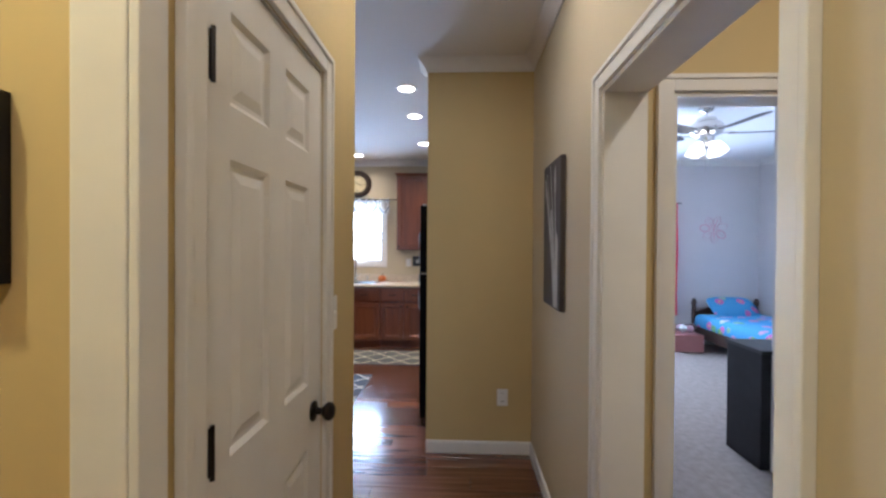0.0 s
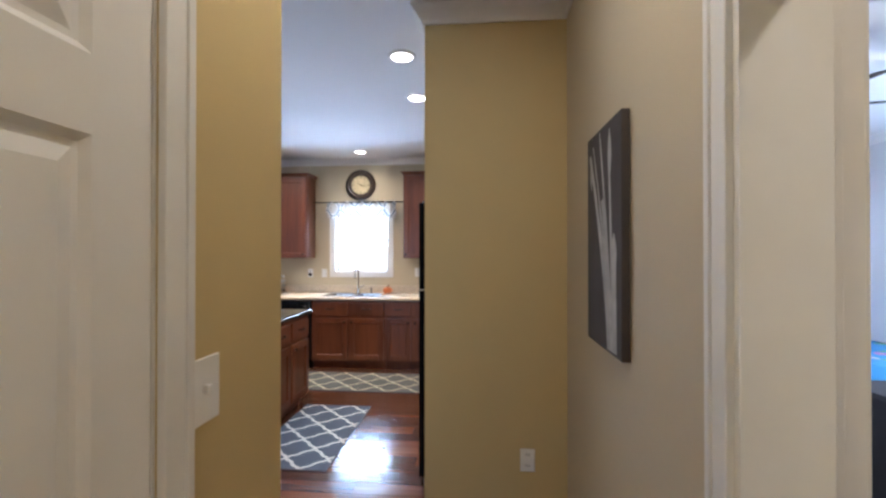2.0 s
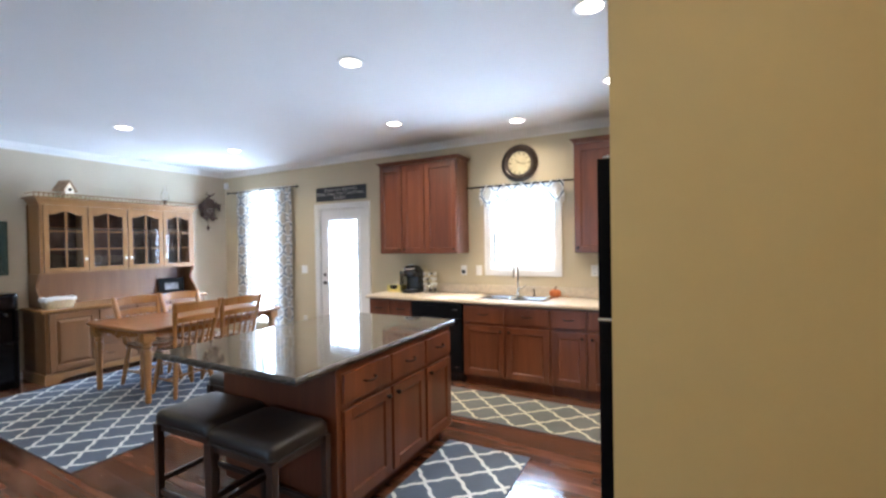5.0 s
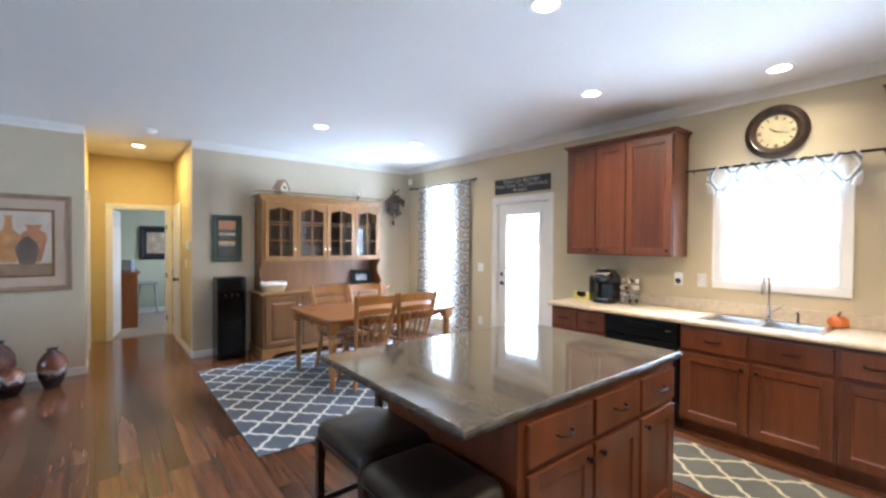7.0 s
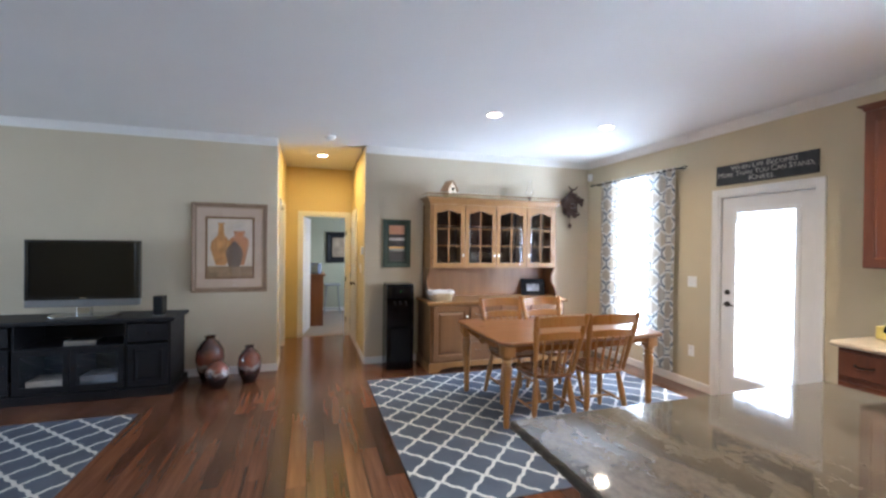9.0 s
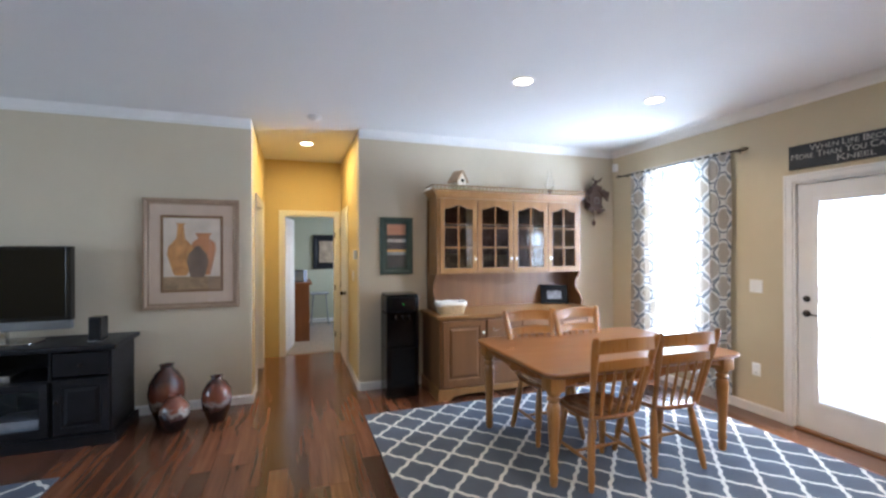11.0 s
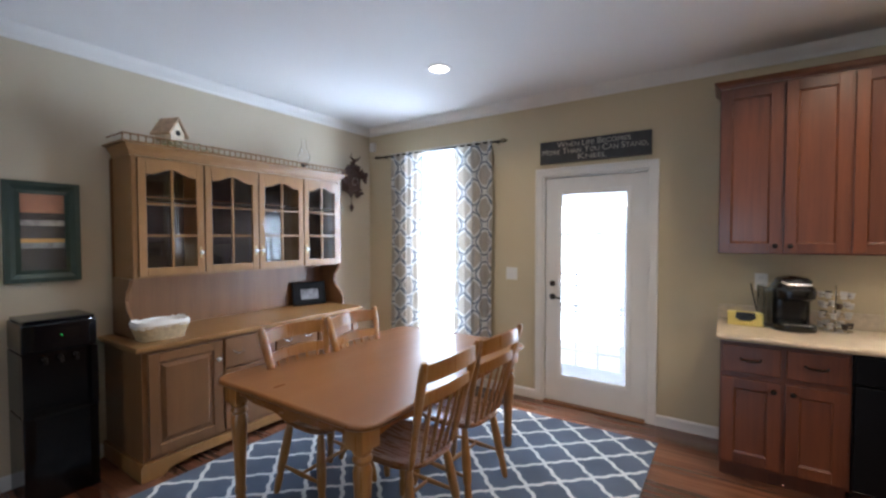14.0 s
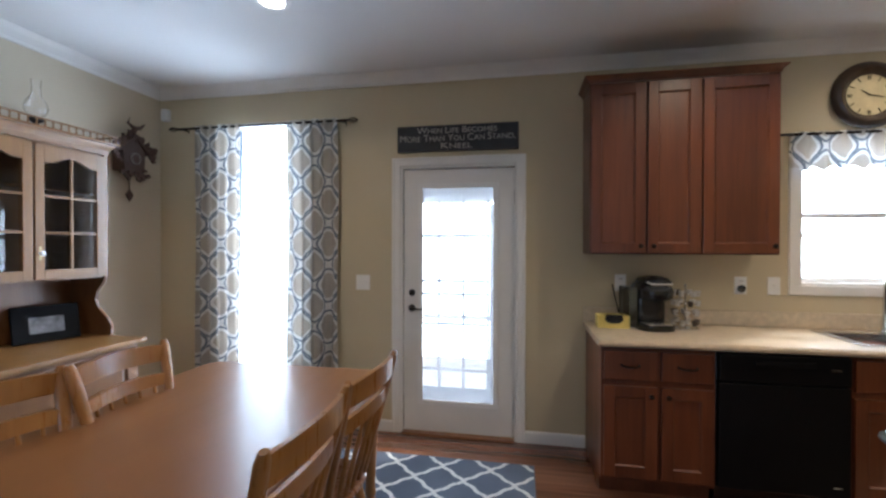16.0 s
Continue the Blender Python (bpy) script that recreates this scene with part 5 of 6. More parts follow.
for i, (a, b) in enumerate(zip(edges, edges[1:])):
    a, b = a + 0.006, b - 0.006
    bm, (gx0, gx1, gz0, gzs, rise) = glazed_door(a, b, UZ0 + 0.012, UZ1 - 0.012, uf - 0.001)
    d = part("door", bm, OAK, hu)
    gx = (gx0 + gx1) / 2
    bm = B()
    box(bm, gx - 0.007, gx + 0.007, uf - 0.02, uf - 0.008, gz0 - 0.001, gzs + rise + 0.002)
    for k in (1, 2):
        z = gz0 + (gzs - gz0 + 0.02) * k / 3
        box(bm, gx0 - 0.001, gx - 0.007, uf - 0.0195, uf - 0.0085, z - 0.006, z + 0.006)
        box(bm, gx + 0.007, gx1 + 0.001, uf - 0.0195, uf - 0.0085, z - 0.006, z + 0.006)
    part("glazing_bar", bm, OAK, d)
    pane = part("pane", box(B(), gx0 - 0.004, gx1 + 0.004, uf - 0.006, uf - 0.003, gz0 - 0.004, gzs + rise + 0.006), GLASS, d)
    small_knob(d, (b - 0.025) if i in (0, 1) else (a + 0.025), 1.40, uf - 0.021, PORCELAIN, "white porcelain knob")
    part("knob_plate", box(B(), *(((b - 0.032), (b - 0.018)) if i in (0, 1) else ((a + 0.018), (a + 0.032))), uf - 0.0235, uf - 0.0212, 1.36, 1.44, bevel=0.001), BRASS, d)


# things in and on the hutch
def crock(name, m, prof, material, label, category, n=20):
    root = thing(name, label, category, m)
    part("body", lathe(B(), prof, n), material, root, smooth=True)
    return root


CHINA = plain("white_china", (0.70, 0.70, 0.70), 0.2, var=0.05)
ba = thing("wicker_basket", "small woven basket with a white cloth liner on the sideboard", "basket", pose(-6.62, 4.17, 0.841, 0, 0, 90))
WICKER = plain("pale_wicker", (0.47, 0.35, 0.20), 0.8, var=0.2, scale=40)
bm = B()
for k in range(9):
    z = 0.004 + k * 0.0115
    s = 1 + 0.03 * k
    pts = [((0.125 * s) * (abs(math.cos(a)) ** 0.5) * (1 if math.cos(a) > 0 else -1), (0.085 * s) * (abs(math.sin(a)) ** 0.5) * (1 if math.sin(a) > 0 else -1), z + 0.003 * math.sin(24 * a + k * math.pi)) for a in [2 * math.pi * i / 48 for i in range(49)]]
    rod(bm, pts, 0.0065, n=5)
box(bm, -0.12, 0.12, -0.08, 0.08, 0.0, 0.008)
part("weave", bm, WICKER, ba)
bm = B()
rg = random.Random(3)
rings = []
for d, z in ((1.27, 0.085), (1.30, 0.108), (1.24, 0.126), (1.12, 0.118), (1.05, 0.06)):
    rings.append([(0.125 * d * (abs(math.cos(a)) ** 0.5) * (1 if math.cos(a) > 0 else -1), 0.085 * d * (abs(math.sin(a)) ** 0.5) * (1 if math.sin(a) > 0 else -1), z + rg.uniform(-0.008, 0.006)) for a in [2 * math.pi * i / 40 for i in range(40)]])
loft(bm, rings, cap=False)
part("liner", bm, plain("white_linen", (0.74, 0.72, 0.68), 0.9, var=0.05), ba, "white linen liner", smooth=True)

hs = thing("birdhouse", "small pale wooden birdhouse with a tan roof on the hutch", "ornament", pose(-6.80, 4.33, gz, 0, 0, 112) @ Matrix.Diagonal((1.12, 1.12, 1.08, 1)))
HOUSE = plain("weathered_cream_wood", (0.60, 0.50, 0.36), 0.8, var=0.2, scale=20)
ROOF = plain("weathered_roof", (0.40, 0.26, 0.15), 0.7, var=0.3, scale=25)
part("body", prism(B(), [(-0.052, 0), (0.052, 0), (0.052, 0.105), (0.0, 0.185), (-0.052, 0.105)], -0.06, 0.06, "y"), HOUSE, hs)
for s in (-1, 1):
    part("roof", prism(B(), [(0.0, 0.205), (s * 0.078, 0.088), (s * 0.072, 0.078), (0.0, 0.187)], -0.072, 0.072, "y"), ROOF, hs)
part("hole", lathe(B(), [(0.018, 0.0), (0.018, 0.003)], 14), BLACK, hs, m=pose(0, -0.0605, 0.10, 90))
tw = thing("dry_garland", "dry leafy twigs lying along the hutch top", "garland", pose(-6.72, 4.45, gz + 0.004))
rg = random.Random(5)
bm = B()
LEAFM = plain("dry_leaf", (0.22, 0.20, 0.09), 0.8, var=0.3, scale=40)
for i in range(70):
    y = rg.uniform(-0.22, 0.18)
    x = rg.uniform(-0.06, 0.05)
    z = rg.uniform(0.002, 0.04)
    a, l = rg.uniform(0, 6.28), rg.uniform(0.02, 0.035)
    c = Vector((x, y, z))
    u = Vector((math.cos(a), math.sin(a), rg.uniform(-0.2, 0.5))) * l
    w = Vector((-math.sin(a), math.cos(a), 0.2)) * l * 0.35
    vs = [bm.verts.new(p) for p in (c, c + u * 0.5 + w, c + u, c + u * 0.5 - w)]
    bm.faces.new(vs)
rod(bm, [(0, -0.22, 0.006), (0.02, -0.05, 0.012), (-0.01, 0.1, 0.008), (0.0, 0.2, 0.005)], 0.003, n=5)
part("leaves", bm, LEAFM, tw)
ol = thing("oil_lamp", "hurricane lamp with clear glass chimney on the hutch", "lamp", pose(-6.83, 5.51, gz))
part("base", lathe(B(), [(0.04, 0), (0.034, 0.01), (0.013, 0.02), (0.013, 0.035), (0.034, 0.05), (0.036, 0.068), (0.026, 0.075)], 18), IRON, ol, smooth=True)
part("chimney", lathe(B(), [(0.026, 0.075), (0.05, 0.10), (0.058, 0.13), (0.048, 0.165), (0.026, 0.20), (0.021, 0.25), (0.026, 0.295), (0.024, 0.295), (0.019, 0.25), (0.024, 0.20), (0.046, 0.164), (0.056, 0.13), (0.048, 0.101), (0.024, 0.077)], 22, cap=False), GLASS, ol, "clear glass chimney", smooth=True)
pf = thing("photo_frame", "black picture frame standing on the sideboard", "picture frame", pose(-6.90, 5.62, 0.842, -14, 0, 70))
bx("frame", (-0.165, 0.165, -0.012, 0.012, 0, 0.23), SATIN, pf, 0.004)
bx("photo", (-0.085, 0.085, -0.0135, -0.0125, 0.055, 0.155), plain("grey_photo", (0.16, 0.16, 0.17), 0.3, var=0.8, scale=14), pf, 0)

# cuckoo clock
cc = thing("cuckoo_clock", "dark carved wooden cuckoo clock on the wall", "clock", pose(XW + 0.003, 6.262, 2.122, 0, 0, 90))
CARVED = wood("dark_carved_wood", (0.035, 0.017, 0.012), (0.11, 0.055, 0.038), "z", rough=0.5, coat=0.0)
part("case", prism(B(), [(-0.085, -0.10), (0.085, -0.10), (0.095, 0.06), (0.0, 0.16), (-0.095, 0.06)], -0.11, 0.0, "y"), CARVED, cc)
for s in (-1, 1):
    part("roof", prism(B(), [(0, 0.19), (s * 0.13, 0.055), (s * 0.115, 0.042), (0, 0.165)], -0.13, 0.0, "y"), CARVED, cc)
part("dial", lathe(B(), [(0.05, 0), (0.05, 0.008), (0.03, 0.012)], 20), CARVED, cc, m=pose(0, -0.111, 0.0, 90))
for k in range(12):
    a = k * math.pi / 6
    part("numeral", rod(B(), [(0.034 * math.cos(a), -0.1235, 0.034 * math.sin(a)), (0.045 * math.cos(a), -0.1235, 0.045 * math.sin(a))], 0.003, n=4), PORCELAIN, cc)
rg = random.Random(8)
bm = B()
for k in range(90):
    a = rg.uniform(-0.25, math.pi + 0.25) if k < 62 else rg.uniform(math.pi + 0.9, 2 * math.pi - 0.9)
    r = rg.uniform(0.105, 0.165)
    c = Vector((r * math.cos(a), rg.uniform(-0.135, -0.09), r * math.sin(a) * 0.95 + 0.02))
    l = rg.uniform(0.03, 0.055)
    b_ = a + rg.uniform(-0.9, 0.9)
    u = Vector((math.cos(b_), rg.uniform(-0.5, 0.1), math.sin(b_))) * l
    w = Vector((-math.sin(b_), 0, math.cos(b_))) * l * 0.4
    loft(bm, [[c, c + u * 0.5 + w, c + u, c + u * 0.5 - w], [c + Vector((0, 0.012, 0)), c + u * 0.5 + w + Vector((0, 0.012, 0)), c + u + Vector((0, 0.012, 0)), c + u * 0.5 - w + Vector((0, 0.012, 0))]])
rod(bm, [(-0.02, -0.11, 0.19), (0.0, -0.11, 0.235), (0.05, -0.11, 0.25), (0.10, -0.10, 0.29)], [0.025, 0.02, 0.014, 0.006], n=6)
rod(bm, [(0.0, -0.11, 0.235), (-0.05, -0.10, 0.27), (-0.03, -0.10, 0.31)], [0.014, 0.010, 0.004], n=6)
part("carved_leaves", bm, CARVED, cc)
part("pendulum", rod(B(), [(0, -0.06, -0.10), (0, -0.06, -0.26)], 0.004), CARVED, cc)
part("pendulum_leaf", prism(B(), [(0, -0.24), (0.03, -0.28), (0, -0.33), (-0.03, -0.28)], -0.068, -0.055, "y"), CARVED, cc)

# water cooler
GLOSSY = plain("gloss_black_plastic", (0.003, 0.003, 0.004), 0.16, var=0.2, bump=0.0, spec=0.35)
wc = thing("water_cooler", "tall glossy black water cooler beside the hutch", "water cooler", pose(-6.68, 3.675, 0, 0, 0, 90))
bm = B()
prism(bm, [(-0.17, 0.0), (-0.17, 0.30), (0.17, 0.30), (0.17, 0.0), (0.12, -0.02), (-0.12, -0.02)], 0.015, 0.5, "z", bevel=0.006)
part("cabinet", bm, GLOSSY, wc)
bm = B()
prism(bm, [(-0.17, 0.03), (-0.17, 0.30), (0.17, 0.30), (0.17, 0.03)], 0.505, 0.86, "z", bevel=0.006)
box(bm, -0.17, -0.135, -0.01, 0.029, 0.505, 0.86)
box(bm, 0.135, 0.17, -0.01, 0.029, 0.505, 0.86)
part("bay", bm, GLOSSY, wc)
part("head", prism(B(), [(-0.17, 0.0), (-0.17, 0.30), (0.17, 0.30), (0.17, 0.0), (0.12, -0.025), (-0.12, -0.025)], 0.865, 1.03, "z", bevel=0.012), GLOSSY, wc)
part("lid", box(B(), -0.16, 0.16, 0.0, 0.29, 1.031, 1.048, bevel=0.006), GLOSSY, wc)
bx("panel", (-0.08, 0.08, -0.027, -0.025, 0.93, 0.99), DARKGLASS, wc, 0.0005)
bx("status_light", (-0.006, 0.0, -0.0285, -0.027, 0.952, 0.957), glow("green_led", (0.1, 1.0, 0.2), 1.0), wc, 0, "lit green indicator")
for x in (-0.07, 0.0, 0.07):
    part("tap", rod(B(), [(x, 0.029, 0.82), (x, -0.005, 0.82), (x, -0.012, 0.79)], [0.012, 0.011, 0.008]), IRON, wc, smooth=True)
bx("drip_tray", (-0.13, 0.13, -0.03, 0.03, 0.50, 0.512), GLOSSY, wc, 0.003)
bx("base", (-0.165, 0.165, -0.01, 0.295, 0, 0.016), GLOSSY, wc, 0)
part("cable", rod(B(), [(0.16, 0.30, 0.5), (0.21, 0.33, 0.44), (0.215, 0.34, 0.40), (0.20, 0.345, 0.41)], 0.004), GLOSSY, wc)

# dining table
tb = thing("dining_table", "honey pine dining table with rounded corners and turned legs", "table")
TX0, TX1, TY0, TY1, TZ = -5.83, -4.67, 4.09, 5.76, 0.74


bm = B()
loft(bm, [[(*p, z) for p in round_rect(TX0 + i, TX1 - i, TY0 + i, TY1 - i, 0.10)] for i, z in ((0.012, TZ - 0.032), (0.0, TZ - 0.022), (0.0, TZ - 0.010), (0.004, TZ - 0.003), (0.012, TZ))])
part("tabletop", bm, TABLETOP, tb)


def apron(p, q, axis, f):
    n = 24
    top, low = TZ - 0.033, []
    for i in range(n + 1):
        u = i / n
        dip = 0.03 * math.exp(-((u - 0.5) / 0.07) ** 2) - 0.02 * (math.exp(-((u - 0.1) / 0.06) ** 2) + math.exp(-((u - 0.9) / 0.06) ** 2))
        low.append((p + (q - p) * u, TZ - 0.10 - dip))
    out = low + [(q, top), (p, top)]
    return prism(B(), out, f, f + 0.02, axis)


part("apron", apron(TX0 + 0.12, TX1 - 0.12, "y", TY0 + 0.06), PINE, tb)
part("apron", apron(TX0 + 0.12, TX1 - 0.12, "y", TY1 - 0.11), PINE, tb)
part("apron", apron(TY0 + 0.12, TY1 - 0.12, "x", TX0 + 0.06), PINE, tb)
part("apron", apron(TY0 + 0.12, TY1 - 0.12, "x", TX1 - 0.08), PINE, tb)
LEG = [(0.018, 0), (0.022, 0.01), (0.024, 0.05), (0.020, 0.075), (0.026, 0.09), (0.026, 0.105), (0.022, 0.12), (0.028, 0.30), (0.036, 0.46), (0.038, 0.50), (0.028, 0.53), (0.038, 0.545), (0.038, 0.555), (0.030, 0.57), (0.040, 0.585), (0.040, 0.60)]
for x in (TX0 + 0.12, TX1 - 0.10):
    for y in (TY0 + 0.09, TY1 - 0.12):
        bm = lathe(B(), [(r_ * 1.15, z) for r_, z in LEG], 18, (x, y, 0.0102))
        box(bm, x - 0.055, x + 0.055, y - 0.055, y + 0.055, 0.61, TZ - 0.033, bevel=0.010)
        part("leg", bm, PINE_Z, tb, smooth=True)


def chair(m):
    """Faces -y in its own frame: the backrest stands at +y."""
    root = thing("dining_chair", "honey pine spindle back dining chair with a brown saddle seat", "chair", m, "dining chairs round the table")
    w, d = 0.215, 0.21
    bm = B()
    n = 40
    rings = []
    for s, z in ((0.94, 0.425), (1.0, 0.435), (1.0, 0.448), (0.96, 0.457), (0.75, 0.452), (0.45, 0.444), (0.1, 0.446)):
        r = []
        for i in range(n):
            a = 2 * math.pi * i / n
            ca, sa = math.cos(a), math.sin(a)
            x = w * s * math.copysign(abs(ca) ** 0.6, ca) * (1.0 - 0.06 * sa)
            y = d * s * math.copysign(abs(sa) ** 0.6, sa)
            r.append((x, y, z))
        rings.append(r)
    loft(bm, rings)
    part("seat", bm, SEATWOOD, root, "brown scooped wooden seat", smooth=True)
    prof = [0.015, 0.019, 0.022, 0.017, 0.024, 0.026, 0.021, 0.016]
    feet = {}
    for x in (-1, 1):
        for y in (-1, 1):
            top, foot = Vector((x * 0.15, y * 0.13, 0.43)), Vector((x * 0.205, y * 0.20, 0.0))
            part("leg", rod(B(), [foot.lerp(top, t) for t in (0, 0.08, 0.2, 0.27, 0.34, 0.6, 0.85, 1)], prof, n=10), PINE_Z, root, smooth=True)
            feet[x, y] = foot.lerp(top, 0.38)
    for x in (-1, 1):
        a, b = feet[x, -1], feet[x, 1]
        part("stretcher", rod(B(), [a, a.lerp(b, 0.3), a.lerp(b, 0.5), a.lerp(b, 0.7), b], [0.008, 0.011, 0.014, 0.011, 0.008]), PINE_Z, root, smooth=True)
    a, b = feet[-1, -1].lerp(feet[-1, 1], 0.5), feet[1, -1].lerp(feet[1, 1], 0.5)
    part("stretcher", rod(B(), [a, a.lerp(b, 0.3), a.lerp(b, 0.5), a.lerp(b, 0.7), b], [0.008, 0.011, 0.014, 0.011, 0.008]), PINE_Z, root, smooth=True)
    for x in (-1, 1):
        p0, p1 = Vector((x * 0.175, 0.165, 0.44)), Vector((x * 0.235, 0.285, 0.965))
        part("post", rod(B(), [p0, p0.lerp(p1, 0.3), p0.lerp(p1, 0.75), p0.lerp(p1, 0.95), p1], [0.017, 0.020, 0.028, 0.026, 0.016], n=12, squash=0.7), PINE_Z, root, smooth=True)

    def rail(z0, z1, t0, bow, name):
        bm = B()
        rings = []
        for i in range(13):
            u = -1 + i / 6
            tt = (t0 - 0.44) / 0.525
            x = u * (0.175 + 0.06 * tt - 0.008)
            y = 0.165 + 0.12 * tt + bow * (1 - u * u)
            arc = 0.014 * (1 - u * u)
            rings.append([(x, y - 0.009, z0 + arc * 0.6), (x, y + 0.009, z0 + arc * 0.6), (x, y + 0.012, z1 + arc), (x, y - 0.006, z1 + arc)])
        loft(bm, rings)
        part(name, bm, PINE_Z, root, smooth=True)
    rail(0.865, 0.945, 0.905, 0.035, "crest_rail")
    rail(0.755, 0.81, 0.78, 0.03, "lower_rail")
    for i in range(5):
        u = (-1 + i / 2) * 0.72
        p0 = Vector((u * 0.17, 0.185, 0.445))
        p1 = Vector((u * 0.205, 0.243 + 0.03 * (1 - u * u), 0.765))
        part("spindle", rod(B(), [p0, p0.lerp(p1, 0.4), p1], [0.008, 0.0115, 0.007]), PINE_Z, root, smooth=True)
    return root


c0 = chair(pose(-4.83, 4.56, 0.0102, 0, 0, -90))
copy_thing(c0, pose(-4.825, 5.075, 0.0102, 0, 0, -93))
copy_thing(c0, pose(-5.46, 4.575, 0.0102, 0, 0, 90))
copy_thing(c0, pose(-5.44, 5.06, 0.0102, 0, 0, 92))


# ---- pictures ----
def framed(name, label, m, w, h, fw, frame_mat, mat_w=0.0, mat_col=None, depth=0.03):
    """A framed picture on a wall, its face to -y: frame, mount and the picture's own ground."""
    root = thing(name, label, "picture", m)
    bm = B()
    prof = [(0, 0), (0, depth), (fw * 0.35, depth), (fw * 0.7, depth * 0.6), (fw, depth * 0.75), (fw, 0.004)]
    loft(bm, [[(sx * (w / 2 - o), -d, sz * (h / 2 - o)) for o, d in prof] for sx, sz in ((-1, -1), (1, -1), (1, 1), (-1, 1), (-1, -1))], cap=False)
    part("frame", bm, frame_mat, root)
    if mat_w:
        bx("mount", (-w / 2 + fw, w / 2 - fw, -0.008, -0.002, -h / 2 + fw, h / 2 - fw), mat_col, root, 0)
    return root


def blob(parent, name, prof, x, z0, y, material):
    """A flat painted shape from half widths and heights."""
    pts = [(x + r, z0 + h) for r, h in prof] + [(x - r, z0 + h) for r, h in reversed(prof)]
    part(name, prism(B(), pts, y - 0.0008, y, "y"), material, parent)


GILT = wood("pale_gilt_wood", (0.25, 0.155, 0.095), (0.42, 0.29, 0.19), "z", rough=0.5, coat=0.0)
MOUNT = plain("beige_mount", (0.50, 0.36, 0.27), 0.8, var=0.06)
vp = framed("framed_picture", "framed print of clay jugs in a wide beige mount", pose(XW + 0.004, 1.727, 1.473, 0, 0, 90), 0.80, 1.03, 0.055, GILT, 0.1, MOUNT)
bx("inner_frame", (-0.26, 0.26, -0.014, -0.008, -0.36, 0.36), OAK_DARK, vp, 0.002)
bx("print", (-0.235, 0.235, -0.016, -0.0142, -0.335, 0.335), plain("cream_print", (0.56, 0.45, 0.36), 0.7, var=0.12, scale=8), vp, 0)
bx("painted_table", (-0.235, 0.235, -0.0172, -0.0162, -0.335, -0.215), plain("brown_print", (0.25, 0.15, 0.08), 0.7, var=0.35, scale=14), vp, 0)
OCHRE = plain("ochre_print", (0.46, 0.20, 0.06), 0.7, var=0.35, scale=12)
RUSSET = plain("russet_print", (0.42, 0.16, 0.06), 0.7, var=0.35, scale=12)
UMBER = plain("umber_print", (0.13, 0.08, 0.06), 0.7, var=0.35, scale=12)
blob(vp, "painted_jug", [(0.045, 0), (0.06, 0.02), (0.112, 0.20), (0.10, 0.27), (0.035, 0.35), (0.024, 0.47), (0.04, 0.49)], -0.095, -0.205, -0.0175, OCHRE)
blob(vp, "painted_jug", [(0.05, 0), (0.06, 0.02), (0.105, 0.25), (0.095, 0.31), (0.045, 0.35), (0.068, 0.40)], 0.095, -0.205, -0.0172, RUSSET)
blob(vp, "painted_jug", [(0.05, 0), (0.065, 0.02), (0.092, 0.15), (0.075, 0.22), (0.03, 0.27), (0.015, 0.295)], 0.045, -0.222, -0.0186, UMBER)
part("painted_handle", rod(B(), [(0.13, -0.017, 0.15), (0.17, -0.017, 0.165), (0.195, -0.017, 0.12), (0.18, -0.017, 0.06)], 0.005, n=5, squash=0.1), RUSSET, vp)
part("glazing", box(B(), -0.345, 0.345, -0.0215, -0.0200, -0.46, 0.46), GLASS, vp).visible_shadow = False

GREENF = wood("green_painted_wood", (0.02, 0.04, 0.032), (0.05, 0.085, 0.068), "z", rough=0.45, coat=0.1)
gp = framed("framed_picture", "green framed picture of a shore at sunset", pose(XW + 0.004, 3.69, 1.545, 0, 0, 90), 0.36, 0.62, 0.075, GREENF)
cols = [(-0.235, -0.10, plain("dark_water_print", (0.03, 0.035, 0.045), 0.5, var=0.4, scale=20)), (-0.10, -0.065, plain("pale_water_print", (0.30, 0.32, 0.34), 0.5, var=0.4, scale=25)),
        (-0.065, -0.04, plain("sun_glint_print", (0.62, 0.36, 0.12), 0.5, var=0.2)), (-0.04, 0.04, plain("dark_shore_print", (0.04, 0.04, 0.05), 0.5, var=0.5, scale=30)),
        (0.04, 0.075, plain("mist_print", (0.42, 0.40, 0.40), 0.5, var=0.4, scale=20)), (0.075, 0.12, plain("dark_hill_print", (0.05, 0.045, 0.05), 0.5, var=0.4, scale=20)), (0.12, 0.235, plain("sunset_print", (0.45, 0.20, 0.12), 0.5, var=0.15, scale=12))]
for z0, z1, mt in cols:
    bx("painted_band", (-0.105, 0.105, -0.008, -0.004, z0, z1), mt, gp, 0)
part("glazing", box(B(), -0.106, 0.106, -0.0115, -0.0100, -0.236, 0.236), GLASS, gp).visible_shadow = False

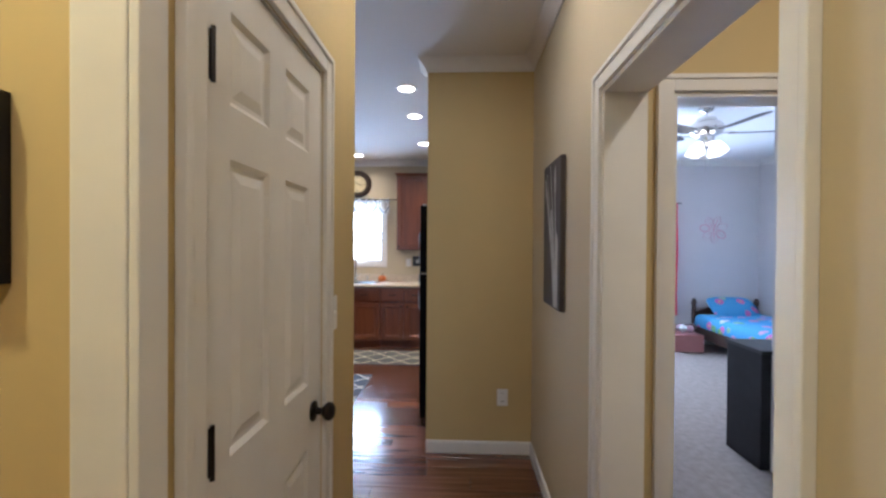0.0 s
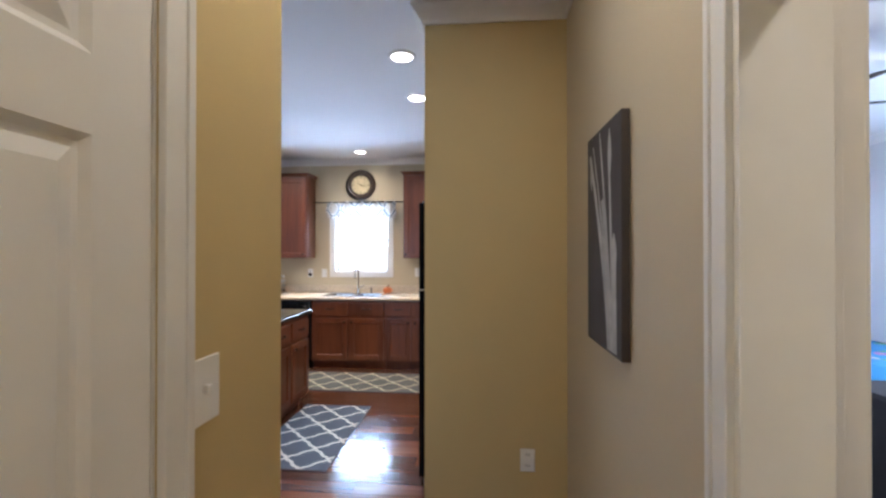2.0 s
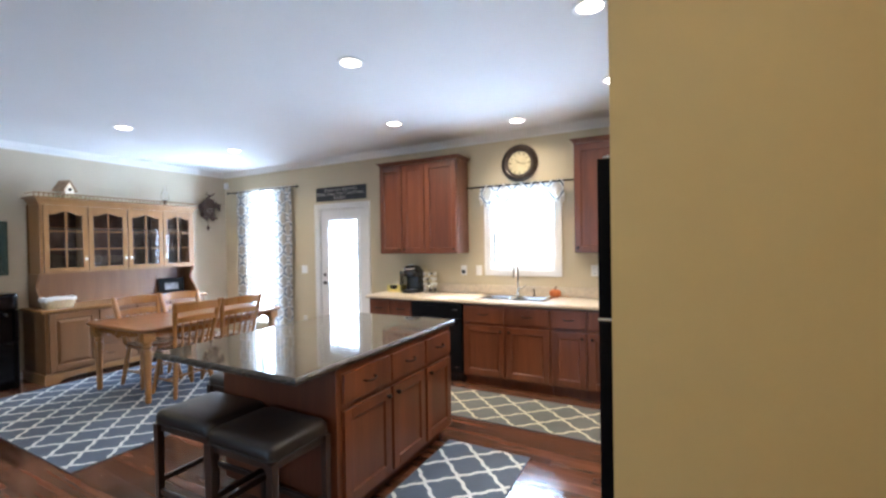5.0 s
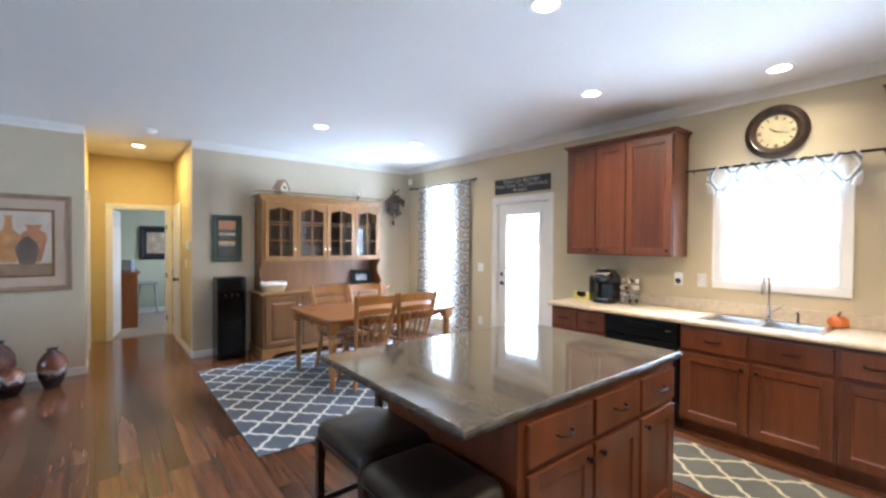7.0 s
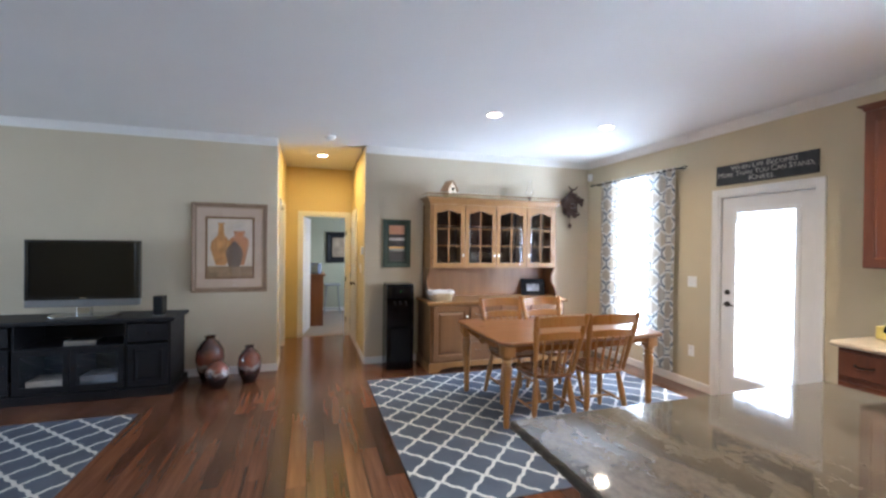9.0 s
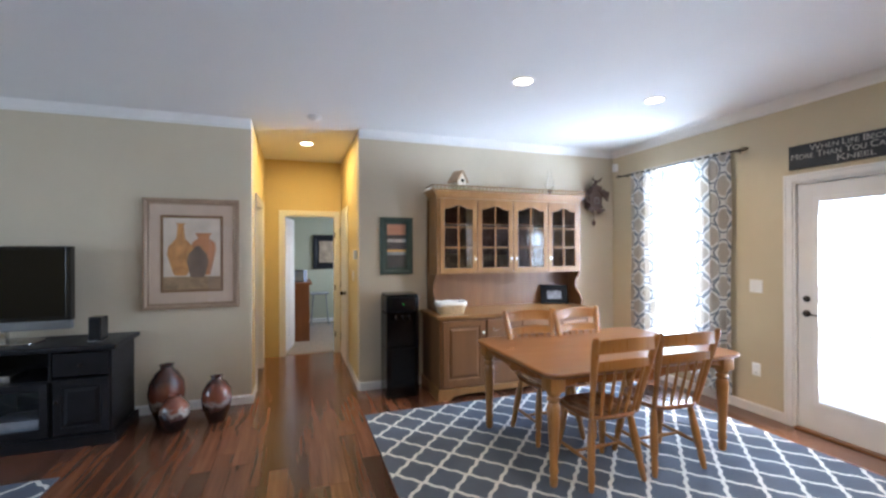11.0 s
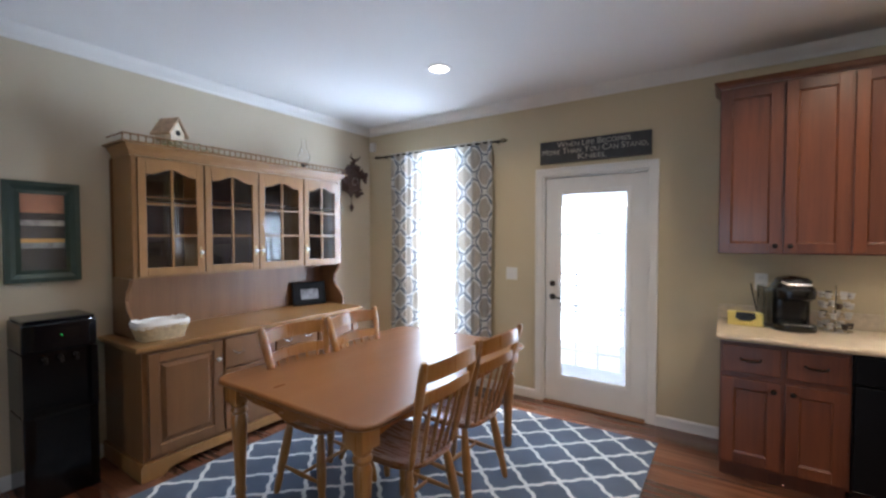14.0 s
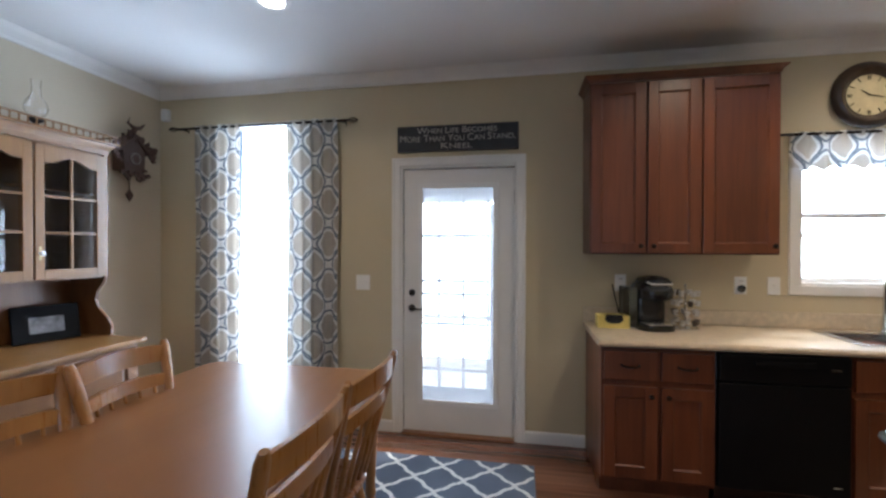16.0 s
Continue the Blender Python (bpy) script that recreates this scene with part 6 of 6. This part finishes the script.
# canvas in the hall
CANVAS = plain("dark_canvas", (0.062, 0.050, 0.048), 0.75, var=0.2, scale=5, fine=300, bump=0.3)
PETAL = plain("pale_grey_paint", (0.42, 0.40, 0.37), 0.75, var=0.25, scale=12)
cv = thing("canvas_picture", "unframed dark canvas with pale long stemmed flowers", "picture", pose(0.323, 2.318, 1.534, 0, 0, -90))
CW, CH = 0.40, 0.765
bx("canvas", (-CW / 2, CW / 2, -0.026, 0, -CH / 2, CH / 2), CANVAS, cv, 0.003)
rg = random.Random(2)
for x0, x1, zt, r0, r1 in ((0.075, -0.155, 0.30, 0.022, 0.012), (0.09, -0.115, 0.33, 0.014, 0.005), (0.10, -0.03, 0.36, 0.016, 0.006), (0.115, 0.075, 0.28, 0.016, 0.008), (0.10, 0.0, 0.12, 0.022, 0.014), (0.13, 0.13, -0.06, 0.024, 0.018)):
    pts = [Vector((x0 + (x1 - x0) * (s ** 1.4), -0.0265, -CH / 2 + 0.01 + (zt + CH / 2) * s)) for s in [i / 8 for i in range(9)]]
    part("painted_stem", rod(B(), pts, [r0 + (r1 - r0) * i / 8 for i in range(9)], n=6, squash=0.05), PETAL, cv)
for x, z, w, h in ((0.085, 0.27, 0.020, 0.085), (0.128, -0.06, 0.028, 0.07), (-0.14, 0.24, 0.016, 0.06)):
    pts = [Vector((x, -0.0268, z - h + 2 * h * i / 8)) for i in range(9)]
    part("painted_bud", rod(B(), pts, [w * max(0.15, math.sin(math.pi * (i + 0.3) / 8.6)) for i in range(9)], n=6, squash=0.05), PETAL, cv)
bf = framed("framed_picture", "black framed picture on the hall alcove wall", pose(-0.985, 0.629, 1.55, 0, 0, 0), 0.30, 0.275, 0.04, BLACKWOOD, 0.1, plain("grey_print", (0.3, 0.28, 0.25), 0.6, var=0.3))

# ---- living area ----
ts = thing("tv_stand", "long black wooden television stand with glass doors", "tv stand", pose(-6.45, 0.445, 0, 0, 0, 90))
W2 = 0.86
bx("bottom_board", (-W2 + 0.03, W2 - 0.03, 0.03, 0.53, 0.07, 0.09), BLACKWOOD, ts, 0)
bx("back_board", (-W2 + 0.03, W2 - 0.03, 0.51, 0.53, 0.09, 0.735), BLACKWOOD, ts, 0)
for x in (-W2 + 0.03, -0.45, 0.43, W2 - 0.05):
    bx("upright", (x, x + 0.02, 0.03, 0.51, 0.09, 0.735), BLACKWOOD, ts, 0)
bx("upright", (-0.01, 0.01, 0.03, 0.51, 0.09, 0.50), BLACKWOOD, ts, 0)
for a, b in ((-0.43, 0.43), (-W2 + 0.05, -0.45), (0.45, W2 - 0.05)):
    bx("shelf", (a, b, 0.03, 0.51, 0.50, 0.52), BLACKWOOD, ts, 0)
part("top", box(B(), -W2 - 0.01, W2 + 0.01, -0.01, 0.55, 0.736, 0.775, bevel=0.010), BLACKWOOD, ts)
part("plinth", prism(B(), [(-W2 - 0.005, 0.0), (W2 + 0.005, 0.0), (W2 + 0.005, 0.06), (W2 - 0.012, 0.085), (-W2 + 0.012, 0.085), (-W2 - 0.005, 0.06)], 0.0, 0.04, "y"), BLACKWOOD, ts)
for s in (-1, 1):
    part("plinth", box(B(), *sorted((s * (W2 - 0.025), s * (W2 + 0.004))), 0.041, 0.54, 0, 0.075, bevel=0.004), BLACKWOOD, ts)
    a, b = sorted((s * 0.455, s * (W2 - 0.035)))
    d = part("drawer", drawer_front(a + 0.01, b - 0.01, 0.545, 0.72, 0.029), BLACKWOOD, ts)
    small_knob(d, (a + b) / 2, 0.63, 0.01)
    d = framed_leaf("door", a + 0.01, b - 0.01, 0.105, 0.515, 0.029, BLACKWOOD, ts, rail=0.05, t=0.02, steps=RAISED)
    small_knob(d, a + 0.035 if s > 0 else b - 0.035, 0.36, 0.009)
    a, b = sorted((s * 0.005, s * 0.435))
    bm = B()
    for q in ((a, a + 0.05, 0.10, 0.51), (b - 0.05, b, 0.10, 0.51), (a + 0.05, b - 0.05, 0.10, 0.16), (a + 0.05, b - 0.05, 0.455, 0.51)):
        box(bm, q[0], q[1], 0.01, 0.029, q[2], q[3], bevel=0.002)
    d = part("glass_door", bm, BLACKWOOD, ts)
    part("pane", box(B(), a + 0.045, b - 0.045, 0.018, 0.022, 0.155, 0.46), GLASS, d).visible_shadow = False
    small_knob(d, b - 0.025 if s < 0 else a + 0.025, 0.32, 0.009)
PAPER = plain("pale_paper_box", (0.45, 0.38, 0.32), 0.7, var=0.2, scale=20)
for x, z, w, h, mt, lb in ((-0.22, 0.0905, 0.15, 0.11, PAPER, "pale box behind the stand's glass door"), (0.22, 0.0905, 0.17, 0.07, plain("blue_grey_case", (0.16, 0.19, 0.24), 0.4, var=0.2), "blue grey box behind the stand's glass door"),
                           (0.20, 0.161, 0.15, 0.06, plain("grey_case", (0.22, 0.23, 0.26), 0.4, var=0.2), "grey player stacked behind the stand's glass door")):
    r_ = thing("media_box", lb, "media box", pose(-6.45, 0.445, 0, 0, 0, 90) @ pose(x, 0.2, z))
    bx("body", (-w, w, -0.12, 0.12, 0, h), mt, r_, 0.004)
db = thing("disc_player", "silver disc player on the open shelf of the stand", "player", pose(-6.45, 0.445, 0, 0, 0, 90) @ pose(0.06, 0.18, 0.5206))
bx("body", (-0.13, 0.13, -0.12, 0.12, 0, 0.05), STEEL, db, 0.004)
GREYSILVER = plain("dull_silver_plastic", (0.22, 0.22, 0.23), 0.35, metal=0.4, var=0.05)
tv = thing("television", "flat screen television, switched off, with a silver lower edge", "television", pose(-6.72, 0.455, 0.776, 0, 0, 90))
part("foot", prism(B(), round_rect(-0.28, 0.28, -0.13, 0.12, 0.08), 0, 0.018, bevel=0.004), STEEL, tv, "silver pedestal")
bx("neck", (-0.06, 0.06, -0.02, 0.03, 0.016, 0.10), STEEL, tv, 0.006)
bm = B()
for q in ((-0.475, -0.44, 0.17, 0.765), (0.44, 0.475, 0.17, 0.765), (-0.44, 0.44, 0.735, 0.765), (-0.44, 0.44, 0.17, 0.20)):
    box(bm, q[0], q[1], -0.03, 0.045, q[2], q[3], bevel=0.003)
box(bm, -0.43, 0.43, 0.0, 0.07, 0.18, 0.75)
part("bezel", bm, BLACK, tv)
bx("screen", (-0.441, 0.441, -0.022, -0.002, 0.199, 0.736), DARKGLASS, tv, 0, "dark glossy screen")
bx("lower_edge", (-0.475, 0.475, -0.03, 0.03, 0.10, 0.168), GREYSILVER, tv, 0.008, "silver speaker bar")
bx("badge", (-0.03, 0.03, -0.032, -0.0305, 0.18, 0.19), STEEL, tv, 0)
spk = thing("speaker", "small black upright speaker on the stand", "speaker", pose(-6.62, 1.14, 0.776, 0, 0, 80))
bx("cabinet", (-0.045, 0.045, -0.05, 0.05, 0.012, 0.20), BLACK, spk, 0.006)
bx("foot", (-0.05, 0.05, -0.055, 0.055, 0, 0.012), STEEL, spk, 0.003)
bx("cloth_front", (-0.04, 0.04, -0.054, -0.0502, 0.02, 0.192), plain("black_speaker_cloth", (0.006, 0.006, 0.007), 0.9, var=0.1), spk, 0.001)


def vase_glaze():
    m, nt, nd, b = shader("vase_glaze")
    tc = nd.new("ShaderNodeTexCoord")
    sep = nd.new("ShaderNodeSeparateXYZ")
    nt.links.new(tc.outputs["Object"], sep.inputs[0])
    nz = world_noise(nt, 9.0, 5.0)
    h = mth(nt, "ADD", sep.outputs[2], mth(nt, "MULTIPLY_ADD", nz, 0.30, -0.15))
    col = ramp(nt, mth(nt, "MULTIPLY", h, 2.4), [(0.20, (0.010, 0.007, 0.008)), (0.36, (0.05, 0.022, 0.018)), (0.45, (0.26, 0.21, 0.18)), (0.54, (0.17, 0.05, 0.025)), (0.74, (0.12, 0.035, 0.02)), (0.92, (0.05, 0.018, 0.012))])
    nt.links.new(col, b.inputs["Base Color"])
    b.inputs["Roughness"].default_value = 0.16
    b.inputs["Coat Weight"].default_value = 0.4
    return m


GLAZE = vase_glaze()
for x, y, s, h in ((-6.80, 1.57, 1.0, 0.50), (-6.55, 1.69, 0.80, 0.30), (-6.66, 1.985, 0.85, 0.40)):
    r = 0.145 * s
    prof = [(r * 0.45, 0), (r * 0.55, h * 0.02), (r * 0.9, h * 0.3), (r, h * 0.52), (r * 0.92, h * 0.70), (r * 0.62, h * 0.86), (r * 0.36, h * 0.93), (r * 0.34, h * 0.97), (r * 0.42, h), (r * 0.34, h - 0.005), (r * 0.3, h * 0.9)]
    v = thing("floor_vase", "glazed red brown and grey pottery floor vase", "vase", pose(x, y, 0), "pottery vases on the floor")
    part("body", lathe(B(), prof, 28), GLAZE, v, smooth=True)

# ---- passage and office ----
door = tagged(thing("door_5", "closed white six panel door in the passage", "door", pose(-8.72, 3.280, 0.01, 0, 0, 0)), kind="structure")
part("door_leaf", box(B(), 0.0, 0.68, -0.02, 0.0, 0, 1.99), TRIM, door)
part("door_casing", box(B(), -0.06, 0.74, -0.008, 0.0, 0, 2.06), TRIM, door)
knob(door, 0.62, 0.93, -0.02)
for z in (0.25, 1.0, 1.75):
    hinge(door, 0.0, z, -0.021)
dk = thing("desk", "brown wooden office desk seen from its end", "desk", pose(-9.80, 2.57, 0))
WALNUT = wood("brown_desk_wood", (0.13, 0.045, 0.020), (0.26, 0.10, 0.045), "z", rough=0.4)
bx("side_panel", (-0.02, 0.0, 0, 0.29, 0.0, 0.93), WALNUT, dk)
bx("side_panel", (-1.0, -0.98, 0, 0.29, 0.0, 0.93), WALNUT, dk)
bx("back_panel", (-0.98, -0.02, 0.0, 0.015, 0.0, 0.93), WALNUT, dk)
bx("top", (-1.02, 0.02, -0.01, 0.33, 0.931, 0.965), WALNUT, dk, 0.006)
mo = thing("monitor", "dark blue office monitor on the desk", "monitor", pose(-10.0, 2.70, 0.966, 0, 0, 60))
bx("screen", (-0.12, 0.12, -0.06, 0.06, 0.0, 0.20), plain("blue_black_plastic", (0.05, 0.06, 0.12), 0.3), mo, 0.01)
bx("face", (-0.105, 0.105, -0.064, -0.0605, 0.02, 0.185), plain("pale_blue_screen", (0.30, 0.36, 0.48), 0.3), mo, 0)
pic = framed("framed_picture", "dark framed landscape on the office wall", pose(-11.597, 3.38, 1.46, 0, 0, 90), 0.80, 0.70, 0.13, BLACKWOOD, 0.1, plain("tan_landscape_print", (0.36, 0.27, 0.19), 0.7, var=0.4, scale=7))
st = thing("stool", "pale metal folding stool by the office wall", "stool", pose(-11.3, 3.10, 0.0042))
bm = B()
for s in (-0.17, 0.17):
    rod(bm, [(0.14, s, 0), (-0.1, s * 0.7, 0.62)], 0.01)
    rod(bm, [(-0.14, s, 0), (0.1, s * 0.7, 0.62)], 0.01)
part("legs", bm, GREYBAR, st)
bx("seat", (-0.15, 0.15, -0.17, 0.17, 0.615, 0.645), GREYBAR, st, 0.008)
part("rung", rod(B(), [(-0.11, -0.15, 0.08), (-0.11, 0.15, 0.08)], 0.008), GREYBAR, st)

# ---- bedroom ----
bd = thing("bed", "single bed with a dark wooden frame and posts", "bed", pose(3.31, 4.55, 0.0042))
DKW = wood("dark_bed_wood", (0.03, 0.016, 0.010), (0.085, 0.045, 0.028), "z", rough=0.45)
bx("side_rail", (0.0, 0.03, 0.04, 1.96, 0.14, 0.30), DKW, bd)
bx("side_rail", (0.92, 0.95, 0.04, 1.96, 0.14, 0.30), DKW, bd)
for x in (0.02, 0.93):
    part("post", lathe(B(), [(0.03, 0), (0.03, 0.55), (0.02, 0.58), (0.034, 0.62), (0.036, 0.65), (0.024, 0.69), (0.004, 0.71)], 14, (x, 2.0, 0)), DKW, bd, smooth=True)
    part("post", lathe(B(), [(0.03, 0), (0.03, 0.30), (0.02, 0.32)], 14, (x, 0.02, 0)), DKW, bd, smooth=True)
part("headboard", prism(B(), [(0.04, 0.25), (0.91, 0.25), (0.91, 0.50), (0.7, 0.57), (0.475, 0.59), (0.25, 0.57), (0.04, 0.50)], 1.985, 2.015, "y"), DKW, bd)


def floral():
    m, nt, nd, b = shader("floral_bedding")
    geo = nd.new("ShaderNodeNewGeometry")
    vo = nd.new("ShaderNodeTexVoronoi")
    vo.inputs["Scale"].default_value = 7.0
    nt.links.new(geo.outputs["Position"], vo.inputs["Vector"])
    inner = mth(nt, "LESS_THAN", vo.outputs["Distance"], 0.40)
    eye = mth(nt, "LESS_THAN", vo.outputs["Distance"], 0.12)
    sep = nd.new("ShaderNodeSeparateColor")
    nt.links.new(vo.outputs["Color"], sep.inputs[0])
    petal = ramp(nt, sep.outputs[0], [(0.25, (0.66, 0.16, 0.42)), (0.5, (0.62, 0.62, 0.70)), (0.8, (0.16, 0.40, 0.14))])
    base = mixc(nt, mth(nt, "MULTIPLY", inner, mth(nt, "GREATER_THAN", sep.outputs[1], 0.35)), (0.09, 0.34, 0.64), petal)
    nt.links.new(mixc(nt, mth(nt, "MULTIPLY", eye, mth(nt, "GREATER_THAN", sep.outputs[1], 0.35)), base, (0.65, 0.55, 0.2)), b.inputs["Base Color"])
    b.inputs["Roughness"].default_value = 0.85
    bumped(nt, b, world_noise(nt, 14, 3.0), 0.5, 0.02)
    return m


FLORAL = floral()
mt = thing("bedspread", "bright blue floral bedspread over the mattress", "bedding", pose(3.31, 4.55, 0.0042))
bm = B()
loft(bm, [[(*p, z + 0.012 * math.sin(7 * p[0] + 5 * p[1])) for p in round_rect(-0.015 + i, 0.965 - i, 0.02 + i, 1.95 - i, 0.08)] for i, z in ((0.0, 0.305), (-0.012, 0.34), (0.0, 0.44), (0.03, 0.48), (0.12, 0.495), (0.3, 0.50))])
part("cloth", bm, FLORAL, mt, smooth=True)
pw = thing("pillow", "plump pillow in a blue floral case on the bed", "pillow", pose(3.78, 6.36, 0.60, 38, 0, 0))
bm = B()
loft(bm, [[(0.33 * s * math.copysign(abs(math.cos(a)) ** 0.45, math.cos(a)), 0.21 * s * math.copysign(abs(math.sin(a)) ** 0.45, math.sin(a)), z) for a in [2 * math.pi * i / 32 for i in range(32)]] for s, z in ((0.3, -0.065), (0.75, -0.05), (0.97, -0.012), (1.0, 0), (0.97, 0.012), (0.75, 0.055), (0.3, 0.07))])
part("case", bm, FLORAL, pw, smooth=True)
dr = thing("dresser", "black wooden bedroom dresser behind the closet wall", "dresser", pose(1.80, 2.905, 0.0042))
bx("body", (0.0, 0.95, 0.0, 0.36, 0.0, 0.765), BLACKWOOD, dr, 0.004)
bx("top", (-0.008, 0.96, -0.012, 0.372, 0.766, 0.79), plain("black_laminate_top", (0.016, 0.016, 0.018), 0.4, var=0.1), dr, 0.003)
for k in range(3):
    bx("drawer", (0.03, 0.92, 0.361, 0.378, 0.03 + k * 0.24, 0.255 + k * 0.24), BLACKWOOD, dr, 0.003)
fl_ = flower("flower_decal", pose(3.64, YB - 0.009, 1.74), 0.21, FAINT_PINK, "faint pink outline flower decals on the bedroom wall", 7)
brod = thing("curtain_rod", "thin dark curtain rod over the bedroom window", "curtain rod")
part("bar", rod(B(), [(1.3, 6.53, 2.125), (3.12, 6.53, 2.125)], 0.009), IRON, brod)
for x in (1.35, 3.10):
    part("bracket", rod(B(), [(x, 6.53, 2.125), (x, YB - 0.004, 2.125)], 0.007), IRON, brod)
cu = thing("curtain", "bright pink bedroom curtain panel", "curtain", pose(2.80, 6.53, 0))
part("cloth", cloth(B(), 0, 0.27, 0.45, 2.135, 0, 0.02, 4, 21), plain("pink_cloth", (0.70, 0.06, 0.12), 0.85, var=0.1), cu, smooth=True)
bn = thing("toy_bin", "pink toy bin with soft toys before the bedroom wall", "toy bin", pose(3.02, 6.25, 0.0042))
bx("bin", (-0.20, 0.20, -0.18, 0.18, 0, 0.24), plain("dusty_pink", (0.45, 0.20, 0.19), 0.7), bn, 0.012)
rg = random.Random(6)
for k in range(9):
    part("toy", lathe(B(), [(0.01, -0.05), (0.045, -0.03), (0.055, 0.0), (0.04, 0.035), (0.008, 0.05)], 12, (rg.uniform(-0.15, 0.15), rg.uniform(-0.13, 0.13), 0.26 + rg.uniform(0, 0.10))), (DKW, CHINA, FAINT_PINK)[k % 3], bn, smooth=True)

fan = thing("ceiling_fan", "brushed nickel ceiling fan with dark blades and lit glass shades", "ceiling fan", pose(2.10, 4.10, CEILING - 0.11))
part("canopy", lathe(B(), [(0.065, 0.109), (0.066, 0.09), (0.05, 0.065), (0.014, 0.05)], 20), CHROME, fan, smooth=True)
part("downrod", rod(B(), [(0, 0, 0.06), (0, 0, -0.002)], 0.012), CHROME, fan, smooth=True)
part("motor", lathe(B(), [(0.08, 0), (0.09, -0.03), (0.13, -0.05), (0.15, -0.10), (0.12, -0.15), (0.07, -0.17), (0.06, -0.21), (0.09, -0.23), (0.04, -0.25)], 28), CHROME, fan, "brushed nickel motor housing", smooth=True)
BLADE = wood("espresso_blade_wood", (0.010, 0.006, 0.004), (0.03, 0.017, 0.011), "x", rough=0.45, coat=0.0)
for k in range(5):
    a = radians(72 * k - 9)
    bm = B()
    out = [(0.20, -0.05), (0.30, -0.06), (0.62, -0.07), (0.66, -0.04), (0.67, 0.0), (0.66, 0.04), (0.62, 0.07), (0.30, 0.06), (0.20, 0.05)]
    loft(bm, [[(u, v, z + v * 0.2) for u, v in out] for z in (-0.146, -0.14)])
    part("blade", bm, BLADE, fan, "dark wooden blade", m=pose(0, 0, 0, 0, 0, math.degrees(a)))
    part("blade_arm", box(B(), 0.10, 0.24, -0.015, 0.015, -0.139, -0.132), CHROME, fan, m=pose(0, 0, 0, 0, 0, math.degrees(a)))
SHADE = glow("lit_frosted_glass", (1.0, 0.93, 0.82), 4.5)
for k in range(4):
    a = radians(90 * k + 30)
    part("shade", lathe(B(), [(0.02, 0.0), (0.035, -0.02), (0.05, -0.06), (0.058, -0.10), (0.02, -0.105)], 16), SHADE, fan, "lit frosted glass shade", smooth=True, m=pose(0.10 * math.cos(a), 0.10 * math.sin(a), -0.24, 22 * math.sin(a), -22 * math.cos(a), 0))
for k, l in ((0.02, 0.20), (-0.02, 0.26)):
    part("pull_chain", rod(B(), [(k, -0.03, -0.25), (k, -0.03, -0.25 - l)], 0.002, n=5), CHROME, fan)
lamp("fan_lamp", "POINT", pose(2.10, 4.10, CEILING - 0.56), 15, (1.0, 0.9, 0.75))

# ---- outside ----
structure("ground", box(B(), -60, 60, YB + 0.15, 120, -0.5, -0.35), plain("dry_grass", (0.36, 0.37, 0.31), 0.9, var=0.25, scale=2), "pale dry lawn behind the house", "ground")
# the backdrop glows by itself, in place of the overexposed outdoors
structure("backdrop", box(B(), -40, 40, 60, 60.2, -0.5, 27), glow("backdrop_glow", (0.9, 0.95, 1.0), 6.0), "glowing sheet behind the garden for the bright outdoors", "backdrop")

# ---- floor planks ----
def planks():
    rng = random.Random(4)
    width, length = 0.126, 1.22
    mesh = {}
    rest = B()
    row = 0
    y = -3.2
    count = 0
    while y < YB - 0.01:
        w = min(width, YB - y)
        x = -8.88 - rng.random() * length
        while x < 0.32:
            x0, x1 = max(x, -8.88), min(x + length, 0.325)
            x += length
            if x1 - x0 < 0.02:
                continue
            yc = y + w / 2
            near = (-6.0 < x0 and x1 < 0.33 and 1.75 < yc < 5.9) and count < 300
            if near:
                key = (round(x1 - x0, 2), round(w, 3))
                if key not in mesh:
                    bm = B()
                    hw, hl, c = w / 2 - 0.0006, (x1 - x0) / 2 - 0.0006, 0.0014
                    loft(bm, [[(-hl, -hw, -0.011), (hl, -hw, -0.011), (hl, hw, -0.011), (-hl, hw, -0.011)],
                              [(-hl, -hw, -c), (hl, -hw, -c), (hl, hw, -c), (-hl, hw, -c)],
                              [(-hl + c, -hw + c, 0), (hl - c, -hw + c, 0), (hl - c, hw - c, 0), (-hl + c, hw - c, 0)]])
                    bmesh.ops.recalc_face_normals(bm, faces=bm.faces)
                    me = bpy.data.meshes.new("plank")
                    bm.to_mesh(me)
                    bm.free()
                    me.materials.append(PLANK)
                    mesh[key] = me
                ob = new("plank", mesh[key])
                ob.parent = floor
                ob.location = ((x0 + x1) / 2, yc, 0)
                count += 1
            else:
                box(rest, x0 + 0.0006, x1 - 0.0006, y + 0.0006, y + w - 0.0006, -0.011, 0)
        y += width
        row += 1
    tagged(part("planks", rest, PLANK_REST, floor), "", kind="stuff")


PLANK_REST = PLANK
planks()
